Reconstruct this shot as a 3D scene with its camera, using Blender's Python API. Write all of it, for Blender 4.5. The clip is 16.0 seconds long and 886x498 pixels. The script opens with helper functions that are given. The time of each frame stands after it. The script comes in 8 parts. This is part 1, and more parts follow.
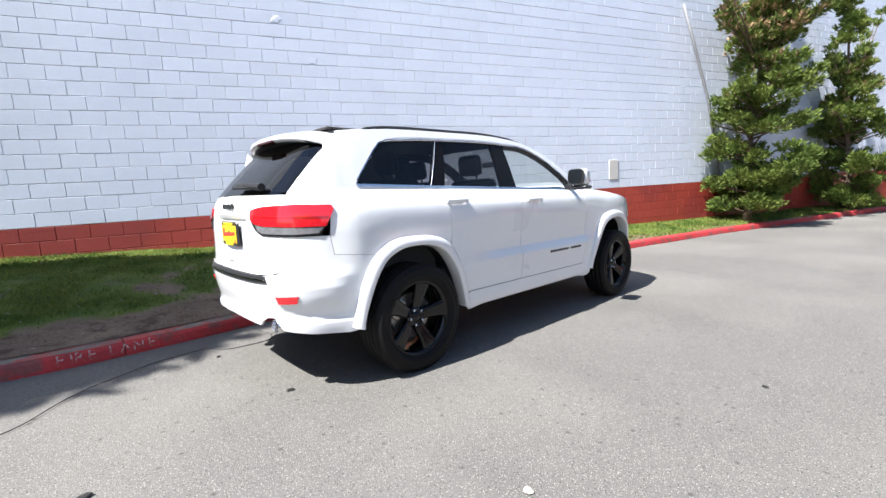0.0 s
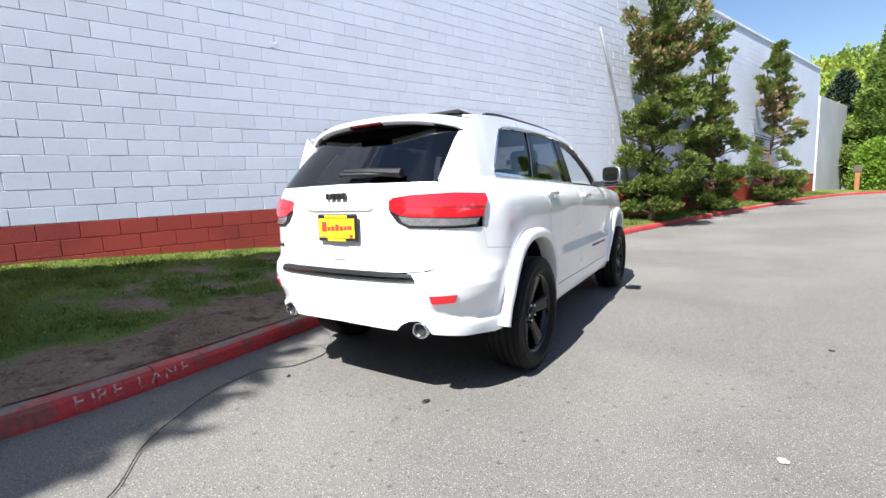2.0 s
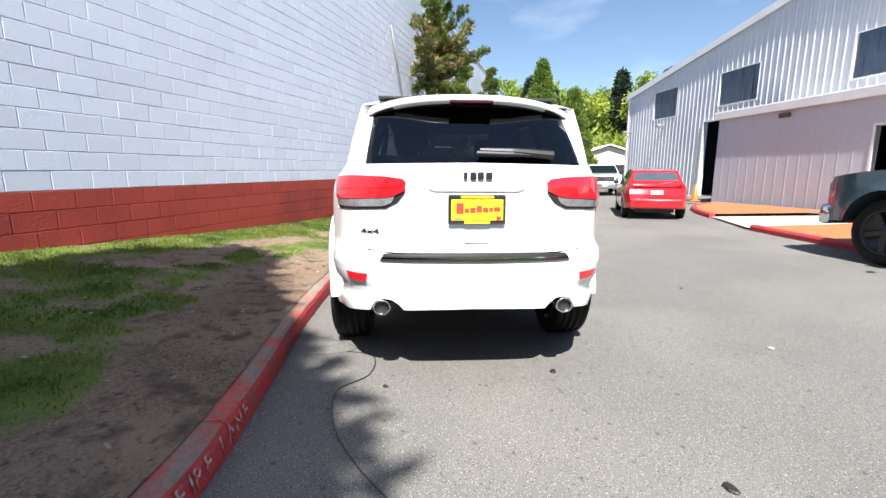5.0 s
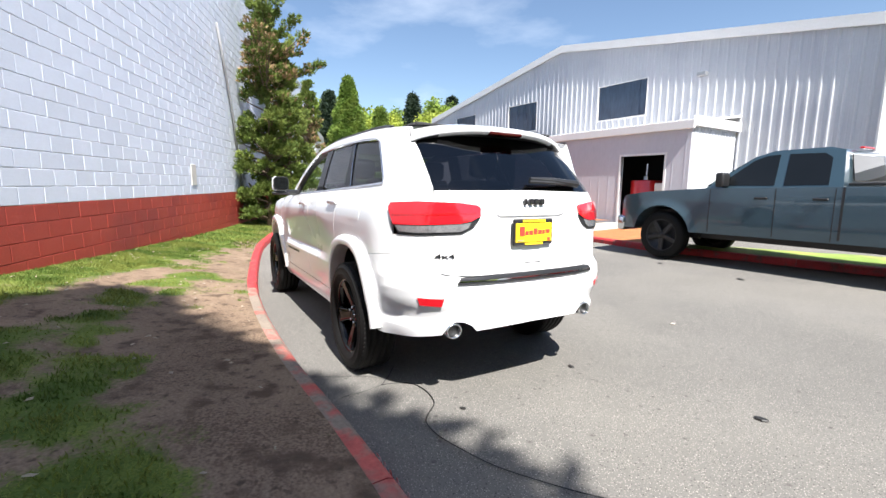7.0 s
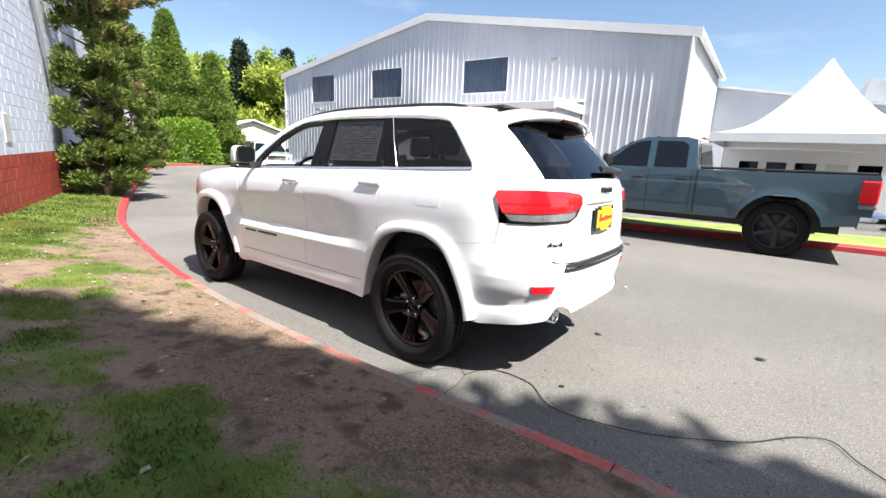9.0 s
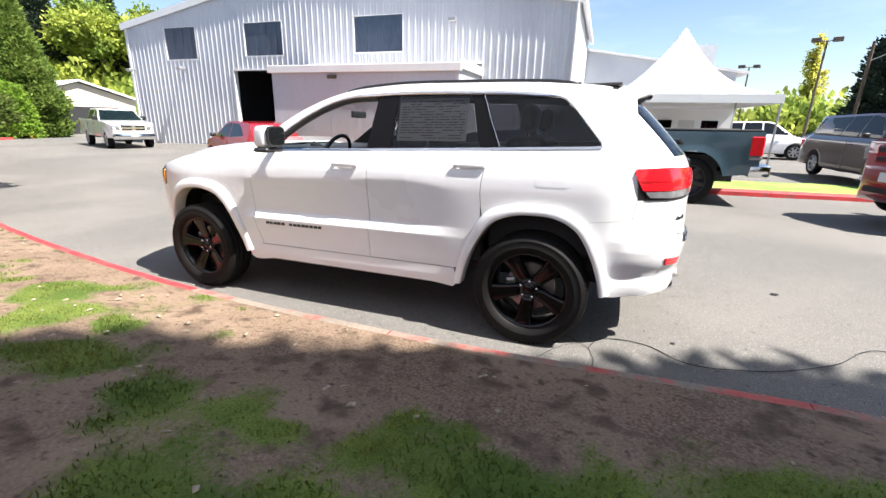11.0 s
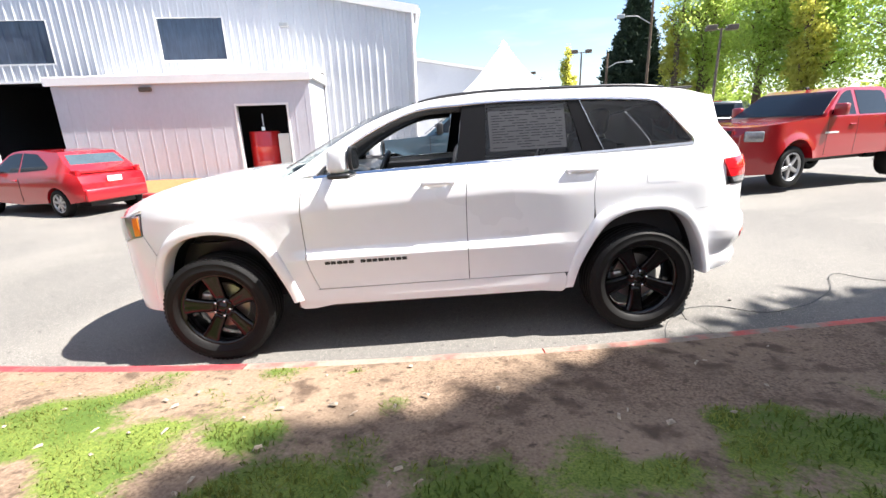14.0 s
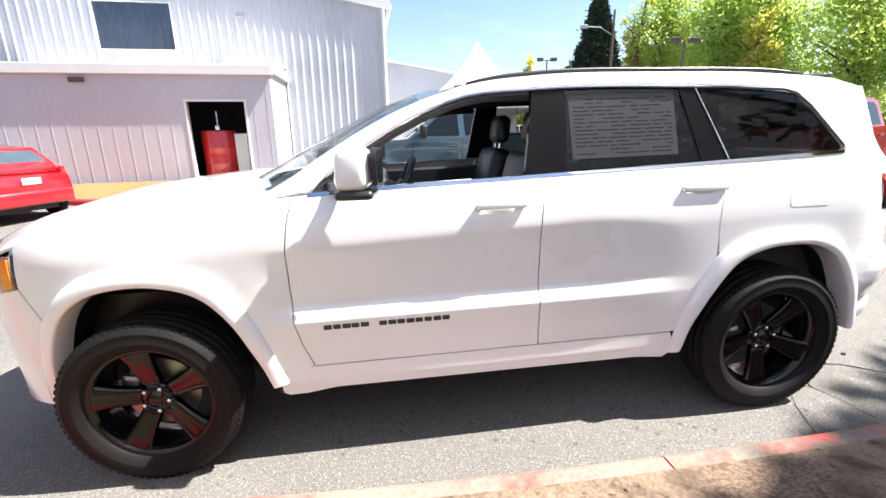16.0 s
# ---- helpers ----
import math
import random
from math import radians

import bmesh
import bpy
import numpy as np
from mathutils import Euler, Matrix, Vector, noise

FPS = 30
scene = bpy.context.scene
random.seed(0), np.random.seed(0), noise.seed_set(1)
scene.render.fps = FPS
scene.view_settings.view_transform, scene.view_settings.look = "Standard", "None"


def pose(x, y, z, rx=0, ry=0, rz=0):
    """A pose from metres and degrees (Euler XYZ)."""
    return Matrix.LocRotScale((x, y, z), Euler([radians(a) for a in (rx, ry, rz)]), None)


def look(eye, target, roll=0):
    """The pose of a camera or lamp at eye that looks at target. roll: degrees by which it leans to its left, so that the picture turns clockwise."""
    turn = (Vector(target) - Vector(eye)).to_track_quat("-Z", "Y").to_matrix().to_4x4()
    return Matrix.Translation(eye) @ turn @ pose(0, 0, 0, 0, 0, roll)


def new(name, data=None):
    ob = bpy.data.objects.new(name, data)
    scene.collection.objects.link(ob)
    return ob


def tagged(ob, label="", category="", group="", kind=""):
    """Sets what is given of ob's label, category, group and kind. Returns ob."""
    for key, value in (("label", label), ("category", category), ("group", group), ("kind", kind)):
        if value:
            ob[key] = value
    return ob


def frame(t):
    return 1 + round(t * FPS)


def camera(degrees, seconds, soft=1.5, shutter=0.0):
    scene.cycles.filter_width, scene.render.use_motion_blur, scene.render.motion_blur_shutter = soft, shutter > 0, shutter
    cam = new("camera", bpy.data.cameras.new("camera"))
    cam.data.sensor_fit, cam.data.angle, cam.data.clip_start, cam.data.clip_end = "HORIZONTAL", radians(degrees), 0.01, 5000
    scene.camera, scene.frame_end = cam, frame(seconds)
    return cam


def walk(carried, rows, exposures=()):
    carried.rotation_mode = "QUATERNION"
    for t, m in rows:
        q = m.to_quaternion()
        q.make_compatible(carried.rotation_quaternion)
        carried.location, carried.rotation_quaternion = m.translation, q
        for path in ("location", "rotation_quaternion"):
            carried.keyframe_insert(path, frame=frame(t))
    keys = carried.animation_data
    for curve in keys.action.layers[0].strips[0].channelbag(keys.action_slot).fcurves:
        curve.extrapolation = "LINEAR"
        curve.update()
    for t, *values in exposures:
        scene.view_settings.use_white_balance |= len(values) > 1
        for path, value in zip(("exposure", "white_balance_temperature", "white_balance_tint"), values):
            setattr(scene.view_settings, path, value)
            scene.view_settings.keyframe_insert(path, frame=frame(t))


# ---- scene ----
cam = camera(91.3, 16.0)
PATH = [
    (0, (1.872, 0.099, 1.261), (2.656, 1.919, 0.991), -3.4),
    (0.5, (1.538, 0.328, 1.254), (2.38, 2.119, 0.967), -3.5),
    (1, (1.196, 0.523, 1.239), (2.221, 2.225, 1.009), -3.4),
    (1.5, (0.885, 0.743, 1.238), (2.035, 2.357, 0.968), -3.0),
    (2, (0.623, 1.015, 1.245), (1.855, 2.567, 0.972), -2.9),
    (2.5, (0.319, 1.257, 1.254), (1.741, 2.641, 1.006), -3.0),
    (3, (0.086, 1.537, 1.252), (1.587, 2.825, 0.956), -3.5),
    (5.5, (-0.662, 3.285, 1.273), (1.282, 3.644, 0.968), 0.2),
    (6, (-0.679, 3.651, 1.296), (1.295, 3.826, 1.03), 0.4),
    (6.5, (-0.762, 4.043, 1.301), (1.198, 3.802, 0.987), 2.0),
    (7, (-0.769, 4.402, 1.333), (1.175, 4.036, 1.039), 0.5),
    (7.5, (-0.634, 4.781, 1.343), (1.26, 4.252, 0.978), 2.7),
    (8, (-0.535, 5.18, 1.359), (1.272, 4.411, 0.98), 1.5),
    (8.5, (-0.353, 5.5, 1.366), (1.353, 4.554, 0.928), 2.3),
    (9, (-0.144, 5.774, 1.414), (1.514, 4.74, 0.985), 2.7),
    (11.5, (1.231, 7.098, 1.479), (2.36, 5.551, 0.903), 0.6),
    (12, (1.524, 7.304, 1.476), (2.508, 5.644, 0.949), -0.2),
    (12.5, (1.81, 7.488, 1.48), (2.676, 5.779, 0.908), -0.4),
    (13, (2.128, 7.579, 1.485), (2.93, 5.848, 0.882), -0.7),
    (13.5, (2.434, 7.683, 1.487), (3.105, 5.887, 0.917), -1.4),
    (14, (2.708, 7.665, 1.502), (3.298, 5.833, 0.957), -2.0),
    (14.5, (2.959, 7.499, 1.494), (3.595, 5.686, 0.94), -0.6),
    (15, (3.177, 7.312, 1.477), (3.7, 5.467, 0.908), -1.8),
    (15.5, (3.329, 7.089, 1.474), (3.736, 5.226, 0.87), -1.9),
    (16, (3.448, 6.818, 1.46), (3.865, 4.935, 0.933), -0.7),
]
LIGHT = [(0, 1.45, 6150, 10), (1.5, 1.39, 6150, 10), (3, 1.37, 6200, 10), (5.5, 1.40, 6300, 10), (9, 1.50, 6450, 10), (11.5, 1.70, 6500, 11), (13, 1.98, 6500, 11), (16, 1.92, 6500, 11)]   # opens up towards the end
walk(cam, [(t, look(eye, target, roll)) for t, eye, target, roll in PATH], LIGHT)


# ---------------------------------------------------------------- world and light
SUN_AZ, SUN_EL = 194.5, 55.0
w = bpy.data.worlds.new("sky")
scene.world = w
w.use_nodes = True
wn = w.node_tree.nodes
bg = wn["Background"]
sky = wn.new("ShaderNodeTexSky")
sky.sky_type = "NISHITA"
sky.sun_disc = False
sky.sun_elevation = radians(SUN_EL)
sky.sun_rotation = radians(90 - SUN_AZ)
sky.air_density, sky.dust_density, sky.ozone_density = 1.0, 0.6, 1.6
# thin high cloud drifting over the blue
tc, mp = wn.new("ShaderNodeTexCoord"), wn.new("ShaderNodeMapping")
mp.inputs["Scale"].default_value = (1.0, 1.6, 5.0)
mp.inputs["Rotation"].default_value = (0.25, 0.1, 0.6)
cl = wn.new("ShaderNodeTexNoise")
cl.inputs["Scale"].default_value, cl.inputs["Detail"].default_value, cl.inputs["Roughness"].default_value = 1.6, 8, 0.55
cr = wn.new("ShaderNodeValToRGB")
cr.color_ramp.elements[0].position, cr.color_ramp.elements[1].position = 0.52, 0.95
cr.color_ramp.elements[0].color, cr.color_ramp.elements[1].color = (0, 0, 0, 1), (0.6, 0.6, 0.6, 1)
cm = wn.new("ShaderNodeMix")
cm.data_type = "RGBA"
cm.inputs["B"].default_value = (8.5, 9.0, 9.8, 1)
wl = w.node_tree.links
wl.new(tc.outputs["Generated"], mp.inputs["Vector"])
wl.new(mp.outputs["Vector"], cl.inputs["Vector"])
wl.new(cl.outputs["Fac"], cr.inputs["Fac"])
wl.new(cr.outputs["Color"], cm.inputs["Factor"])
wl.new(sky.outputs["Color"], cm.inputs["A"])
wl.new(cm.outputs["Result"], bg.inputs["Color"])
bg.inputs["Strength"].default_value = 0.066

sun = new("sun", bpy.data.lights.new("sun", "SUN"))
sun.data.energy, sun.data.angle, sun.data.color = 5.0, radians(0.53), (1.0, 0.955, 0.89)
sa, se = radians(SUN_AZ), radians(SUN_EL)
sun.matrix_world = look((0, 0, 30), (-30 * math.cos(sa) * math.cos(se) * 1, -30 * math.sin(sa) * math.cos(se), 30 - 30 * math.sin(se)))

# ---------------------------------------------------------------- materials
def mat(name, base, rough=0.6, metal=0.0, var=0.15, scale=3.0, fine=60.0, bump=0.0, bump_scale=80.0, coat=0.0,
        spec=0.5, tint=None, tint_amt=0.0, tint_scale=1.0, per_object=0.0, rvar=0.08, stretch=(1, 1, 1)):
    """A surface with two scales of tone variation, an optional second colour in patches, roughness variation and relief."""
    m = bpy.data.materials.new(name)
    m.use_nodes = True
    n, l = m.node_tree.nodes, m.node_tree.links
    b = n["Principled BSDF"]
    b.inputs["Metallic"].default_value = metal
    b.inputs["Coat Weight"].default_value = coat
    b.inputs["Coat Roughness"].default_value = 0.04
    b.inputs["Specular IOR Level"].default_value = spec
    co, mp = n.new("ShaderNodeTexCoord"), n.new("ShaderNodeMapping")
    mp.inputs["Scale"].default_value = stretch
    l.new(co.outputs["Object"], mp.inputs["Vector"])
    big, small = n.new("ShaderNodeTexNoise"), n.new("ShaderNodeTexNoise")
    for t, s, d in ((big, scale, 4), (small, fine, 3)):
        t.inputs["Scale"].default_value, t.inputs["Detail"].default_value = s, d
        l.new(mp.outputs["Vector"], t.inputs["Vector"])
    add = n.new("ShaderNodeMath")
    l.new(big.outputs["Fac"], add.inputs[0])
    l.new(small.outputs["Fac"], add.inputs[1])
    rng = n.new("ShaderNodeMapRange")
    rng.inputs["From Min"].default_value, rng.inputs["From Max"].default_value = 0.6, 1.4
    rng.inputs["To Min"].default_value, rng.inputs["To Max"].default_value = 1 - var, 1 + var
    l.new(add.outputs[0], rng.inputs["Value"])
    val = rng.outputs["Result"]
    if per_object:
        oi, r2, mu = n.new("ShaderNodeObjectInfo"), n.new("ShaderNodeMapRange"), n.new("ShaderNodeMath")
        r2.inputs["To Min"].default_value, r2.inputs["To Max"].default_value = 1 - per_object, 1 + per_object
        l.new(oi.outputs["Random"], r2.inputs["Value"])
        mu.operation = "MULTIPLY"
        l.new(val, mu.inputs[0])
        l.new(r2.outputs["Result"], mu.inputs[1])
        val = mu.outputs[0]
    hsv = n.new("ShaderNodeHueSaturation")
    l.new(val, hsv.inputs["Value"])
    if tint:
        tn, tr, mx = n.new("ShaderNodeTexNoise"), n.new("ShaderNodeMapRange"), n.new("ShaderNodeMix")
        tn.inputs["Scale"].default_value, tn.inputs["Detail"].default_value = tint_scale, 6
        l.new(mp.outputs["Vector"], tn.inputs["Vector"])
        tr.inputs["From Min"].default_value, tr.inputs["From Max"].default_value = 0.62 - 0.3 * tint_amt, 0.72 - 0.25 * tint_amt
        l.new(tn.outputs["Fac"], tr.inputs["Value"])
        mx.data_type = "RGBA"
        mx.inputs["A"].default_value, mx.inputs["B"].default_value = (*base, 1), (*tint, 1)
        l.new(tr.outputs["Result"], mx.inputs["Factor"])
        l.new(mx.outputs["Result"], hsv.inputs["Color"])
    else:
        hsv.inputs["Color"].default_value = (*base, 1)
    l.new(hsv.outputs["Color"], b.inputs["Base Color"])
    rr = n.new("ShaderNodeMapRange")
    rr.inputs["To Min"].default_value, rr.inputs["To Max"].default_value = max(0.01, rough - rvar), min(1, rough + rvar)
    l.new(big.outputs["Fac"], rr.inputs["Value"])
    l.new(rr.outputs["Result"], b.inputs["Roughness"])
    if bump:
        bn, bt = n.new("ShaderNodeBump"), n.new("ShaderNodeTexNoise")
        bt.inputs["Scale"].default_value, bt.inputs["Detail"].default_value = bump_scale, 5
        l.new(mp.outputs["Vector"], bt.inputs["Vector"])
        bn.inputs["Strength"].default_value, bn.inputs["Distance"].default_value = min(1, bump), 0.01
        l.new(bt.outputs["Fac"], bn.inputs["Height"])
        l.new(bn.outputs["Normal"], b.inputs["Normal"])
    return m


def leafy(m, amount=0.4):
    """Lets part of the light through, as thin leaves do."""
    n, l = m.node_tree.nodes, m.node_tree.links
    b = n["Principled BSDF"]
    t, mx = n.new("ShaderNodeBsdfTranslucent"), n.new("ShaderNodeMixShader")
    l.new(b.inputs["Base Color"].links[0].from_socket, t.inputs["Color"])
    mx.inputs["Fac"].default_value = amount
    l.new(b.outputs["BSDF"], mx.inputs[1])
    l.new(t.outputs["BSDF"], mx.inputs[2])
    l.new(mx.outputs["Shader"], n["Material Output"].inputs["Surface"])


def glass(name, colour=(1, 1, 1), rough=0.0, see=0.9, ior=1.45):
    """A thin pane: most light goes straight through, tinted; gloss grows towards grazing angles, alike from both sides."""
    m = bpy.data.materials.new(name)
    m.use_nodes = True
    n, l = m.node_tree.nodes, m.node_tree.links
    n.remove(n["Principled BSDF"])
    tr, gl, mx, lw = n.new("ShaderNodeBsdfTransparent"), n.new("ShaderNodeBsdfGlossy"), n.new("ShaderNodeMixShader"), n.new("ShaderNodeLayerWeight")
    tr.inputs["Color"].default_value = (*[c * see for c in colour], 1)
    gl.inputs["Roughness"].default_value = rough
    lw.inputs["Blend"].default_value = 0.5
    pw, mr = n.new("ShaderNodeMath"), n.new("ShaderNodeMapRange")
    pw.operation = "POWER"
    pw.inputs[1].default_value = 5.0
    f0 = ((ior - 1) / (ior + 1)) ** 2
    mr.inputs["To Min"].default_value, mr.inputs["To Max"].default_value = f0, 1.0
    l.new(lw.outputs["Facing"], pw.inputs[0])
    l.new(pw.outputs["Value"], mr.inputs["Value"])
    l.new(mr.outputs["Result"], mx.inputs["Fac"])
    l.new(tr.outputs["BSDF"], mx.inputs[1])
    l.new(gl.outputs["BSDF"], mx.inputs[2])
    l.new(mx.outputs["Shader"], n["Material Output"].inputs["Surface"])
    return m


M_ASPHALT = mat("asphalt", (0.135, 0.129, 0.120), 0.9, var=0.2, scale=0.5, fine=150, bump=0.5, bump_scale=170, tint=(0.162, 0.154, 0.140), tint_amt=0.5, tint_scale=0.35, spec=0.25)
M_GRASS = mat("grass_blades", (0.085, 0.135, 0.024), 0.6, var=0.4, scale=1.3, fine=40, tint=(0.195, 0.225, 0.052), tint_amt=0.7, tint_scale=1.8, spec=0.25)
M_PAINT_WHITE = mat("white_wall_paint", (0.63, 0.67, 0.77), 0.55, var=0.05, scale=0.8, fine=30, bump=0.2, bump_scale=45, per_object=0.04, tint=(0.60, 0.64, 0.74), tint_amt=0.5, tint_scale=0.6)
M_PAINT_RED = mat("red_wall_paint", (0.34, 0.045, 0.03), 0.55, var=0.12, scale=1.2, fine=30, bump=0.4, bump_scale=45, per_object=0.08, tint=(0.26, 0.035, 0.028), tint_amt=0.5, tint_scale=0.8)
# whiter than the block paint: the joints' sunlit edges are put into this colour
M_MORTAR = mat("highlight_white_mortar", (0.86, 0.86, 0.88), 0.8, var=0.06, bump=0.5)
M_MORTAR_RED = mat("red_mortar", (0.27, 0.036, 0.026), 0.8, var=0.1, bump=0.5)
M_KERB_RED = mat("kerb_red_paint", (0.46, 0.035, 0.04), 0.65, var=0.25, scale=2, fine=40, bump=0.6, bump_scale=30, tint=(0.22, 0.06, 0.055), tint_amt=0.35, tint_scale=6.0, per_object=0.08)
M_KERB_BARE = mat("kerb_bare_concrete", (0.22, 0.18, 0.145), 0.9, var=0.3, scale=2, fine=40, bump=0.7, bump_scale=30, tint=(0.42, 0.09, 0.075), tint_amt=0.5, tint_scale=4.5, per_object=0.08)
M_CONCRETE = mat("pale_concrete", (0.42, 0.38, 0.33), 0.85, var=0.12, scale=1.5, fine=60, bump=0.3)
M_BARK_CHIP = mat("bark_chips", (0.34, 0.13, 0.045), 0.95, var=0.4, scale=6, fine=60, bump=1.0, bump_scale=40)
M_METAL_WHITE = mat("white_cladding", (0.55, 0.56, 0.59), 0.38, var=0.05, scale=0.5, fine=12, rvar=0.1, tint=(0.49, 0.50, 0.54), tint_amt=0.5, tint_scale=0.35)
M_TRIM_WHITE = mat("white_trim", (0.74, 0.73, 0.72), 0.45, var=0.06, scale=1.5, fine=25)
# near-black: stands for shade inside openings, also fills the asphalt cracks
M_SHADE_CRACK = mat("shade_and_crack_black", (0.02, 0.02, 0.022), 0.8, var=0.3)
M_BARK = mat("bark", (0.12, 0.085, 0.06), 0.95, var=0.35, scale=5, fine=40, bump=1.0, bump_scale=30, stretch=(1, 1, 0.3))
M_JUNIPER = mat("juniper_needles", (0.105, 0.15, 0.034), 0.65, var=0.5, scale=2.2, fine=30, tint=(0.17, 0.215, 0.050), tint_amt=0.6, tint_scale=1.6, spec=0.2)
M_JUNIPER_DRY = mat("dry_juniper_twigs", (0.32, 0.21, 0.11), 0.8, var=0.35, scale=3)
M_ARBOR = mat("arborvitae_foliage", (0.13, 0.205, 0.040), 0.65, var=0.5, scale=1.5, fine=20, tint=(0.19, 0.26, 0.055), tint_amt=0.6, tint_scale=0.8, spec=0.2)
M_HEDGE = mat("hedge_leaves", (0.20, 0.32, 0.04), 0.6, var=0.4, scale=2, fine=20, spec=0.25)
M_FIR = mat("dark_fir_needles", (0.035, 0.055, 0.035), 0.7, var=0.4, scale=1.2, fine=15, spec=0.2)
M_LEAF = mat("spring_leaves", (0.45, 0.58, 0.14), 0.55, var=0.35, scale=0.6, fine=8, tint=(0.56, 0.66, 0.18), tint_amt=0.6, tint_scale=0.3, spec=0.25)
M_LEAF_DARK = mat("hillside_leaves", (0.25, 0.34, 0.07), 0.65, var=0.5, scale=0.25, fine=4, tint=(0.40, 0.45, 0.09), tint_amt=0.7, tint_scale=0.12, spec=0.2)
M_POPLAR = mat("poplar_leaves", (0.62, 0.60, 0.14), 0.6, var=0.35, scale=0.6, fine=8, spec=0.2)
M_STEEL = mat("galvanised_steel", (0.42, 0.42, 0.42), 0.45, metal=0.7, var=0.1)
M_POLE = mat("brown_pole", (0.10, 0.075, 0.055), 0.6, var=0.2)
M_BLACK = mat("black_plastic", (0.015, 0.015, 0.016), 0.45, var=0.2, bump=0.1)
M_RUBBER = mat("tyre_rubber", (0.007, 0.0068, 0.0068), 0.6, spec=0.18, var=0.25, scale=8, fine=60, bump=0.15)
M_TENT = mat("tent_fabric", (0.82, 0.82, 0.83), 0.6, var=0.04, scale=2)
M_ORANGE = mat("orange_plastic", (0.75, 0.16, 0.02), 0.5, var=0.1)
M_WIN_DARK = glass("dark_window_glass", (0.16, 0.17, 0.2), 0.02, 0.8, 1.55)


def speckled_asphalt(m):
    """Adds pale stone chips, dark pits and hairline wear to the lot's surface."""
    n, l = m.node_tree.nodes, m.node_tree.links
    b = n["Principled BSDF"]
    src = b.inputs["Base Color"].links[0].from_socket
    co = n.new("ShaderNodeTexCoord")
    for scale, lo, hi, colour, amt in ((95, 0.0, 0.16, (0.40, 0.37, 0.33, 1), 0.8), (60, 0.0, 0.13, (0.035, 0.033, 0.03, 1), 0.85), (30, 0.0, 0.035, (0.44, 0.41, 0.36, 1), 0.7), (9, 0.0, 0.03, (0.05, 0.047, 0.043, 1), 0.8)):
        vo, mr, mx = n.new("ShaderNodeTexVoronoi"), n.new("ShaderNodeMapRange"), n.new("ShaderNodeMix")
        vo.inputs["Scale"].default_value = scale
        vo.inputs["Randomness"].default_value = 1.0
        l.new(co.outputs["Object"], vo.inputs["Vector"])
        mr.inputs["From Min"].default_value, mr.inputs["From Max"].default_value = hi, hi + 0.12
        mr.inputs["To Min"].default_value, mr.inputs["To Max"].default_value = amt, 0.0
        l.new(vo.outputs["Distance"], mr.inputs["Value"])
        mx.data_type = "RGBA"
        l.new(mr.outputs["Result"], mx.inputs["Factor"])
        l.new(src, mx.inputs["A"])
        mx.inputs["B"].default_value = colour
        src = mx.outputs["Result"]
    l.new(src, b.inputs["Base Color"])


speckled_asphalt(M_ASPHALT)

for fm in (M_JUNIPER, M_ARBOR, M_HEDGE, M_LEAF, M_LEAF_DARK, M_POPLAR, M_GRASS):
    leafy(fm, 0.65 if fm in (M_LEAF, M_POPLAR) else (0.2 if fm is M_JUNIPER else 0.4))

# ---------------------------------------------------------------- helpers for building
def mesh_ob(name, verts, faces, materials, smooth=False, midx=None):
    me = bpy.data.meshes.new(name)
    me.from_pydata([tuple(v) for v in verts], [], [tuple(f) for f in faces])
    for m in materials if isinstance(materials, (list, tuple)) else [materials]:
        me.materials.append(m)
    if midx is not None:
        me.polygons.foreach_set("material_index", midx)
    if smooth:
        me.polygons.foreach_set("use_smooth", [True] * len(me.polygons))
    me.update()
    return new(name, me)


def under(ob, parent, label=""):
    ob.parent = parent
    if label:
        ob["label"] = label
    return ob


def part(name, bm, material, parent, label="", smooth=False, m=None, normals=True):
    """Links a bmesh as one mesh object under a thing or a part."""
    if normals:
        bmesh.ops.recalc_face_normals(bm, faces=bm.faces)
    me = bpy.data.meshes.new(name)
    bm.to_mesh(me)
    bm.free()
    for k in material if isinstance(material, (list, tuple)) else [material]:
        me.materials.append(k)
    if smooth:
        me.polygons.foreach_set("use_smooth", [True] * len(me.polygons))
    ob = new(name, me)
    if parent is not None:
        ob.parent = parent
    if m is not None:
        ob.matrix_local = m
    if label:
        ob["label"] = label
    return ob


def box_bm(x0, x1, y0, y1, z0, z1, bevel=0.0, seg=1, bm=None):
    b = bmesh.new()
    v = [b.verts.new((x, y, z)) for x in (x0, x1) for y in (y0, y1) for z in (z0, z1)]
    for f in ((0, 1, 3, 2), (4, 6, 7, 5), (0, 4, 5, 1), (2, 3, 7, 6), (0, 2, 6, 4), (1, 5, 7, 3)):
        b.faces.new([v[i] for i in f])
    if bevel:
        bmesh.ops.bevel(b, geom=b.edges[:], offset=bevel, segments=seg, affect="EDGES", profile=0.5)
    if bm is None:
        return b
    tmp = bpy.data.meshes.new("tmp")
    b.to_mesh(tmp)
    b.free()
    bm.from_mesh(tmp)
    bpy.data.meshes.remove(tmp)
    return bm


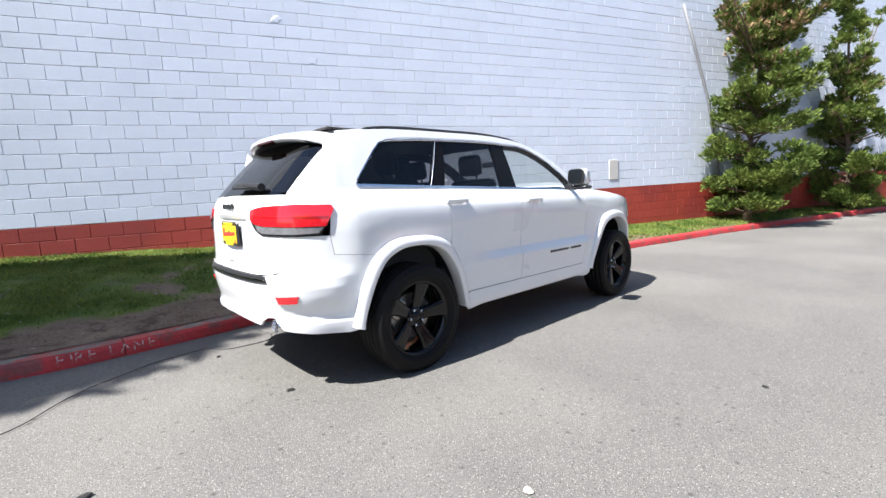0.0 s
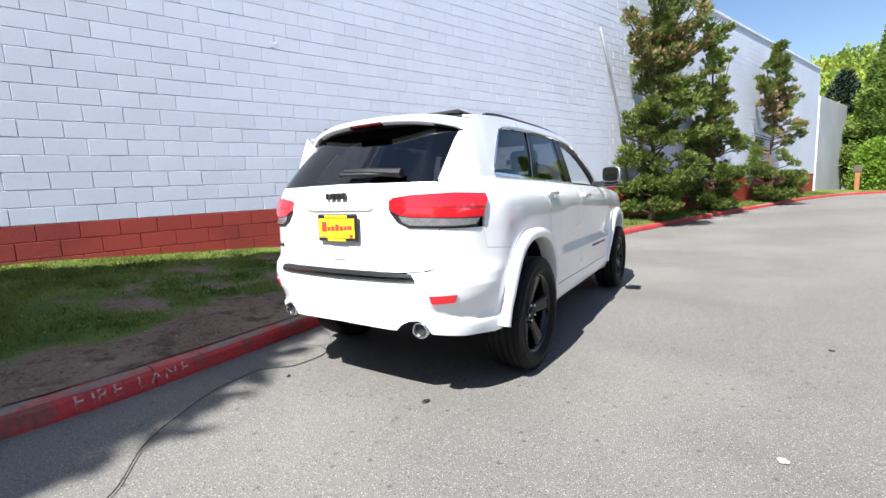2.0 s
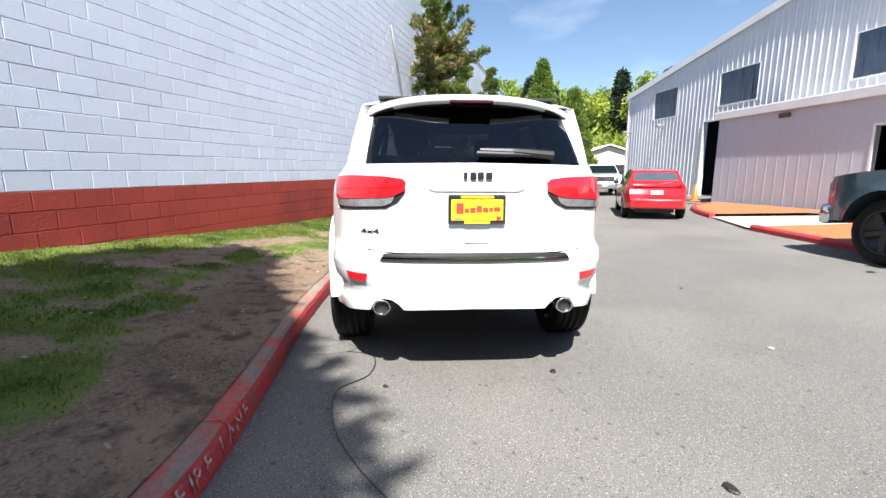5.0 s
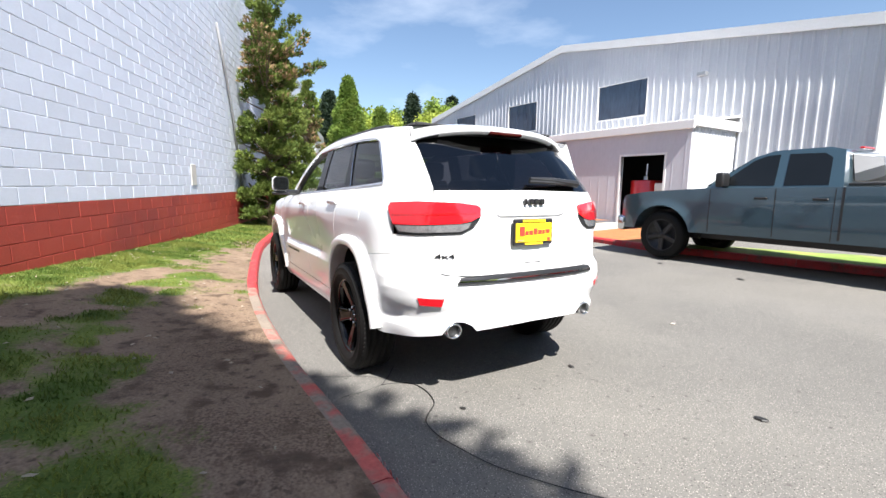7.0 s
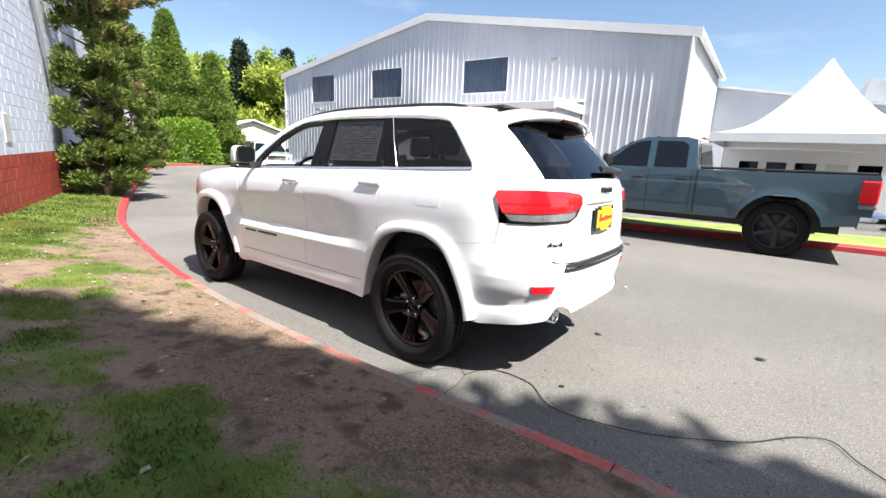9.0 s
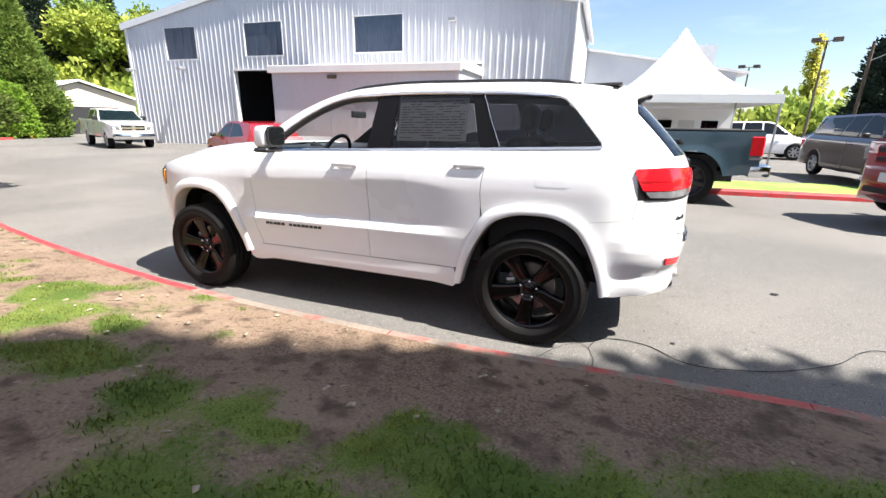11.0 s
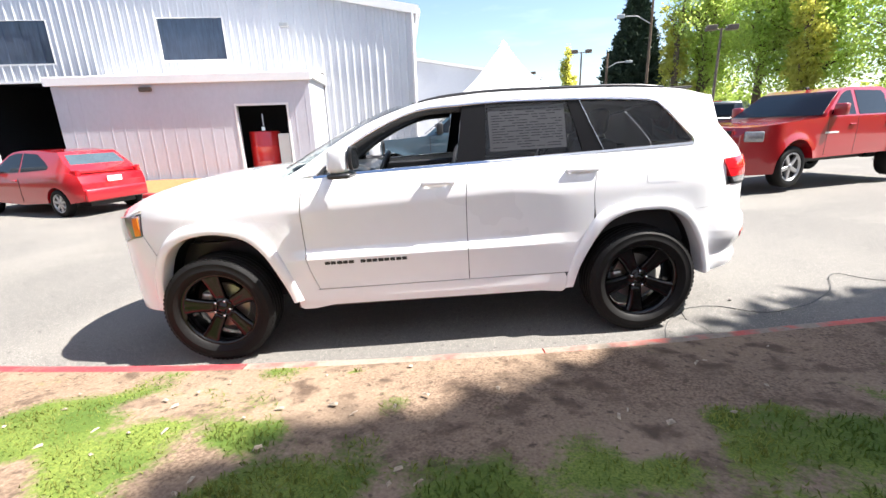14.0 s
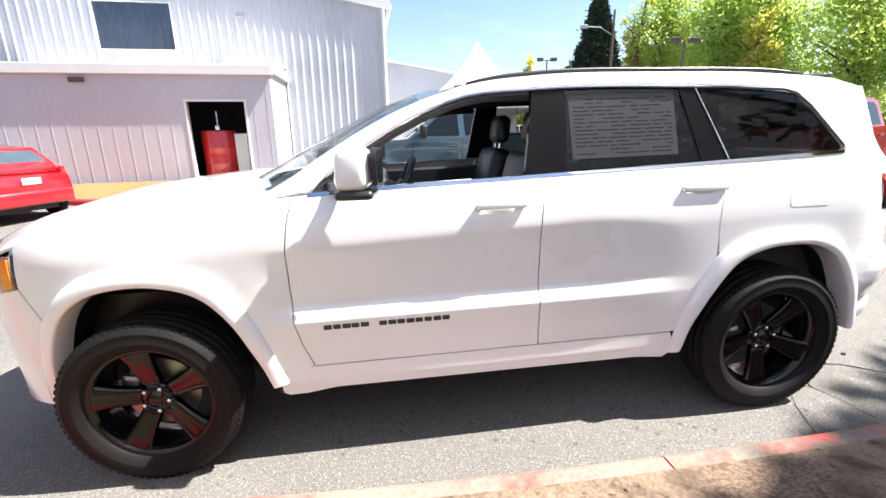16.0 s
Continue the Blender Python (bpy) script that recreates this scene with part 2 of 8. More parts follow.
def tube_bm(points, radii, sides=8, bm=None, cap=True):
    """A tapered tube along points."""
    bm = bm or bmesh.new()
    pts = [Vector(p) for p in points]
    rings = []
    for i, p in enumerate(pts):
        d = (pts[min(i + 1, len(pts) - 1)] - pts[max(i - 1, 0)]).normalized()
        q = d.to_track_quat("Z", "Y")
        r = radii[i] if isinstance(radii, (list, tuple)) else radii
        rings.append([bm.verts.new(p + q @ Vector((r * math.cos(a), r * math.sin(a), 0))) for a in (2 * math.pi * k / sides for k in range(sides))])
    for a, b in zip(rings, rings[1:]):
        for k in range(sides):
            bm.faces.new((a[k], a[(k + 1) % sides], b[(k + 1) % sides], b[k]))
    if cap:
        bm.faces.new(rings[0][::-1])
        bm.faces.new(rings[-1])
    return bm


def lerp(x, xs, ys):
    return float(np.interp(x, xs, ys))


def smooth_curve(xs, ys):
    """A smooth curve through control points (monotone x)."""
    xs, ys = np.array(xs, float), np.array(ys, float)
    d = np.gradient(ys, xs)

    def f(x):
        x = min(max(x, xs[0]), xs[-1])
        i = min(int(np.searchsorted(xs, x, "right")) - 1, len(xs) - 2)
        h = xs[i + 1] - xs[i]
        t = (x - xs[i]) / h
        return float((2 * t**3 - 3 * t**2 + 1) * ys[i] + (t**3 - 2 * t**2 + t) * h * d[i] + (-2 * t**3 + 3 * t**2) * ys[i + 1] + (t**3 - t**2) * h * d[i + 1])
    return f


# ---------------------------------------------------------------- the lie of the land
base_level = smooth_curve([-60, -12, -4, 0, 3, 6, 9, 13, 22, 30, 45, 60, 200], [0.6, 0.4, 0.215, 0.1, 0.01, -0.08, -0.125, -0.145, -0.2, -0.28, -0.45, -0.6, -2.0])
kerb_line = smooth_curve([-14, -6, -3, 0.0, 0.6, 1.1, 2.16, 3.4, 4.9, 5.83, 6.6, 8.07, 9.3, 10.5, 12.5, 17, 24, 33, 37, 39.3, 40.6],
                         [-1.4, 1.7, 2.88, 4.03, 4.2, 4.39, 4.83, 5.27, 5.7, 5.91, 6.07, 6.35, 6.55, 6.66, 6.76, 6.85, 6.9, 6.85, 6.3, 5.2, 3.6])
wall_foot = smooth_curve([-20, -6, -1.3, 1.15, 4.4, 9.5, 13.4, 20, 37, 46], [1.0, 0.78, 0.67, 0.56, 0.37, 0.17, 0.09, 0.02, -0.05, -0.2])
WALL_Y = 8.065
KERB_H, KERB_W = 0.12, 0.15


def road_z(x, y):
    """The lot falls towards +x along the kerb and levels out towards the workshop."""
    f = min(max((y + 6) / 7, 0), 1)
    f = f * f * (3 - 2 * f)
    return base_level(x) * f + (1 - f) * (-0.03 if x > -20 else 0.1)


def road_level(x):
    return road_z(x, kerb_line(x))


def lawn_level(x, y):
    k = kerb_line(x) + KERB_W
    a = min(max((y - k) / max(WALL_Y - k, 0.3), 0), 1)
    low = road_level(x) + KERB_H + 0.01
    return low + (wall_foot(x) - low) * a


# road: one sheet of asphalt that reaches the horizon
def ground_sheet():
    xs = [-1500, -400, -120, -60] + [-30 + 1.0 * i for i in range(80)] + [60, 90, 150, 400, 1500]
    ys = [-1500, -400, -150, -80] + [-50 + 2.0 * i for i in range(21)] + [-8 + 0.8 * i for i in range(21)] + [12, 20, 60, 150, 400, 1500]
    v = [(x, y, road_z(x, y) + 0.006 * math.sin(1.7 * x + y) * (abs(x) < 30) - (0.25 if x < 41 and y > kerb_line(x) + 0.9 else 0)) for x in xs for y in ys]
    n = len(ys)
    f = [(i * n + j, (i + 1) * n + j, (i + 1) * n + j + 1, i * n + j + 1) for i in range(len(xs) - 1) for j in range(n - 1)]
    ob = mesh_ob("road", v, f, M_ASPHALT, smooth=True)
    return tagged(ob, "worn grey asphalt lot with pale aggregate", "road", kind="structure")


ground_sheet()


TUFTS = ((3.53, 6.56, 0.25), (2.96, 6.5, 0.27), (2.62, 6.27, 0.2), (3.9, 6.75, 0.2), (2.36, 6.25, 0.15), (1.97, 5.94, 0.25), (1.8, 5.66, 0.17), (1.6, 5.86, 0.28), (1.26, 5.62, 0.28),
         (0.9, 5.3, 0.34), (0.5, 5.35, 0.4), (5.13, 6.46, 0.3), (4.55, 6.75, 0.28), (4.1, 6.36, 0.15), (2.3, 5.12, 0.09), (3.92, 5.68, 0.06), (1.9, 6.45, 0.28), (2.1, 6.85, 0.4), (1.2, 6.4, 0.5), (0.9, 7.0, 0.6))


def turf(x, y):
    """How thick the grass stands: tufts on worn soil, bare along the kerb, green towards the wall and further along the verge."""
    d = y - kerb_line(x) - KERB_W
    n = 0.42 * noise.noise((x * 0.8, y * 1.0, 7.3)) + 0.50 * noise.noise((x * 2.2, y * 2.6, 2.1)) + 0.34 * noise.noise((x * 5.5, y * 6, 5.0))
    jx, jy = x + 0.10 * noise.noise((x * 4, y * 4, 1.0)), y + 0.10 * noise.noise((x * 4, y * 4, 9.0))
    t = 0.20 + 0.75 * n + 0.68 * max(math.exp(-((jx - a) ** 2 + (jy - b) ** 2) / (r * r)) for a, b, r in TUFTS)
    t += 0.55 * min(max((y - 7.05) / 0.45, 0), 1)
    t += 0.50 * min(max((x - 4.5) / 1.2, 0), 1) * min(max((d - 0.25) / 0.6, 0), 1) + 0.42 * min(max((x - 8) / 2, 0), 1) + 0.7 * min(max((0.9 - x) / 0.9, 0), 1) * min(max((d - 0.4) / 0.5, 0), 1)
    t -= 0.8 * math.exp(-((x - 4.9) / 0.5) ** 2 - ((y - 7.05) / 0.22) ** 2)
    return min(max(t, 0.0), 1.0)


M_LAWN = bpy.data.materials.new("verge_soil_and_turf")


def lawn_material(m):
    m.use_nodes = True
    n, l = m.node_tree.nodes, m.node_tree.links
    b = n["Principled BSDF"]
    b.inputs["Roughness"].default_value = 0.95
    b.inputs["Specular IOR Level"].default_value = 0.2
    co = n.new("ShaderNodeTexCoord")
    at = n.new("ShaderNodeAttribute")
    at.attribute_name = "turf"

    def tex(s, d=5):
        t = n.new("ShaderNodeTexNoise")
        t.inputs["Scale"].default_value, t.inputs["Detail"].default_value = s, d
        l.new(co.outputs["Object"], t.inputs["Vector"])
        return t.outputs["Fac"]

    def mix(fac, a, b_):
        k = n.new("ShaderNodeMix")
        k.data_type = "RGBA"
        for sock, v in (("Factor", fac), ("A", a), ("B", b_)):
            if isinstance(v, (tuple, float)):
                k.inputs[sock].default_value = v
            else:
                l.new(v, k.inputs[sock])
        return k.outputs["Result"]

    def rng(v, a, b_, c=0.0, d=1.0):
        k = n.new("ShaderNodeMapRange")
        for i, q in enumerate((a, b_, c, d)):
            k.inputs[i + 1].default_value = q
        l.new(v, k.inputs[0])
        return k.outputs["Result"]
    soil = mix(rng(tex(1.6), 0.35, 0.7), (0.10, 0.066, 0.046, 1), (0.215, 0.155, 0.108, 1))
    soil = mix(rng(tex(70), 0.35, 0.75), soil, (0.26, 0.19, 0.135, 1))
    soil = mix(rng(tex(6, 8), 0.52, 0.68), soil, (0.085, 0.058, 0.041, 1))
    soil = mix(rng(tex(24), 0.58, 0.72), soil, (0.07, 0.05, 0.036, 1))
    soil = mix(rng(tex(150), 0.68, 0.76), soil, (0.30, 0.25, 0.20, 1))
    green = mix(rng(tex(2.5), 0.35, 0.65), (0.065, 0.105, 0.018, 1), (0.15, 0.185, 0.036, 1))
    green = mix(rng(tex(110), 0.4, 0.7), green, (0.05, 0.085, 0.015, 1))
    edge = n.new("ShaderNodeMath")
    edge.operation = "MULTIPLY_ADD"
    l.new(tex(45), edge.inputs[0])
    edge.inputs[1].default_value = 0.5
    l.new(at.outputs["Fac"], edge.inputs[2])
    l.new(mix(rng(edge.outputs[0], 0.66, 0.88), soil, green), b.inputs["Base Color"])
    bp = n.new("ShaderNodeBump")
    bp.inputs["Strength"].default_value, bp.inputs["Distance"].default_value = 0.55, 0.02
    l.new(tex(26, 9), bp.inputs["Height"])
    l.new(bp.outputs["Normal"], b.inputs["Normal"])


lawn_material(M_LAWN)


# verge between the kerb and the block wall
def lawn_sheet():
    xs = [-14 + 0.25 * i for i in range(44)] + [-3 + 0.07 * i for i in range(200)] + [11 + 0.25 * i for i in range(118)]
    rows = 44
    v, f, tv = [], [], []
    for x in xs:
        k = kerb_line(x) + KERB_W - 0.02
        top = WALL_Y + 0.03
        for j in range(rows + 1):
            y = k + (top - k) * j / rows
            h = 0.022 * noise.noise((x * 1.3, y * 1.3, 3)) + 0.010 * noise.noise((x * 5, y * 5, 1)) + 0.005 * noise.noise((x * 13, y * 13, 4))
            v.append((x, y, lawn_level(x, y) + h * (0 < j)))
            tv.append(turf(x, y))
    n = rows + 1
    for i in range(len(xs) - 1):
        for j in range(rows):
            f.append((i * n + j, (i + 1) * n + j, (i + 1) * n + j + 1, i * n + j + 1))
    ob = mesh_ob("lawn", v, f, M_LAWN, smooth=True)
    ob.data.attributes.new("turf", "FLOAT", "POINT").data.foreach_set("value", tv)
    return tagged(ob, "patchy green lawn worn to brown soil beside the kerb", "lawn", kind="structure")


lawn_sheet()


# kerb: cast pieces end to end, painted red, worn to bare concrete in places
def kerb_run():
    top = tagged(new("kerb"), "chipped red-painted concrete kerb with worn lettering", "kerb", kind="structure")
    pts, x = [], -13.0
    while x < 40.4:
        pts.append((x, kerb_line(x)))
        x += 0.05
    # resample by length
    run, out, acc = 0.0, [pts[0]], 0.0
    for a, b in zip(pts, pts[1:]):
        d = math.hypot(b[0] - a[0], b[1] - a[1])
        acc += d
        if acc >= 0.15:
            out.append(b)
            acc = 0.0
    rng = random.Random(4)
    i = 0
    while i < len(out) - 2:
        n = rng.choice((10, 12, 14, 16))
        seg = out[i:i + n + 1]
        if len(seg) < 3:
            break
        i += n
        bm, rings = bmesh.new(), []
        for j, (px, py) in enumerate(seg):
            a, b = seg[max(j - 1, 0)], seg[min(j + 1, len(seg) - 1)]
            d = Vector((b[0] - a[0], b[1] - a[1], 0)).normalized()
            nrm = Vector((-d.y, d.x, 0))
            gap = 0.004 * (j == 0) - 0.004 * (j == len(seg) - 1)
            base = Vector((px, py, road_level(px))) + d * gap
            ring = []
            for o, h in ((0.0, -0.1), (0.0, 0.02), (0.012, 0.085), (0.028, 0.112), (0.05, 0.122), (0.13, 0.124), (0.15, 0.115), (0.15, -0.1)):
                wob = 0.006 * noise.noise((px * 3 + o * 9, py * 3, h * 9))
                ring.append(bm.verts.new(base + nrm * (o + wob) + Vector((0, 0, h + wob * (h > 0)))))
            rings.append(ring)
        for p, q in zip(rings, rings[1:]):
            for k in range(len(p) - 1):
                bm.faces.new((p[k], q[k], q[k + 1], p[k + 1])).material_index = int(k >= 3)
        bm.faces.new(rings[0][::-1])
        bm.faces.new(rings[-1])
        mid = seg[len(seg) // 2][0]
        bare = (2.7 < mid < 4.3) or -1.0 < mid < 2.0 or rng.random() < 0.10
        part("kerb_stone", bm, [M_KERB_RED, M_KERB_BARE if bare else M_KERB_RED], top, smooth=False)
    return top


kerb_run()

# ---------------------------------------------------------------- painted block wall
RED_TOP, COURSE, BLOCK = 1.07, 0.2032, 0.4064


def block_mesh(name, length, m, j=0.003, depth=0.006, lip=0.005):
    """The visible face of one block with eased edges; it faces -y, its lower left corner at the origin."""
    h = COURSE
    v = [(j, 0, j), (length - j, 0, j), (length - j, 0, h - j), (j, 0, h - j)]
    e = j + lip
    v += [(e, -depth, e), (length - e, -depth, e), (length - e, -depth, h - e), (e, -depth, h - e)]
    f = [(4, 5, 6, 7), (0, 1, 5, 4), (1, 2, 6, 5), (2, 3, 7, 6), (3, 0, 4, 7)]
    me = bpy.data.meshes.new(name)
    me.from_pydata(v, [], f)
    me.materials.append(m)
    return me


def block_wall():
    x0, x1 = -16.0, 36.9
    top = tagged(new("wall_north"), "tall white-painted concrete block wall with a red base band", "wall", kind="structure")
    core = [("wall_core", RED_TOP, 7.42, M_MORTAR), ("wall_core", -0.4, RED_TOP, M_MORTAR_RED)]
    for name, z0, z1, m in core:
        part(name, box_bm(x0, x1, WALL_Y + 0.003, WALL_Y + 0.4, z0, z1), m, top)
    part("coping", box_bm(x0 - 0.03, x1 + 0.04, WALL_Y - 0.05, WALL_Y + 0.45, 7.42, 7.51, 0.008), M_TRIM_WHITE, top, "pale metal wall coping")
    white, red = block_mesh("block", BLOCK, M_PAINT_WHITE), block_mesh("block", BLOCK, M_PAINT_RED)
    sets = {M_PAINT_WHITE: ([], []), M_PAINT_RED: ([], [])}
    rng = random.Random(11)
    for c in range(-7, 32):
        z = RED_TOP + c * COURSE
        is_red = c < 0
        if z + COURSE < 0 - 0.2:
            continue
        x = x0 + (BLOCK / 2 if c % 2 else 0)
        while x < x1 - 0.1:
            ln = min(BLOCK, x1 - x)
            near = 0.6 < x < 8.2 and -1 <= c < 15 and ln == BLOCK
            jit = rng.uniform(-0.0012, 0.0012)
            if near:
                ob = new("block", red if is_red else white)
                ob.location = (x, WALL_Y + jit, z)
                ob.parent = top
            else:
                v, f = sets[M_PAINT_RED if is_red else M_PAINT_WHITE]
                b = len(v)
                j, e, d = 0.003, 0.008, 0.006
                v += [(x + j, WALL_Y, z + j), (x + ln - j, WALL_Y, z + j), (x + ln - j, WALL_Y, z + COURSE - j), (x + j, WALL_Y, z + COURSE - j),
                      (x + e, WALL_Y - d + jit, z + e), (x + ln - e, WALL_Y - d + jit, z + e), (x + ln - e, WALL_Y - d + jit, z + COURSE - e), (x + e, WALL_Y - d + jit, z + COURSE - e)]
                f += [tuple(b + i for i in q) for q in ((4, 5, 6, 7), (0, 1, 5, 4), (1, 2, 6, 5), (2, 3, 7, 6), (3, 0, 4, 7))]
            x += BLOCK
    for m, (v, f) in sets.items():
        tagged(under(mesh_ob("blocks", v, f, m), top), kind="stuff")
    # a metal box and a rough patch of filler
    part("vent_box", box_bm(9.70, 9.98, WALL_Y - 0.022, WALL_Y, 1.27, 1.73, 0.008), mat("painted_box", (0.55, 0.53, 0.50), 0.5, var=0.15), top, "beige painted metal box on the wall")
    for px, pz, r in ((2.56, 4.19, 0.07), (3.1, 3.58, 0.06)):
        bm = bmesh.new()
        bmesh.ops.create_icosphere(bm, subdivisions=3, radius=r)
        for q in bm.verts:
            k = 1 + 0.9 * noise.noise((q.co.x * 24 + px, q.co.z * 24, pz))
            q.co = Vector((q.co.x * k, q.co.y * 0.03, q.co.z * k))
        part("filler_patch", bm, M_PAINT_WHITE, top, smooth=True, m=pose(px, WALL_Y - 0.008, pz))
    part("leaning_pipe", tube_bm([(13.75, WALL_Y - 0.08, 0.5), (13.05, WALL_Y - 0.07, 3.2), (12.55, WALL_Y - 0.06, 4.4), (12.1, WALL_Y - 0.05, 5.45)], 0.032, 8), mat("weathered_pipe", (0.22, 0.22, 0.23), 0.6, var=0.15), top, "thin grey pipe leaning on the wall", smooth=True)
    # return wall at the far end and the flat roof behind the parapet
    part("end_wall", box_bm(x1, x1 + 0.3, WALL_Y + 0.02, WALL_Y + 14, -0.4, 7.4), M_MORTAR, top)
    part("low_end_wall", box_bm(37.2, 45.5, WALL_Y - 0.05, WALL_Y + 0.3, -0.4, 5.9), M_METAL_WHITE, top, "plain white lower wall")
    part("roof_deck", box_bm(x0, x1, WALL_Y + 0.4, WALL_Y + 14, 6.8, 6.95), M_CONCRETE, top)
    return top


block_wall()

# ---------------------------------------------------------------- white metal-clad workshop
BLD = pose(9.351, -10.089, 0, 0, 0, 22.25)      # local: x along the front, -y into the building


def ribbed(a0, a1, low, high, holes=(), pitch=0.305, rib=0.022):
    """Ribbed sheet cladding in the plane y = 0 (facing +y) with openings; low and high may be functions of a."""
    hi = high if callable(high) else (lambda a: high)
    cuts = [a0, a1]
    k = math.ceil(a0 / pitch)
    while k * pitch < a1:
        for o in (-0.045, -0.02, 0.02, 0.045, 0.13, 0.15, 0.17):
            if a0 < k * pitch + o < a1:
                cuts.append(k * pitch + o)
        k += 1
    for h in holes:
        cuts += [c for c in h[:2] if a0 < c < a1]
    cuts = sorted(set(round(c, 4) for c in cuts))

    def prof(a):
        d = a - round(a / pitch) * pitch
        if abs(d) < 0.0201:
            return rib
        if abs(d) < 0.045:
            return rib * (0.045 - abs(d)) / 0.025
        e = (a - 0.15) - round((a - 0.15) / pitch) * pitch
        return 0.007 if abs(e) < 0.002 else 0.0
    v, f = [], []
    for p, q in zip(cuts, cuts[1:]):
        mid = (p + q) / 2
        spans = [(low, None)]
        for h in sorted((h for h in holes if h[0] <= mid <= h[1]), key=lambda h: h[2]):
            last = spans.pop()
            if h[2] > last[0]:
                spans.append((last[0], h[2]))
            spans.append((h[3], None))
        for z0, z1 in spans:
            b = len(v)
            v += [(p, prof(p), z0), (q, prof(q), z0), (q, prof(q), z1 if z1 is not None else hi(q)), (p, prof(p), z1 if z1 is not None else hi(p))]
            f.append((b + 1, b, b + 3, b + 2))
    return v, f


def building_window(parent, a0, a1, z0, z1, broken=False):
    win = under(new("window"), parent)
    fr = bmesh.new()
    for b in ((a0, a1, -0.08, 0.02, z0 - 0.04, z0 + 0.02), (a0, a1, -0.08, 0.02, z1 - 0.01, z1 + 0.02), (a0 - 0.02, a0 + 0.01, -0.08, 0.02, z0 - 0.04, z1 + 0.02), (a1 - 0.01, a1 + 0.04, -0.08, 0.02, z0 - 0.04, z1 + 0.02)):
        box_bm(*b, bm=fr)
    part("window_frame", fr, M_TRIM_WHITE, win)
    n = 7
    for i in range(n):
        p, q = a0 + 0.03 + (a1 - a0 - 0.06) * i / n, a0 + 0.03 + (a1 - a0 - 0.06) * (i + 1) / n
        part("strip_pane", box_bm(p - 0.015, q + 0.005, -0.055 + 0.014 * (i % 2), -0.045 + 0.014 * (i % 2), z0 + 0.01, z1 - 0.005), M_SKY_PANE, win)
    return win


# opaque panes; the bluish streaked base stands for reflected sky and hill
M_SKY_PANE = mat("sky_tinted_strip_glazing", (0.045, 0.062, 0.095), 0.10, var=0.35, scale=1.2, fine=6, spec=0.6, stretch=(3, 1, 0.4))


def workshop():
    top = tagged(new("workshop_building"), "large white ribbed-metal workshop with a low gable roof", "building")
    top.matrix_world = BLD
    L, ridge_a, eave, ridge = 24.0, 12.0, 5.98, 8.02

    def roofline(a):
        return eave + (ridge - eave) * (a / ridge_a if a < ridge_a else (L - a) / (L - ridge_a))
    wins = [(7.28, 9.7, 4.29, 5.79), (13.62, 15.9, 4.27, 5.78), (19.05, 21.2, 4.2, 5.76)]
    door = (13.3, 16.72, -0.5, 3.61)
    v, f = ribbed(0, L, -0.5, roofline, wins + [door])
    under(mesh_ob("front_wall", v, f, M_METAL_WHITE), top)
    # the side wall that faces the tent
    v, f = ribbed(0, 9.4, -0.5, eave - 0.02)
    s = under(mesh_ob("side_wall", v, f, M_METAL_WHITE), top)
    s.matrix_local = pose(0, 0, 0, 0, 0, 90) @ pose(-9.4, 0, 0)
    s.matrix_local = Matrix(((0, -1, 0, 0), (1, 0, 0, -9.4), (0, 0, 1, 0), (0, 0, 0, 1)))
    v, f = ribbed(0, 40, -0.5, eave - 0.02)
    s2 = under(mesh_ob("far_side_wall", v, f, M_METAL_WHITE), top)
    s2.matrix_local = Matrix(((0, 1, 0, L), (-1, 0, 0, 0), (0, 0, 1, 0), (0, 0, 0, 1)))
    for a, b in ((-0.25, ridge_a), (ridge_a, L + 0.25)):
        za, zb = roofline(max(a, 0)) + (0.02 if a >= 0 else -0.02), roofline(min(b, L)) + (0.02 if b <= L else -0.02)
        bm = bmesh.new()
        q = [bm.verts.new(p) for p in ((a, 0.12, za), (b, 0.12, zb), (b, -9.4, zb), (a, -9.4, za), (a, 0.12, za + 0.09), (b, 0.12, zb + 0.09), (b, -9.4, zb + 0.09), (a, -9.4, za + 0.09))]
        for i in ((0, 1, 2, 3), (7, 6, 5, 4), (0, 4, 5, 1), (1, 5, 6, 2), (2, 6, 7, 3), (3, 7, 4, 0)):
            bm.faces.new([q[k] for k in i])
        part("roof_slope", bm, M_METAL_WHITE, top)
        bm = bmesh.new()
        q = [bm.verts.new(p) for p in ((a, 0.06, za - 0.2), (b, 0.06, zb - 0.2), (b, 0.135, zb - 0.2), (a, 0.135, za - 0.2), (a, 0.06, za + 0.12), (b, 0.06, zb + 0.12), (b, 0.135, zb + 0.12), (a, 0.135, za + 0.12))]
        for i in ((0, 1, 2, 3), (7, 6, 5, 4), (0, 4, 5, 1), (1, 5, 6, 2), (2, 6, 7, 3), (3, 7, 4, 0)):
            bm.faces.new([q[k] for k in i])
        part("barge_board", bm, M_TRIM_WHITE, top)
    part("gutter", box_bm(-0.3, -0.12, -9.4, 0.1, eave - 0.2, eave - 0.02, 0.02), M_TRIM_WHITE, top)
    part("corner_trim", box_bm(-0.06, 0.09, -0.06, 0.06, -0.5, eave, 0.01), M_TRIM_WHITE, top)
    part("corner_trim", box_bm(L - 0.09, L + 0.06, -0.06, 0.06, -0.5, eave, 0.01), M_TRIM_WHITE, top)
    for wd in wins:
        building_window(top, *wd)
    dr = under(new("roller_door_opening"), top)
    part("door_jamb", box_bm(door[1], door[1] + 0.09, -0.2, 0.05, -0.4, door[3] + 0.08), M_TRIM_WHITE, dr)
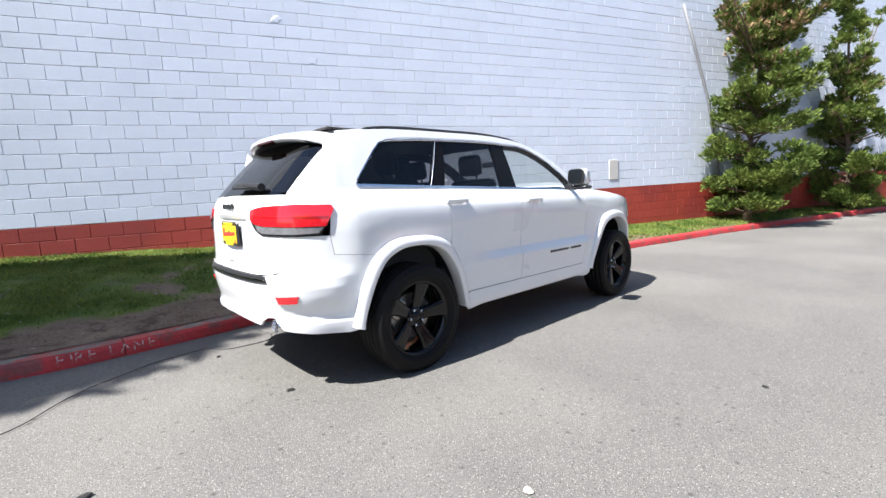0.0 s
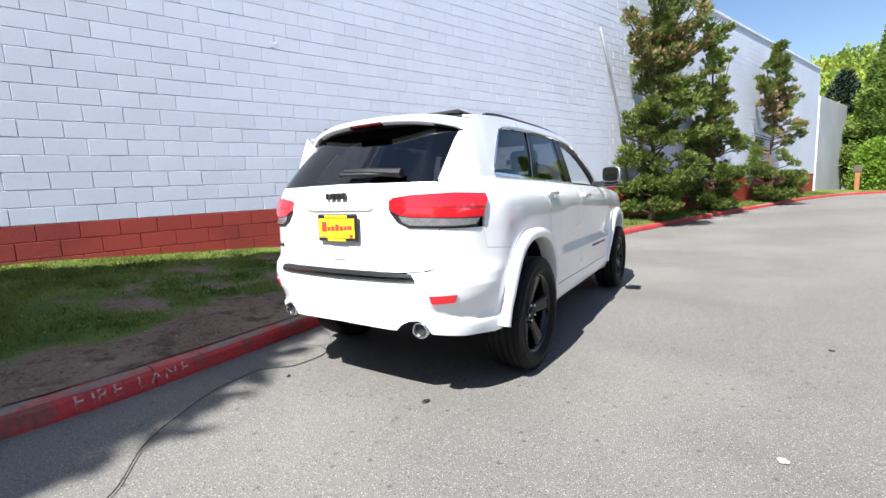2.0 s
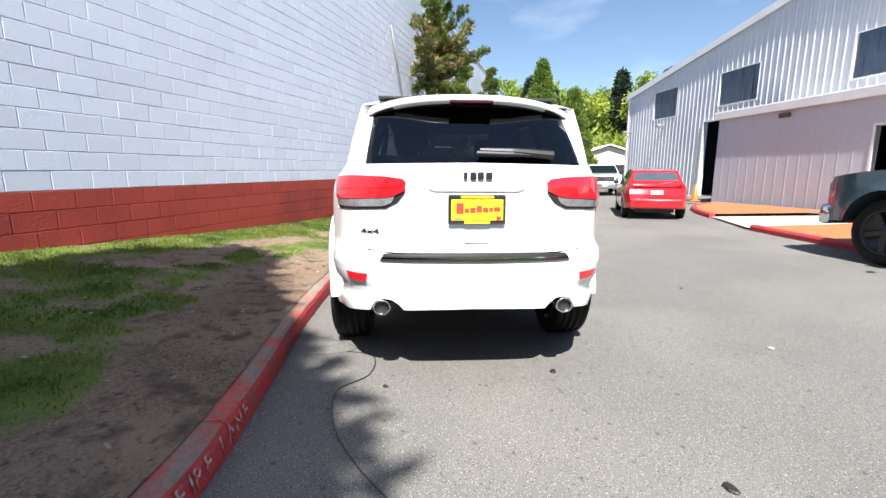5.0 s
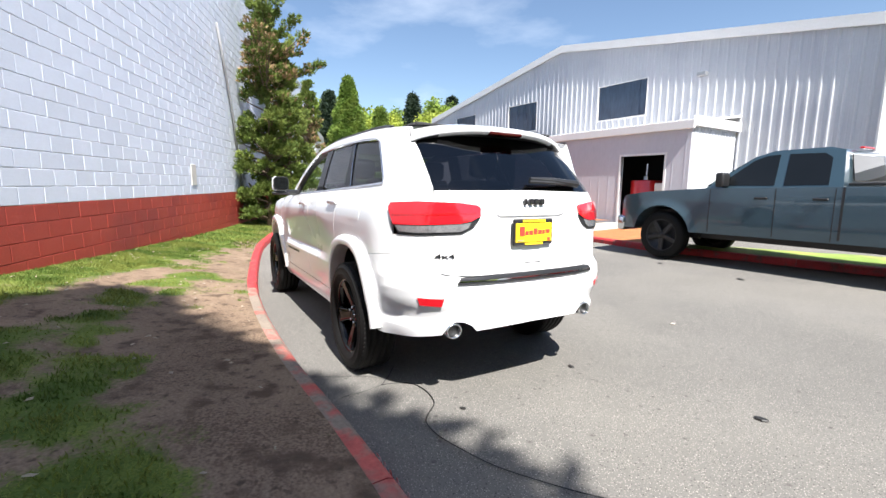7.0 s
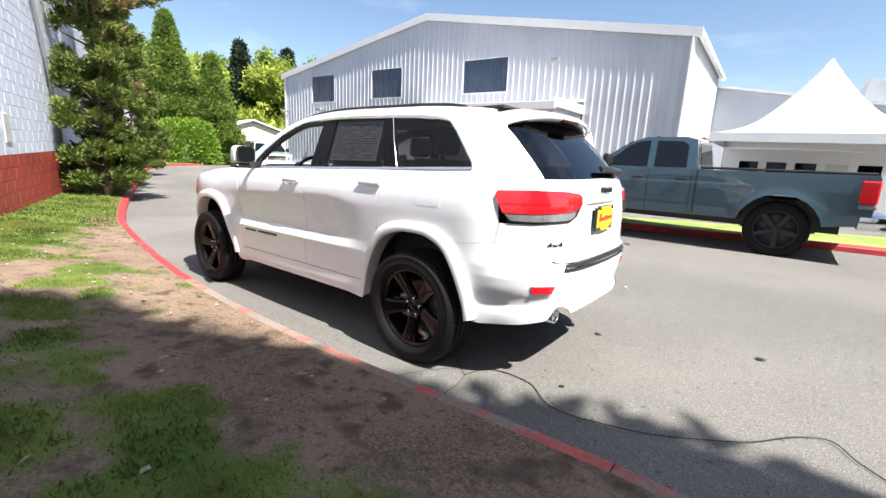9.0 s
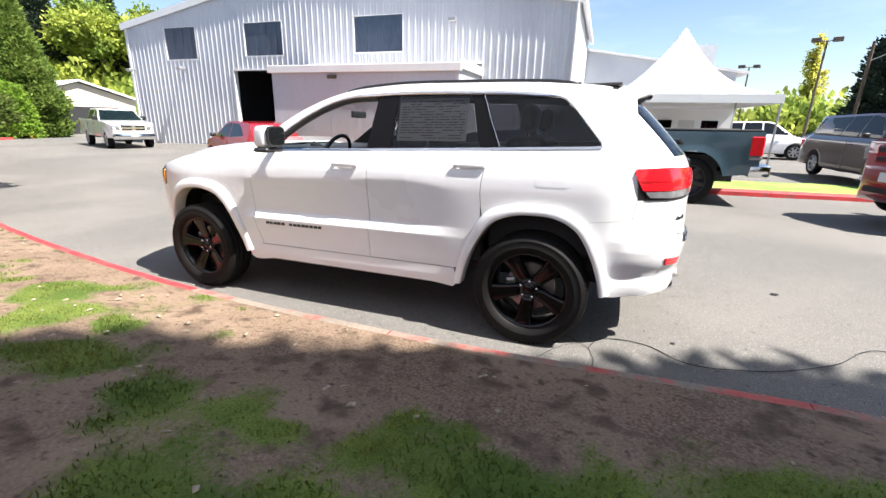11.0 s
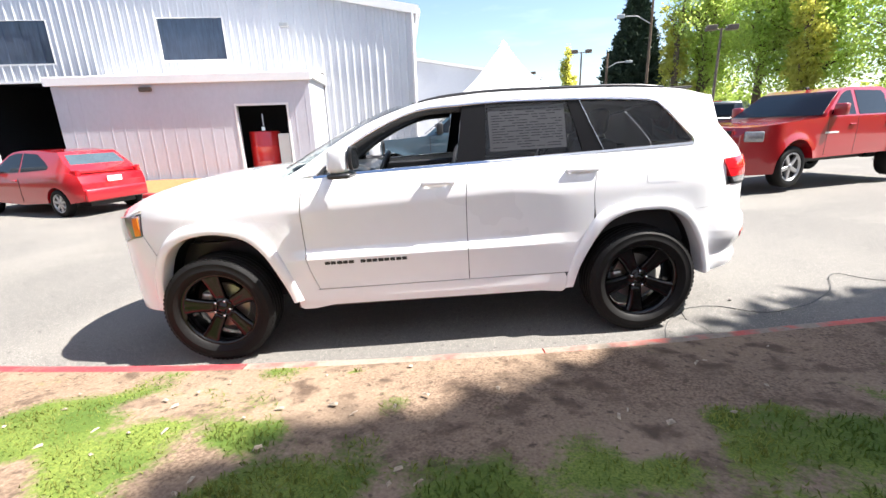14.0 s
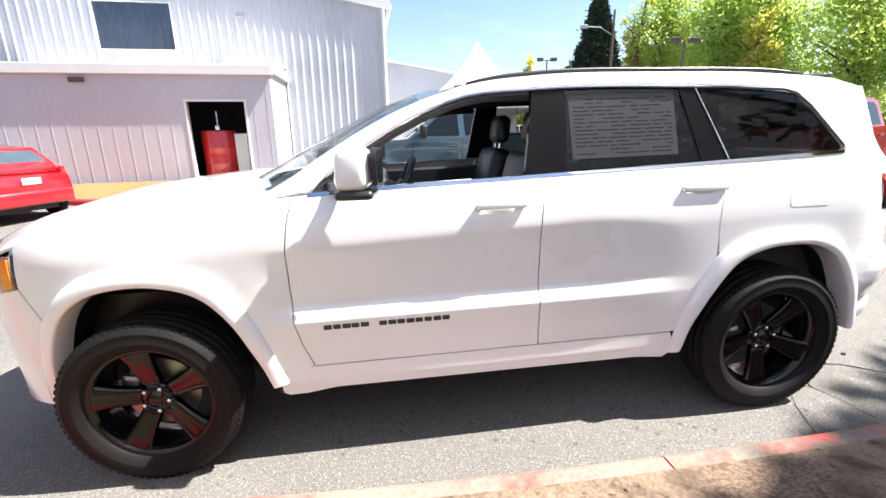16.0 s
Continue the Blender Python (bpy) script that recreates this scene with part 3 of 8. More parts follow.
    part("lintel", box_bm(door[0], door[1], -0.2, 0.05, door[3], door[3] + 0.08), M_TRIM_WHITE, dr)
    # near-black lining behind the door: the workshop's inner shade is in its colour
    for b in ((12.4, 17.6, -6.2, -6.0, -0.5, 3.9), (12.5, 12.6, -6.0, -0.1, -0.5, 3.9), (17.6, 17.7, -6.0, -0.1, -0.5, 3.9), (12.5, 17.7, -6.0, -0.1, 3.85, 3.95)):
        part("inner_wall", box_bm(*b), M_SHADE_CRACK, top)
    for a, y, z in ((13.9, -3.2, 2.75), (14.6, -3.2, 2.75), (15.2, -3.4, 2.7)):
        part("shelf_rail", box_bm(a, a + 0.45, y, y + 0.08, z, z + 0.05), M_TRIM_WHITE, top)
    for a, z in ((20.0, 3.75), (23.7, 3.7), (4.9, 5.4)):
        lamp = under(new("wall_lamp"), top)
        part("lamp_arm", box_bm(a - 0.03, a + 0.03, 0.0, 0.3, z, z + 0.06, 0.008), M_STEEL, lamp)
        part("lamp_head", box_bm(a - 0.16, a + 0.16, 0.26, 0.5, z - 0.08, z + 0.07, 0.03, 2), M_STEEL, lamp)
    part("meter_box", box_bm(-0.02, 0.02, -0.9, -0.6, 2.9, 3.2), M_STEEL, top)
    part("downpipe", tube_bm([(0.02, 0.1, eave - 0.1), (0.02, 0.1, -0.4)], 0.045, 8), M_TRIM_WHITE, top)
    return top


workshop()


def shed():
    top = tagged(new("lean_to_shed"), "low white lean-to shed with a flat fascia and open doorway", "shed")
    top.matrix_world = BLD
    a0, a1, d = 3.72, 11.95, 2.95
    h0, h1 = 3.36, 3.75
    door = (4.55, 6.2, -0.5, 2.4)
    # front wall pieces round the doorway (thick)
    bm = bmesh.new()
    box_bm(a0, door[0], d - 0.12, d, -0.5, h0, bm=bm)
    box_bm(door[1], a1, d - 0.12, d, -0.5, h0, bm=bm)
    box_bm(door[0], door[1], d - 0.12, d, door[3], h0, bm=bm)
    part("front_wall", bm, M_SHED, top)
    for a in np.arange(a0 + 0.15, a1, 0.405):
        if not door[0] - 0.05 < a < door[1] + 0.05:
            part("panel_batten", box_bm(a - 0.018, a + 0.018, d, d + 0.005, -0.4, h0 - 0.1, 0.002), M_SHED, top)
    v, f = ribbed(0.05, d - 0.12, -0.5, h0, pitch=0.2, rib=0.02)
    s = under(mesh_ob("side_wall", v, f, M_METAL_WHITE), top)
    s.matrix_local = Matrix(((0, -1, 0, a0), (1, 0, 0, 0), (0, 0, 1, 0), (0, 0, 0, 1)))
    v, f = ribbed(0.05, d - 0.12, -0.5, h0, pitch=0.3, rib=0.02)
    s = under(mesh_ob("side_wall", v, f, M_METAL_WHITE), top)
    s.matrix_local = Matrix(((0, 1, 0, a1), (-1, 0, 0, d - 0.12), (0, 0, 1, 0), (0, 0, 0, 1)))
    bm = bmesh.new()
    q = [bm.verts.new(p) for p in ((a0 - 0.1, d + 0.1, h0 - 0.02), (a1 + 0.1, d + 0.1, h0 - 0.02), (a1 + 0.1, 0.0, h1), (a0 - 0.1, 0.0, h1), (a0 - 0.1, d + 0.1, h0 + 0.06), (a1 + 0.1, d + 0.1, h0 + 0.06), (a1 + 0.1, 0.0, h1 + 0.08), (a0 - 0.1, 0.0, h1 + 0.08))]
    for i in ((0, 1, 2, 3), (7, 6, 5, 4), (0, 4, 5, 1), (1, 5, 6, 2), (2, 6, 7, 3), (3, 7, 4, 0)):
        bm.faces.new([q[k] for k in i])
    part("roof", bm, M_TRIM_WHITE, top)
    part("fascia", box_bm(a0 - 0.12, a1 + 0.12, d + 0.03, d + 0.14, h0 - 0.2, h0 + 0.08, 0.015), M_TRIM_WHITE, top, "painted timber fascia board")
    part("side_fascia", box_bm(a0 - 0.14, a0 - 0.02, 0.02, d + 0.03, h0 - 0.12, h0 + 0.2, 0.012), M_TRIM_WHITE, top)
    fr = bmesh.new()
    box_bm(door[0] - 0.07, door[0], d - 0.14, d + 0.02, -0.4, door[3] + 0.07, bm=fr)
    box_bm(door[1], door[1] + 0.07, d - 0.14, d + 0.02, -0.4, door[3] + 0.07, bm=fr)
    box_bm(door[0], door[1], d - 0.14, d + 0.02, door[3], door[3] + 0.07, bm=fr)
    part("door_frame", fr, M_TRIM_WHITE, top)
    # black lining boxes give the shed room its shade by colour
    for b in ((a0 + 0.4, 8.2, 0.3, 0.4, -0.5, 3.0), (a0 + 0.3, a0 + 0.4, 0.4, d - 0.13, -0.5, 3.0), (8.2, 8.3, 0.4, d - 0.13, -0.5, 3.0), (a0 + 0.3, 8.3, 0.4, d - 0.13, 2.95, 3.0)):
        part("inner_wall", box_bm(*b), M_SHADE_CRACK, top)
    lamp = under(new("flood_lamp"), top)
    part("lamp_bracket", box_bm(8.95, 9.05, d, d + 0.06, 2.95, 3.05), M_STEEL, lamp)
    part("lamp_head", box_bm(8.80, 9.20, d + 0.02, d + 0.10, 2.93, 3.07, 0.02, 2), M_POLE, lamp)
    return top


M_SHED = mat("smooth_white_siding", (0.50, 0.50, 0.55), 0.55, var=0.06, scale=0.6, fine=12, stretch=(1, 1, 0.5), tint=(0.46, 0.46, 0.51), tint_amt=0.4, tint_scale=0.5)
shed()

# ---------------------------------------------------------------- the white sport utility vehicle
CAR = pose(3.966, 4.178, 0.1 - 0.03 * 3.966, 0.57, 1.62, 19.41)   # local: x ahead, y left, z up from the road
M_CAR = mat("white_car_paint", (0.80, 0.80, 0.81), 0.28, var=0.02, scale=1, fine=10, coat=1.0, rvar=0.03)
M_GLOSS_BLACK = mat("gloss_black_paint", (0.003, 0.003, 0.0035), 0.12, var=0.1, spec=0.4, rvar=0.03)
M_CHROME = mat("chrome", (0.75, 0.76, 0.78), 0.08, metal=1.0, var=0.03, rvar=0.02)
M_MIRROR = mat("dark_mirror_glass", (0.008, 0.009, 0.010), 0.03, spec=0.7, var=0.02, rvar=0.0)
M_TINT = glass("tinted_privacy_glass", (0.26, 0.26, 0.275), 0.0, 0.9, 1.5)
M_TINT_REAR = glass("tinted_tailgate_glass", (0.10, 0.10, 0.11), 0.0, 0.9, 1.8)
M_CLEAR = glass("clear_windscreen_glass", (0.80, 0.86, 0.84), 0.0, 0.95, 1.45)
M_PILLAR = mat("black_pillar_film", (0.008, 0.008, 0.009), 0.12, var=0.1, spec=0.1, rvar=0.02)
M_TRIM = mat("satin_black_trim", (0.02, 0.02, 0.022), 0.35, var=0.15, rvar=0.1)
M_RED_LENS = mat("red_lamp_lens", (0.62, 0.012, 0.02), 0.12, var=0.15, scale=8, fine=70, coat=1.0, stretch=(1, 1, 4))
M_CLEAR_LENS = mat("clear_lamp_lens", (0.24, 0.24, 0.25), 0.12, var=0.35, scale=30, fine=120, coat=1.0, metal=0.3)
M_RIB_RED = mat("ribbed_red_lens", (0.38, 0.008, 0.012), 0.2, var=0.2, coat=1.0)
M_DARK_RED = mat("dark_red_lens", (0.05, 0.004, 0.005), 0.15, var=0.1)
M_AMBER = mat("amber_lens", (0.75, 0.20, 0.02), 0.15, var=0.15, coat=1.0)
M_LEATHER = mat("black_leather", (0.02, 0.02, 0.021), 0.45, var=0.2, bump=0.2, bump_scale=90)
M_HEADLINER = mat("dark_headliner", (0.035, 0.035, 0.036), 0.9, var=0.1)
M_PLATE = mat("yellow_plate", (0.85, 0.60, 0.02), 0.4, var=0.04)
M_PLATE_RED = mat("red_print", (0.62, 0.05, 0.03), 0.5, var=0.05)
M_DISC = mat("brake_disc_steel", (0.35, 0.34, 0.33), 0.35, metal=0.9, var=0.15)
M_PAPER = mat("window_label_paper", (0.80, 0.81, 0.79), 0.7, var=0.08)
M_INK = mat("grey_label_print", (0.16, 0.16, 0.17), 0.7, var=0.1)


def catmull(pts, n):
    """n points evenly spaced along a smooth curve through pts."""
    p = [Vector((*q, 0)) if len(q) == 2 else Vector(q) for q in pts]
    out = []
    for i in range(len(p) - 1):
        a, b, c, d = p[max(i - 1, 0)], p[i], p[i + 1], p[min(i + 2, len(p) - 1)]
        for k in range(16):
            t = k / 16
            out.append(0.5 * ((2 * b) + (c - a) * t + (2 * a - 5 * b + 4 * c - d) * t * t + (3 * b - a - 3 * c + d) * t**3))
    out.append(p[-1])
    cum = np.r_[0, np.cumsum([(u - v).length for u, v in zip(out[1:], out)])]
    s = np.linspace(0, cum[-1], n)
    return [tuple(np.interp(q, cum, [o[k] for o in out]) for k in range(len(pts[0]))) for q in s]


def plan_path():
    """Half the car's outline from above: u is x along the flank and arc length round the corners."""
    rear = catmull([(-1.75, 0.874), (-1.92, 0.866), (-2.06, 0.836), (-2.17, 0.796), (-2.27, 0.735), (-2.35, 0.645), (-2.405, 0.52), (-2.435, 0.38), (-2.445, 0.2), (-2.448, 0.0)], 60)
    front = catmull([(1.45, 0.868), (1.70, 0.852), (1.90, 0.806), (2.06, 0.72), (2.18, 0.575), (2.26, 0.38), (2.30, 0.19), (2.31, 0.0)], 60)
    side = [(x, 0.875 - 0.007 * (x > 0) * (x / 1.45) ** 2) for x in np.linspace(-1.70, 1.40, 60)]
    us, pts = [], []
    acc = -1.75
    tail = []
    for i, q in enumerate(rear):
        if i:
            acc -= math.dist(q, rear[i - 1]) * 1.07
        tail.append((acc, q))
    tail.reverse()
    acc = 1.45
    nose = []
    for i, q in enumerate(front):
        if i:
            acc += math.dist(q, front[i - 1]) * 1.05
        nose.append((acc, q))
    allp = tail + [(x, (x, y)) for x, y in side] + nose
    return np.array([a for a, _ in allp]), np.array([q[0] for _, q in allp]), np.array([q[1] for _, q in allp])


PU, PX, PY = plan_path()
U_REAR, U_FRONT = float(PU[0]), float(PU[-1])


def sstep(a, b, x):
    t = min(max((x - a) / (b - a), 0), 1)
    return t * t * (3 - 2 * t)


BELT = smooth_curve([-2.2, -1.85, -1.2, -0.3, 0.7, 0.95], [1.305, 1.297, 1.28, 1.26, 1.235, 1.22])


def eased(values):
    """A flank profile by height, its corners rounded above the door ledge."""
    at = [0.28, 0.32, 0.37, 0.45, 0.52, 0.60, 0.690, 0.698, 0.752, 0.759, 0.80, 0.90, 1.0, 1.016, 1.026, 1.10, 1.15, 1.20, 1.24, 1.27]
    fine = np.interp(PROFILE_Z, at, values)
    wide = np.convolve(np.pad(fine, 18, "edge"), np.hanning(39)[1:-1] / np.hanning(39).sum(), "valid")
    return np.where(PROFILE_Z > 0.80, wide, fine)


PROFILE_Z = np.linspace(0.28, 1.27, 496)
PLAIN = eased([0.07, 0.045, 0.02, 0.018, 0.014, 0.008, 0.006, 0.006, 0.005, 0.005, 0.005, 0.004, 0.004, 0.004, 0.004, 0.010, 0.020, 0.046, 0.082, 0.112])
DOOR = eased([0.07, 0.045, 0.02, 0.022, 0.022, 0.013, 0.001, 0.003, 0.033, 0.036, 0.035, 0.025, 0.005, 0.002, 0.003, 0.010, 0.020, 0.046, 0.082, 0.112])
TAIL = eased([0.11, 0.085, 0.055, 0.030, 0.034, 0.014, 0.002, 0.002, 0.008, 0.012, 0.020, 0.024, 0.024, 0.024, 0.024, 0.026, 0.034, 0.050, 0.070, 0.09])


def inset(u, z):
    """How far the skin lies inside the outline, by height, along the flank and round the tail."""
    flank = 1 - sstep(-1.0, -1.5, u) - sstep(0.9, 1.3, u)
    led = sstep(-1.15, -0.5, u) * (1 - sstep(0.80, 0.95, u))
    # the waist crease and the sill ledge climb a little towards the tail
    zd = z - 0.033 * (0.8 - u) * led * sstep(0.9, 1.0, z) * (1 - sstep(1.1, 1.2, z))
    p, d, t = (float(np.interp(zd if q is DOOR else z, PROFILE_Z, q)) for q in (PLAIN, DOOR, TAIL))
    off = p + (d - p) * led * min(1, max(flank, 0))
    off += (t - off) * sstep(-1.95, -2.15, u)
    if z > 1.27:
        off += 0.24 * (z - 1.27) + 0.16 * (z - 1.27) ** 2
    # number plate pocket in the tailgate
    pocket = sstep(-2.84, -2.90, u) * sstep(1.125, 1.105, z) * sstep(0.82, 0.92, z)
    off += 0.028 * pocket
    # corner shelf of the rear bumper
    off -= 0.017 * sstep(-1.98, -2.10, u) * sstep(-2.62, -2.5, u) * sstep(0.81, 0.765, z) * sstep(0.55, 0.62, z)
    # bonnet shoulder
    if u > 0.9:
        off += 0.25 * max(0, z - 1.0 + 0.08 * max(0, u - 1.6)) ** 1.6 * sstep(0.9, 1.3, u)
    # tuck under the bumper corners
    off += 0.012 * sstep(0.505, 0.495, z) * sstep(-1.9, -2.05, u) - 0.020 * sstep(0.51, 0.48, z) * sstep(-1.9, -2.05, u)
    return off


def skin(u, z, out=0.0):
    """A point on the left flank (round to the middle of the tail and nose)."""
    x, y = float(np.interp(u, PU, PX)), float(np.interp(u, PU, PY))
    e = 0.02
    dx = float(np.interp(u + e, PU, PX) - np.interp(u - e, PU, PX))
    dy = float(np.interp(u + e, PU, PY) - np.interp(u - e, PU, PY))
    if u < U_REAR + e or u > U_FRONT - e:
        n = Vector((-1 if u < 0 else 1, 0, 0))
    else:
        n = Vector((-dy, dx, 0)).normalized()
        if n.y < 0:
            n.y = abs(n.y)
    k = out - inset(u, z)
    lim = y / n.y if n.y > 1e-4 else 9
    k = max(k, -lim * 0.98)
    rake = sstep(-2.10, -2.36, u) * (0.62 * max(0, z - 1.26) + 0.10 * max(0, z - 1.26) ** 2)
    return Vector((x + n.x * k + rake, max(y + n.y * k, 0.0), z)), n


ZCUTS = [0.32, 0.37, 0.41, 0.46, 0.48, 0.495, 0.505, 0.515, 0.53, 0.58, 0.60, 0.65, 0.680, 0.690, 0.698, 0.705, 0.725, 0.745, 0.752, 0.759, 0.766, 0.80, 0.825, 0.85, 0.875, 0.90, 0.925, 0.95, 0.975, 1.0, 1.016, 1.026, 1.038, 1.05, 1.062, 1.075, 1.10, 1.125, 1.15, 1.175, 1.2, 1.22, 1.24, 1.255, 1.27, 1.285, 1.3, 1.36, 1.42, 1.48, 1.54, 1.6, 1.66]


def panel(name, outline, material, parent, label="", out=0.0, thick=0.016, step=0.055, both=False, sides=(1, -1), zc=None):
    """A body panel: an outline in (u, z) laid on the skin, with turned-in edges. both: one mesh across the middle."""
    bm = bmesh.new()
    f = bm.faces.new([bm.verts.new((u, 0, z)) for u, z in outline])
    us, zs = [p[0] for p in outline], [p[1] for p in outline]
    u = min(us) + step * 0.5
    while u < max(us):
        bmesh.ops.bisect_plane(bm, geom=bm.verts[:] + bm.edges[:] + bm.faces[:], plane_co=(u, 0, 0), plane_no=(1, 0, 0), dist=1e-5)
        u += step
    for z in zc or ZCUTS:
        if min(zs) < z < max(zs):
            bmesh.ops.bisect_plane(bm, geom=bm.verts[:] + bm.edges[:] + bm.faces[:], plane_co=(0, 0, z), plane_no=(0, 0, 1), dist=1e-5)
    bmesh.ops.remove_doubles(bm, verts=bm.verts[:], dist=0.0015)
    inward = {}
    for v in bm.verts:
        p, n = skin(v.co.x, v.co.z, out)
        v.co = p
        inward[v] = n
    rim = [e for e in bm.edges if e.is_boundary and not (both and all(abs(v.co.y) < 1e-4 for v in e.verts))]
    for e in rim:
        e.smooth = False
    got = bmesh.ops.extrude_edge_only(bm, edges=rim)
    news = [g for g in got["geom"] if isinstance(g, bmesh.types.BMVert)]
    for v in news:
        near = min((e.other_vert(v) for e in v.link_edges if e.other_vert(v) in inward), key=lambda q: (q.co - v.co).length)
        v.co -= inward[near] * thick
    made = []
    me = bpy.data.meshes.new(name)
    bm.to_mesh(me)
    bm.free()
    if both:
        bm = bmesh.new()
        bm.from_mesh(me)
        for v in bm.verts:
            v.co.y *= -1
        bmesh.ops.reverse_faces(bm, faces=bm.faces[:])
        bm.from_mesh(me)
        bmesh.ops.remove_doubles(bm, verts=bm.verts[:], dist=0.0008)
        return part(name, bm, material, parent, label, smooth=True)
    for s in sides:
        bm = bmesh.new()
        bm.from_mesh(me)
        if s < 0:
            for v in bm.verts:
                v.co.y *= -1
            bmesh.ops.reverse_faces(bm, faces=bm.faces[:])
        made.append(part(name, bm, material, parent, label, smooth=True))
    return made


def sheet(name, rows, material, parent, label="", thick=0.012, both=True):
    """A skin through rows of points; mirrored across the middle when both."""
    bm = bmesh.new()
    grid = [[bm.verts.new(p) for p in r] for r in rows]
    for a, b in zip(grid, grid[1:]):
        for k in range(len(a) - 1):
            bm.faces.new((a[k], b[k], b[k + 1], a[k + 1]))
    if both:
        g = bmesh.ops.duplicate(bm, geom=bm.verts[:] + bm.edges[:] + bm.faces[:])["geom"]
        for v in (q for q in g if isinstance(q, bmesh.types.BMVert)):
            v.co.y *= -1
        bmesh.ops.remove_doubles(bm, verts=bm.verts[:], dist=0.0008)
    bmesh.ops.recalc_face_normals(bm, faces=bm.faces)
    if thick:
        bmesh.ops.solidify(bm, geom=bm.faces[:], thickness=thick)
    return part(name, bm, material, parent, label, smooth=True)


# arches: inner lip and outer edge of the flare, in (u, z)
ARCH = {
    "front": (catmull([(0.935, 0.385), (0.985, 0.54), (1.07, 0.735), (1.18, 0.855), (1.33, 0.905), (1.47, 0.91), (1.61, 0.88), (1.72, 0.80), (1.80, 0.66), (1.855, 0.48), (1.865, 0.39)], 48),
              catmull([(0.865, 0.40), (0.915, 0.56), (1.0, 0.775), (1.115, 0.932), (1.30, 0.985), (1.47, 0.99), (1.65, 0.955), (1.79, 0.84), (1.88, 0.68), (1.93, 0.48), (1.935, 0.39)], 48)),
    "rear": (catmull([(-1.03, 0.36), (-1.075, 0.52), (-1.155, 0.69), (-1.255, 0.815), (-1.385, 0.872), (-1.515, 0.885), (-1.655, 0.872), (-1.785, 0.80), (-1.88, 0.65), (-1.94, 0.48), (-1.955, 0.40)], 48),
             catmull([(-0.97, 0.355), (-1.01, 0.53), (-1.095, 0.73), (-1.20, 0.88), (-1.35, 0.94), (-1.515, 0.953), (-1.70, 0.938), (-1.855, 0.845), (-1.96, 0.67), (-2.015, 0.49), (-2.03, 0.42)], 48)),
}


def arch_mid(which):
    return [((a[0] + b[0]) / 2, (a[1] + b[1]) / 2) for a, b in zip(*ARCH[which])]


ROOF_EDGE = smooth_curve([-2.12, -1.95, -1.6, -1.0, -0.33, -0.05, 0.28, 0.47, 0.62, 0.80, 0.93], [1.60, 1.635, 1.675, 1.70, 1.70, 1.672, 1.575, 1.485, 1.40, 1.29, 1.225])
WIN_TOP = smooth_curve([-1.62, -1.45, -1.0, -0.31, 0.0, 0.29, 0.47, 0.60, 0.70], [1.585, 1.61, 1.635, 1.64, 1.618, 1.51, 1.41, 1.32, 1.245])


def flare(which, parent):
    inner, outer = ARCH[which]
    prof = [(0.0, -0.002), (0.05, 0.016), (0.12, 0.029), (0.22, 0.038), (0.45, 0.046), (0.72, 0.050), (0.9, 0.047), (0.97, 0.042), (1.0, 0.030), (1.0, -0.07)]
    for s in (1, -1):
        bm, rows = bmesh.new(), []
        for i, (a, b) in enumerate(zip(inner, outer)):
            row = []
            low = 0.45 + 0.55 * sstep(0, 14, min(i, 47 - i) if which == "front" else i)
            for t, o in prof:
                o = o * low * (0.82 if which == "front" else 0.92) if o > 0 else o
                p, _ = skin(b[0] + (a[0] - b[0]) * t, b[1] + (a[1] - b[1]) * t, o)
                row.append(bm.verts.new((p.x, p.y * s, p.z)))
            rows.append(row)
        for p, q in zip(rows, rows[1:]):
            for k in range(len(prof) - 1):
                bm.faces.new((p[k], p[k + 1], q[k + 1], q[k]))
        part("wheel_arch_flare", bm, M_CAR, parent, smooth=True)


def lathe(profile, n=64, bm=None, axis="y"):
    """Turns (radius, y) pairs about the y axis."""
    bm = bm or bmesh.new()
    rings = [[bm.verts.new((r * math.cos(2 * math.pi * k / n), y, r * math.sin(2 * math.pi * k / n))) for k in range(n)] for r, y in profile]
    for a, b in zip(rings, rings[1:]):
        for k in range(n):
            bm.faces.new((a[k], a[(k + 1) % n], b[(k + 1) % n], b[k]))
    return bm


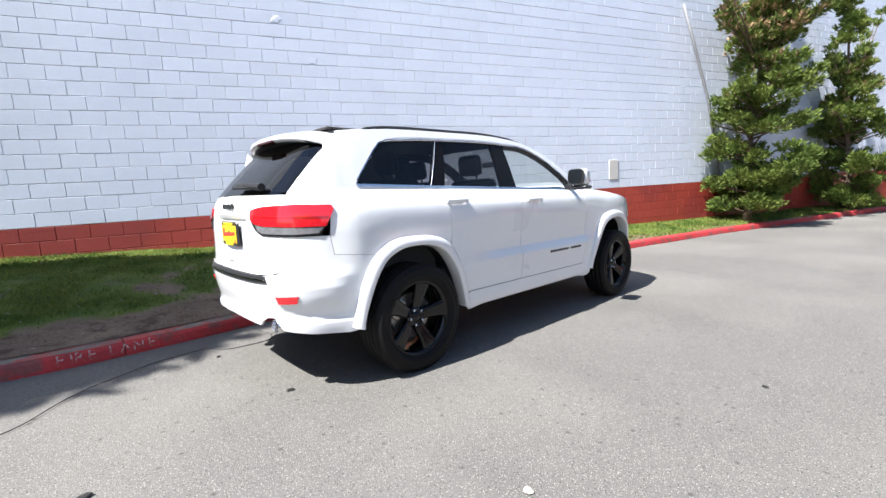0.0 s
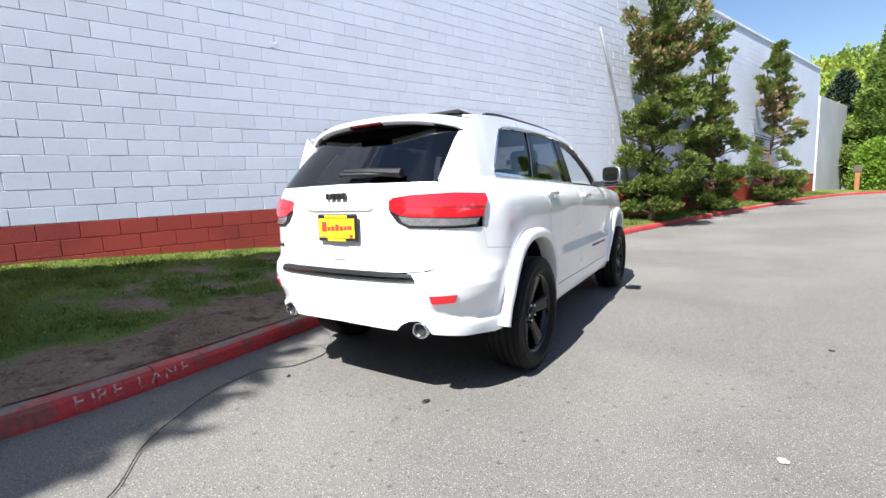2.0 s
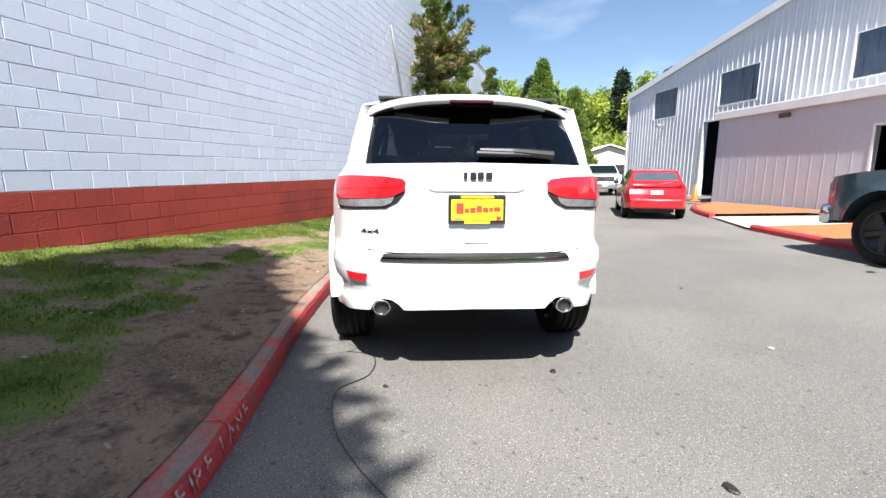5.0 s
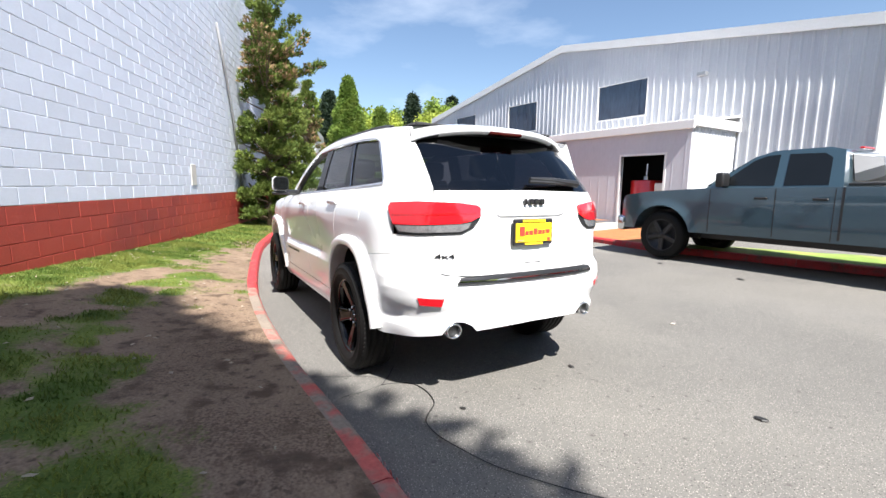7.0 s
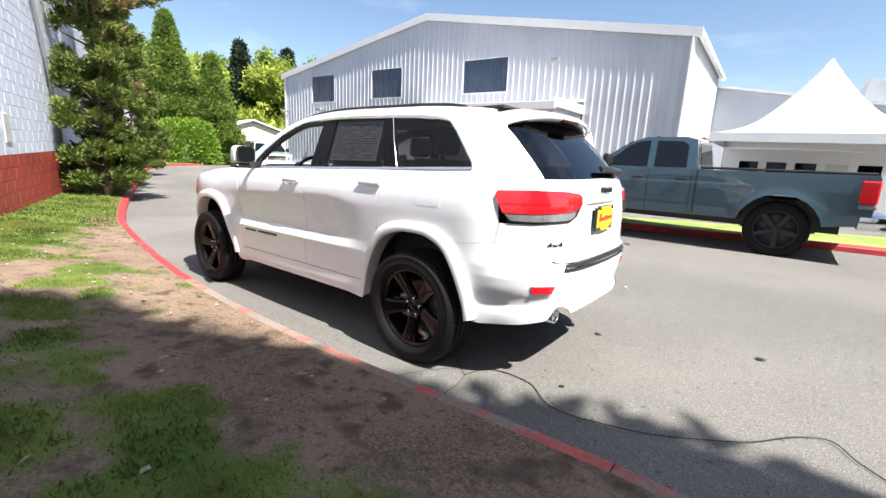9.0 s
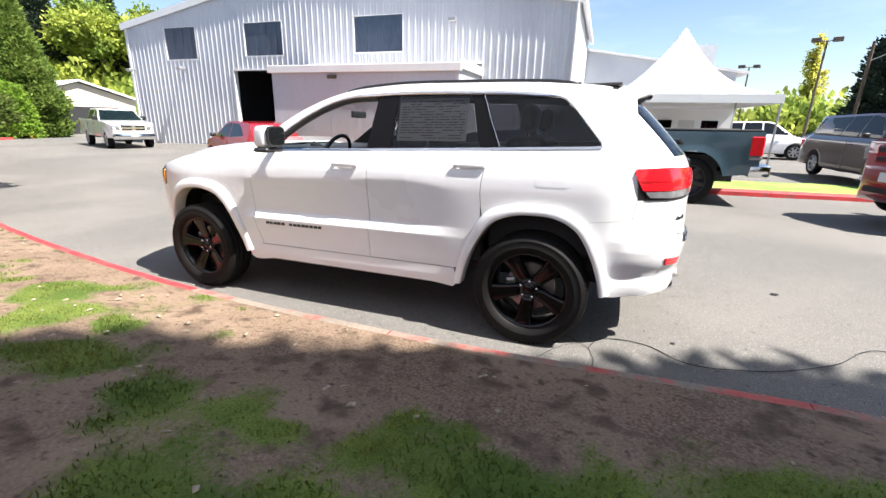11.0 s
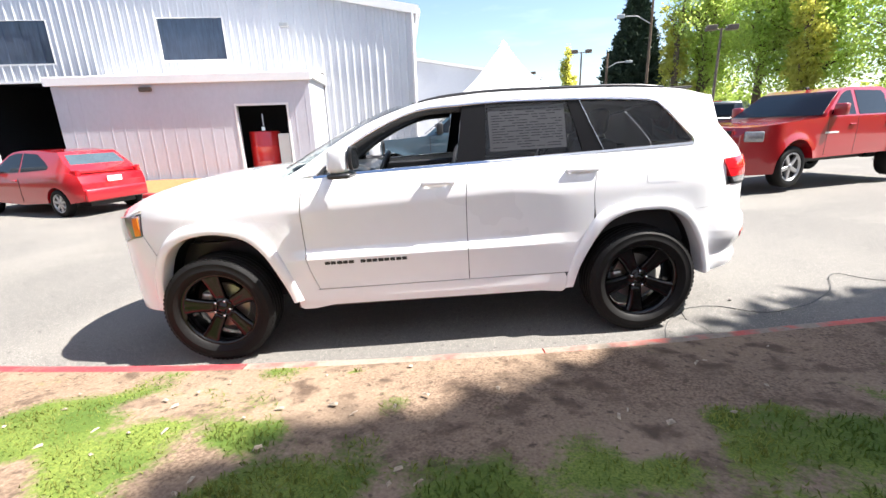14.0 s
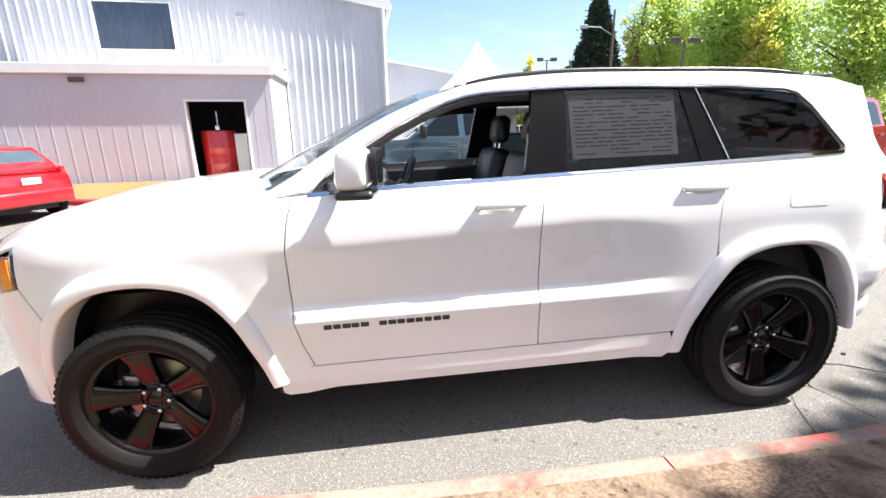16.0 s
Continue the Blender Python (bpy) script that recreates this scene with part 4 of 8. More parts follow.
def suv_wheel(parent, x, s, turn):
    w = under(new("wheel"), parent)
    w.matrix_local = pose(x, 0.787 * s, 0.379, 0, turn, 0 if s > 0 else 180) @ Matrix.Scale(0.98, 4)
    # outer face of the wheel at +y
    R_ = 0.386
    prof = [(0.262, -0.10), (0.275, -0.122), (0.31, -0.131), (0.345, -0.128), (0.372, -0.115), (0.383, -0.098)]
    for g in (-0.07, -0.025, 0.025, 0.07):
        prof += [(R_, g - 0.012), (R_ - 0.009, g - 0.006), (R_ - 0.009, g + 0.006), (R_, g + 0.012)]
    prof += [(0.383, 0.098), (0.372, 0.115), (0.352, 0.126), (0.349, 0.1295), (0.345, 0.1285), (0.31, 0.132), (0.306, 0.1345), (0.302, 0.132), (0.278, 0.122), (0.264, 0.104)]
    tyre = part("tyre", lathe(prof, 80), M_RUBBER, w, "black all-season tyre", smooth=True)
    bm = bmesh.new()
    for k in range(72):
        a = 2 * math.pi * k / 72
        for y0, y1 in ((0.083, 0.113), (-0.113, -0.083)):
            b = box_bm(-0.010, 0.010, y0, y1, -0.006, 0.006, 0.002)
            bmesh.ops.transform(b, matrix=Matrix.Rotation(a, 4, "Y") @ Matrix.Translation((0, 0, 0.381 - 0.006 * (abs(y0) > 0.05))), verts=b.verts)
            t = bpy.data.meshes.new("t")
            b.to_mesh(t)
            b.free()
            bm.from_mesh(t)
            bpy.data.meshes.remove(t)
    tagged(part("tread", bm, M_RUBBER, tyre), kind="stuff")
    part("rim_barrel", lathe([(0.268, -0.11), (0.245, -0.10), (0.235, -0.03), (0.232, 0.06), (0.243, 0.085), (0.252, 0.098), (0.262, 0.104), (0.269, 0.103), (0.270, 0.094)], 64), M_GLOSS_BLACK, w, "gloss black alloy rim", smooth=True)
    part("hub_cap", lathe([(0.0005, 0.072), (0.022, 0.071), (0.03, 0.066), (0.033, 0.058), (0.05, 0.056), (0.072, 0.05), (0.078, 0.03)], 40), M_GLOSS_BLACK, w, smooth=True)
    for k in range(5):
        a = 2 * math.pi * k / 5
        bm = bmesh.new()
        rows = []
        for r, half, y, d in ((0.045, 0.040, 0.052, 0.035), (0.09, 0.042, 0.058, 0.035), (0.15, 0.048, 0.072, 0.032), (0.20, 0.056, 0.083, 0.03), (0.238, 0.066, 0.092, 0.028), (0.252, 0.076, 0.094, 0.02)):
            rows.append([bm.verts.new(p) for p in ((-half, y - d, r), (-half, y - 0.012, r), (-half * 0.72, y, r), (-half * 0.25, y - 0.004, r), (half * 0.25, y - 0.004, r), (half * 0.72, y, r), (half, y - 0.012, r), (half, y - d, r))])
        for p, q in zip(rows, rows[1:]):
            for j in range(7):
                bm.faces.new((p[j], p[j + 1], q[j + 1], q[j]))
        bm.faces.new(rows[0])
        bmesh.ops.transform(bm, matrix=Matrix.Rotation(a, 4, "Y"), verts=bm.verts)
        part("spoke", bm, M_GLOSS_BLACK, w, smooth=True)
        c = a + math.pi / 5
        part("wheel_nut", lathe([(0.0005, 0.072), (0.009, 0.071), (0.0105, 0.066), (0.0105, 0.045)], 10), M_CHROME, w, "chrome wheel nut", smooth=True, m=Matrix.Translation((0.057 * math.sin(c), 0, 0.057 * math.cos(c))))
    part("brake_disc", lathe([(0.06, -0.01), (0.165, -0.01), (0.165, -0.03), (0.06, -0.03)], 48), M_DISC, w, "bare steel brake disc", smooth=False)
    part("brake_calliper", box_bm(0.09, 0.17, -0.05, 0.02, -0.08, 0.08, 0.02, 2), M_DISC, w, m=pose(0, 0, 0, 0, -20, 0))
    part("hub_carrier", lathe([(0.0005, -0.09), (0.10, -0.09), (0.12, -0.06), (0.07, -0.02), (0.06, 0.04)], 24), M_TRIM, w, smooth=True)
    return w


def seat(parent, x, y, width=0.50):
    t = under(new("seat"), parent)
    t.matrix_local = pose(x, y, 0.62)
    part("cushion", box_bm(-0.22, 0.28, -width / 2, width / 2, 0, 0.17, 0.06, 3), M_LEATHER, t, smooth=True)
    part("backrest", box_bm(-0.09, 0.06, -width / 2, width / 2, 0, 0.66, 0.06, 3), M_LEATHER, t, smooth=True, m=pose(-0.20, 0, 0.10, 0, -16, 0))
    part("head_rest", box_bm(-0.05, 0.05, -0.13, 0.13, 0, 0.19, 0.05, 3), M_LEATHER, t, smooth=True, m=pose(-0.40, 0, 0.76, 0, -8, 0))
    for k in (-0.06, 0.06):
        part("head_rest_post", tube_bm([(-0.385, k, 0.68), (-0.40, k, 0.78)], 0.007, 8), M_CHROME, t)
    return t


def round_plate(w, h, thick, zc=0.0):
    """A thin plate with well rounded corners, facing along x."""
    bm = bmesh.new()
    ring = []
    for k in range(32):
        a = 2 * math.pi * k / 32
        c, s = math.cos(a), math.sin(a)
        ring.append(bm.verts.new((0, w * math.copysign(abs(c) ** 0.5, c), zc + h * math.copysign(abs(s) ** 0.5, s))))
    f = bm.faces.new(ring)
    r = bmesh.ops.extrude_face_region(bm, geom=[f])
    for v in (g for g in r["geom"] if isinstance(g, bmesh.types.BMVert)):
        v.co.x -= thick
    bmesh.ops.recalc_face_normals(bm, faces=bm.faces[:])
    return bm


def text_mesh(body, size, thick):
    """Lettering in the built-in font as a mesh, in the xz plane, facing -y."""
    cu = bpy.data.curves.new("lettering", "FONT")
    cu.body, cu.size, cu.extrude, cu.align_x, cu.align_y = body, size, thick, "CENTER", "CENTER"
    ob = bpy.data.objects.new("lettering", cu)
    scene.collection.objects.link(ob)
    bpy.context.view_layer.update()
    me = bpy.data.meshes.new_from_object(ob.evaluated_get(bpy.context.evaluated_depsgraph_get()))
    bpy.data.objects.remove(ob)
    bpy.data.curves.remove(cu)
    return me


def suv():
    top = tagged(new("sport_utility_vehicle"), "white sport utility vehicle with gloss black wheels and tinted glass", "car")
    top.matrix_world = CAR
    G = 0.0025
    seam_f = [(0.762, BELT(0.762)), (0.79, 1.12), (0.806, 1.01), (0.812, 0.85), (0.81, 0.70), (0.785, 0.58), (0.745, 0.472)]
    seam_b = [(-0.33, BELT(-0.33)), (-0.305, 1.10), (-0.30, 1.03), (-0.299, 0.75), (-0.298, 0.472)]
    # rear door's rear edge: down from the belt and round the arch
    seam_r = [(-1.212, BELT(-1.212)), (-1.187, 1.2), (-1.165, 1.08), (-1.16, 1.0), (-1.165, 0.92), (-1.165, 0.83), (-1.10, 0.68), (-1.035, 0.53), (-1.012, 0.472)]
    belt = lambda a, b, n, d=0.0: [(x, BELT(x) + d) for x in np.linspace(a, b, n)]
    front_door = [(x - G, z) for x, z in seam_f] + [(x + G, z) for x, z in reversed(seam_b)] + belt(-0.31, 0.75, 12)[1:-1]
    panel("front_door", front_door, M_CAR, top)
    rear_door = [(x - G, z) for x, z in seam_b] + [(x + G, z) for x, z in reversed(seam_r)] + belt(-1.19, -0.36, 10)[1:-1]
    panel("rear_door", rear_door, M_CAR, top)
    mid_f, mid_r = arch_mid("front"), arch_mid("rear")
    hood_z = smooth_curve([0.75, 1.0, 1.4, 1.75, 1.95, 2.1, 2.3], [1.232, 1.222, 1.19, 1.135, 1.085, 1.03, 0.98])
    fender = [(x + G, z) for x, z in reversed(seam_f)] + [(x, hood_z(x)) for x in np.linspace(0.80, 1.90, 14)] + [(1.90, 1.04), (1.915, 0.93), (1.84, 0.79)]
    fender += [p for p in reversed(mid_f) if p[1] > 0.44 and p[0] < 1.80 and not (p[0] > 1.5 and p[1] < 0.8)] + [(0.872, 0.452), (0.80, 0.452)]
    panel("front_fender", fender, M_CAR, top)
    rocker = [(0.90, 0.34), (0.90, 0.447), (0.75, 0.466), (-0.30, 0.466), (-0.975, 0.466), (-1.005, 0.37), (-0.96, 0.318), (-0.80, 0.34), (0.0, 0.345), (0.66, 0.348), (0.80, 0.322), (0.88, 0.322)]
    panel("rocker_panel", rocker, M_CAR, top)
    # quarter panel with the rear pillar
    q = [(x - G, z) for x, z in seam_r if z > 0.84]
    q += [p for p in mid_r if p[0] < -1.175 and not (p[0] < -1.66 and p[1] < 0.80)]
    q += [(-1.825, 0.83), (-1.85, 0.8615), (-2.05, 0.8795), (-2.12, 0.8845), (-2.14, 1.0), (-2.125, 1.178), (-2.30, 1.185), (-2.447, 1.184), (-2.435, 1.32), (-2.42, 1.42), (-2.40, 1.50), (-2.36, 1.57), (-2.2, 1.605)]
    q += [(x, ROOF_EDGE(x)) for x in np.linspace(-2.08, -1.55, 8)]
    q += [(-1.55, WIN_TOP(-1.55)), (-1.64, 1.584), (-1.71, 1.52), (-1.895, 1.315)]
    q += belt(-1.855, -1.22, 8)
    panel("quarter_panel", q, M_CAR, top)
    # roof side rail and front pillar
    for s in (1, -1):
        bm, rows = bmesh.new(), []
        for x in np.linspace(-1.552, 0.90, 60):
            lo, hi = (WIN_TOP(x) if x < 0.69 else BELT(min(x, 0.95))), ROOF_EDGE(x)
            lo = min(lo, hi - 0.004)
            pts = [skin(x, lo, -0.03)[0]] + [skin(x, lo + (hi - lo) * t, 0.0)[0] for t in (0, 0.3, 0.7, 1)]
            rows.append([bm.verts.new((p.x, p.y * s, p.z)) for p in pts])
        for a, b in zip(rows, rows[1:]):
            for k in range(4):
                bm.faces.new((a[k], a[k + 1], b[k + 1], b[k]))
        part("roof_side_frame", bm, M_CAR, top, smooth=True)
        bm, rows = bmesh.new(), []
        for x in np.linspace(-1.5, 0.86, 40):
            lo, hi = (WIN_TOP(x) if x < 0.69 else BELT(min(x, 0.95))), ROOF_EDGE(x)
            lo = min(lo, hi - 0.004)
            rows.append([bm.verts.new((p.x, p.y * s, p.z)) for p in (skin(x, lo - 0.004, -0.032)[0], skin(x, (lo + hi) / 2, -0.03)[0], skin(x, hi, -0.05)[0])])
        for a, b in zip(rows, rows[1:]):
            for k in range(2):
                bm.faces.new((a[k], a[k + 1], b[k + 1], b[k]))
        part("inner_pillar_trim", bm, M_HEADLINER, top, smooth=True)
    # roof, windscreen, bonnet
    crown = smooth_curve([-2.15, -1.9, -1.0, -0.3, 0.1, 0.4, 0.95], [0.055, 0.052, 0.045, 0.04, 0.035, 0.02, 0.02])

    def across(x, n=12, push=0.0, lift=0.0):
        e = skin(x, ROOF_EDGE(x))[0]
        return [(e.x + push * (1 - (k / n) ** 2), e.y * k / n, e.z + (crown(x) + lift) * (1 - (k / n) ** 2.4)) for k in range(n, -1, -1)]
    sheet("roof", [across(x) for x in np.linspace(-1.94, 0.05, 40)], M_CAR, top)
    sheet("windscreen", [across(0.055 + 0.845 * t, push=0.10 + 0.12 * t) for t in np.linspace(0, 1, 16)], M_CLEAR, top, "clear raked windscreen", thick=0)

    def bonnet_row(t, n=14):
        x = 0.80 + 1.34 * t
        e = skin(x, hood_z(x), -0.004)[0]
        bulge = lerp(x, [0.8, 1.1, 1.6, 2.0, 2.2], [0.055, 0.08, 0.085, 0.06, 0.035])
        push = 0.24 * t**2 + 0.20 * (1 - t) ** 2
        return [(e.x + push * (1 - (k / n) ** 2), e.y * k / n, e.z + bulge * (1 - (k / n) ** 2.2) + 0.012 * math.exp(-((k / n - 0.55) / 0.12) ** 2)) for k in range(n, -1, -1)]
    sheet("bonnet", [bonnet_row(t) for t in np.linspace(0, 1, 26)], M_CAR, top)
    # cowl and wipers at the foot of the windscreen
    sheet("cowl", [[(e[0] + 0.02, e[1], e[2] - 0.03) for e in across(0.90, push=0.24)], [(e[0], e[1], e[2] - 0.02) for e in bonnet_row(0)]], M_TRIM, top, thick=0.01)
    for y0 in (0.45, -0.15):
        part("wiper", tube_bm([(0.99, y0 - 0.4, 1.265), (1.0, y0, 1.255)], 0.011, 6), M_TRIM, top)
    # nose
    nose = [(1.92, 0.37), (U_FRONT, 0.36), (U_FRONT, 0.98), (2.62, 0.99), (2.28, 0.84), (1.925, 0.92), (1.845, 0.785)] + [(1.85, 0.68), (1.89, 0.55)]
    panel("front_bumper", nose, M_CAR, top, both=True)
    panel("headlamp", [(1.925, 0.915), (2.27, 0.855), (2.58, 0.985), (2.2, 1.035), (1.92, 1.055)], M_CLEAR_LENS, top, "clear headlamp with an amber side marker", out=0.004)
    panel("side_marker", [(1.93, 0.925), (1.985, 0.916), (1.985, 1.038), (1.93, 1.045)], M_AMBER, top, "amber side marker lens", out=0.009, thick=0.012)
    panel("grille", [(2.42, 0.86), (U_FRONT, 0.84), (U_FRONT, 0.97), (2.66, 0.975)], M_TRIM, top, both=True, out=0.006)
    # glass and pillars of the flank
    panel("rear_door_glass", [(x, BELT(x) + 0.012) for x in np.linspace(-1.11, -0.45, 8)] + [(-0.46, WIN_TOP(-0.46) - 0.012)] + [(x, WIN_TOP(x) - 0.012) for x in np.linspace(-0.52, -1.025, 8)], M_TINT, top, "dark tinted rear door glass", out=-0.008, thick=0.002)
    panel("quarter_glass", [(-1.258, BELT(-1.258) + 0.012), (-1.855, BELT(-1.8) + 0.012), (-1.877, 1.325), (-1.705, 1.51), (-1.64, 1.572), (-1.59, 1.588), (-1.4, 1.608), (-1.118, WIN_TOP(-1.118) - 0.012)], M_TINT, top, "dark tinted quarter glass", out=-0.008, thick=0.002)
    panel("door_pillar", [(-0.255, BELT(-0.255) + 0.01), (-0.452, BELT(-0.452) + 0.01), (-0.475, WIN_TOP(-0.475) - 0.006), (-0.318, WIN_TOP(-0.318) - 0.006)], M_PILLAR, top, "black door pillar cover", out=-0.003, thick=0.03)
    panel("door_pillar", [(-1.115, BELT(-1.11) + 0.01), (-1.252, BELT(-1.25) + 0.01), (-1.112, WIN_TOP(-1.112) - 0.006), (-1.03, WIN_TOP(-1.03) - 0.006)], M_PILLAR, top, "black door pillar cover", out=-0.003, thick=0.03)
    panel("belt_moulding", belt(-1.89, 0.70, 30, -0.007) + [(0.70, BELT(0.70) + 0.008)] + belt(0.68, -1.89, 30, 0.008), M_CHROME, top, "bright chrome belt strip", out=0.004, thick=0.03, zc=[])
    # thin bright trim round the quarter glass
    for s in (1, -1):
        line = [(-1.895, 1.305), (-1.885, 1.33), (-1.71, 1.52), (-1.64, 1.583), (-1.58, 1.602)] + [(x, WIN_TOP(x) - 0.002) for x in np.linspace(-1.45, 0.62, 24)]
        pts = [skin(u, z, 0.002)[0] for u, z in line]
        part("window_trim", tube_bm([(p.x, p.y * s, p.z) for p in pts], 0.006, 6), M_CHROME, top, "thin chrome window surround")
        seal = [skin(x, WIN_TOP(x) - 0.020, -0.024)[0] for x in np.linspace(-0.30, 0.66, 20)]
        part("window_seal", tube_bm([(p.x, p.y * s, p.z) for p in seal], 0.024, 6), M_TRIM, top)
        gap = [skin(u, z, 0.0)[0] for u, z in ((-1.253, BELT(-1.253) + 0.012), (-1.18, 1.46), (-1.115, WIN_TOP(-1.115) - 0.01))]
        part("glass_divider", tube_bm([(p.x, p.y * s, p.z) for p in gap], 0.003, 6), M_CHROME, top, "thin bright strip between the rear panes")
    # sail panel at the mirror
    panel("mirror_sail", [(0.56, BELT(0.56) + 0.01), (0.69, BELT(0.69) + 0.008), (0.60, WIN_TOP(0.60) - 0.004), (0.54, WIN_TOP(0.54) - 0.004)], M_TRIM, top, out=-0.004, thick=0.02)
    for s in (1, -1):
        mir = under(new("door_mirror"), top)
        shell = box_bm(-0.062, 0.075, -0.080, 0.080, -0.078, 0.082, 0.036, 4)
        for v in shell.verts:
            if v.co.x > 0:
                v.co.x *= 0.95 - 2.6 * max(v.co.z, 0)
            v.co.y *= 1 - 0.9 * max(v.co.z, 0)
        part("mirror_shell", shell, M_CAR, mir, smooth=True, m=pose(0.48, s * 0.972, 1.345, 0, 0, -8 * s))
        part("mirror_base", box_bm(-0.075, 0.07, -0.09, 0.08, -0.018, 0.018, 0.016, 2), M_TRIM, mir, smooth=True, m=pose(0.48, s * 0.972, 1.252, 0, 0, -8 * s))
        part("mirror_arm", tube_bm([(0.60, s * 0.76, 1.262), (0.52, s * 0.94, 1.262)], 0.03, 8), M_TRIM, mir)
        part("mirror_back", round_plate(0.077, 0.072, 0.02, 0.004), M_BLACK, mir, m=pose(0.405, s * 0.972, 1.348, 0, 0, -8 * s))
        part("mirror_glass", round_plate(0.068, 0.062, 0.003, 0.004), M_MIRROR, mir, m=pose(0.386, s * 0.972, 1.348, 0, 0, -8 * s))
        # roof rail
        pts = [(x, s * (skin(x, ROOF_EDGE(x))[0].y - 0.035), ROOF_EDGE(x) + crown(x) * 0.28 - 0.004 + 0.008 * min(1, 6 * min(x + 1.72, -0.02 - x))) for x in np.linspace(-1.715, -0.025, 24)]
        part("roof_rail", tube_bm(pts, 0.010, 8), M_TRIM, top, "black roof rail", smooth=True)
        # handles
        for hx in (-0.122, -1.080):
            hz = 1.155 if hx > -0.5 else 1.175
            bowl, _ = skin(hx, hz - 0.02, 0.001)
            hd = under(new("door_handle"), top)
            bm = bmesh.new()
            bmesh.ops.create_uvsphere(bm, u_segments=20, v_segments=10, radius=1)
            bmesh.ops.transform(bm, matrix=Matrix.Translation((hx, s * (bowl.y - 0.004), hz - 0.03)) @ Matrix.Diagonal((0.088, 0.0065, 0.034, 1)), verts=bm.verts)
            part("handle_bowl", bm, M_CAR, hd, smooth=True)
            p0 = skin(hx, hz, 0.020)[0]
            part("handle_bar", box_bm(hx - 0.112, hx + 0.112, s * p0.y - 0.008, s * p0.y + 0.008, hz - 0.016, hz + 0.014, 0.0075, 3), M_CAR, hd, smooth=True)
            for o in (-0.095, 0.095):
                part("handle_foot", box_bm(hx + o - 0.014, hx + o + 0.014, s * p0.y - (0.026 if s > 0 else -0.004), s * p0.y + (0.026 if s < 0 else -0.004), hz - 0.011, hz + 0.011, 0.004), M_CAR, hd)
        # model name on the front doors, as plain dark bars
        for k, wd in enumerate((0.036, 0.034, 0.038, 0.034, 0.036, 0.0, 0.034, 0.036, 0.034, 0.036, 0.034, 0.034, 0.036, 0.034)):
            if wd:
                ux = 0.685 - k * 0.0405
                p = skin(ux - 0.018, 0.667, 0.0)[0]
                part("name_bar", box_bm(ux - wd, ux, s * p.y - 0.003, s * p.y + 0.003, 0.648, 0.671, 0.003), M_TRIM, top, "dark raised name lettering")
        # lamps at the tail
    panel("tail_lamp", [(-2.11, 1.155), (-2.12, 1.183), (-2.35, 1.19), (-2.62, 1.182), (-2.735, 1.168), (-2.757, 1.152), (-2.752, 1.105), (-2.69, 1.078), (-2.62, 1.066), (-2.36, 1.058), (-2.165, 1.058)], M_RED_LENS, top, "red and clear wrap-round tail lamp", out=0.014, thick=0.03)
    panel("lamp_rib", [(-2.15, 1.105), (-2.40, 1.110), (-2.72, 1.118), (-2.72, 1.127), (-2.40, 1.121), (-2.15, 1.118)], M_RIB_RED, top, out=0.0155, thick=0.004, zc=[])
    panel("reverse_lamp", [(-2.18, 1.054), (-2.36, 1.054), (-2.62, 1.062), (-2.69, 1.072), (-2.67, 1.038), (-2.62, 1.02), (-2.36, 1.014), (-2.215, 1.018)], M_CLEAR_LENS, top, "clear reversing lamp lens", out=0.011, thick=0.03)
    panel("lamp_bezel", [(-2.15, 1.09), (-2.755, 1.112), (-2.75, 1.09), (-2.705, 1.04), (-2.63, 1.007), (-2.35, 1.0), (-2.20, 1.006)], M_TRIM, top, out=0.006, thick=0.02)
    # tailgate
    tg = [(-2.45, 0.80), (-2.57, 0.775), (-2.70, 0.768), (U_REAR, 0.768), (U_REAR, 1.255), (-2.80, 1.25), (-2.45, 1.248)]
    panel("tailgate", tg, M_CAR, top, both=True)
    tgl = [(-2.452, 1.252), (-2.80, 1.255), (U_REAR, 1.26), (U_REAR, 1.605), (-2.75, 1.60), (-2.38, 1.585), (-2.42, 1.48), (-2.44, 1.34)]
    panel("tailgate_glass", tgl, M_TINT_REAR, top, "dark tinted tailgate glass", both=True, out=0.001, thick=0.002)
    # bumper
    rb = [(-1.992, 0.395), (-1.975, 0.50), (-1.95, 0.62), (-1.91, 0.72), (-1.865, 0.80), (-1.835, 0.8585), (-2.05, 0.877), (-2.1225, 0.882), (-2.143, 1.0), (-2.4475, 1.0), (-2.4475, 0.80), (-2.52, 0.7755), (-2.70, 0.758), (U_REAR, 0.758), (U_REAR, 0.447), (-2.74, 0.44), (-2.705, 0.475), (-2.66, 0.494), (-2.60, 0.497), (-2.55, 0.485), (-2.51, 0.428), (-2.30, 0.405), (-2.05, 0.39)]
    panel("rear_bumper", rb, M_CAR, top, both=True)
    panel("bumper_step_pad", [(-2.60, 0.724), (U_REAR, 0.718), (U_REAR, 0.768), (-2.625, 0.762)], M_TRIM, top, "ribbed black bumper step pad", both=True, out=0.012, thick=0.03)
    panel("pad_strip", [(-2.615, 0.738), (U_REAR, 0.735), (U_REAR, 0.742), (-2.615, 0.745)], M_CHROME, top, "bright strip on the step pad", both=True, out=0.016, thick=0.01, zc=[])
    panel("bumper_reflector", [(-2.36, 0.650), (-2.52, 0.646), (-2.505, 0.600), (-2.372, 0.606)], M_RED_LENS, top, "red bumper reflector", out=0.006, thick=0.012)
    panel("fuel_flap", [(-1.53, 1.06), (-1.515, 1.075), (-1.515, 1.17), (-1.53, 1.185), (-1.71, 1.185), (-1.725, 1.17), (-1.725, 1.075), (-1.71, 1.06)], M_CAR, top, out=0.0012, thick=0.004, sides=(1,))
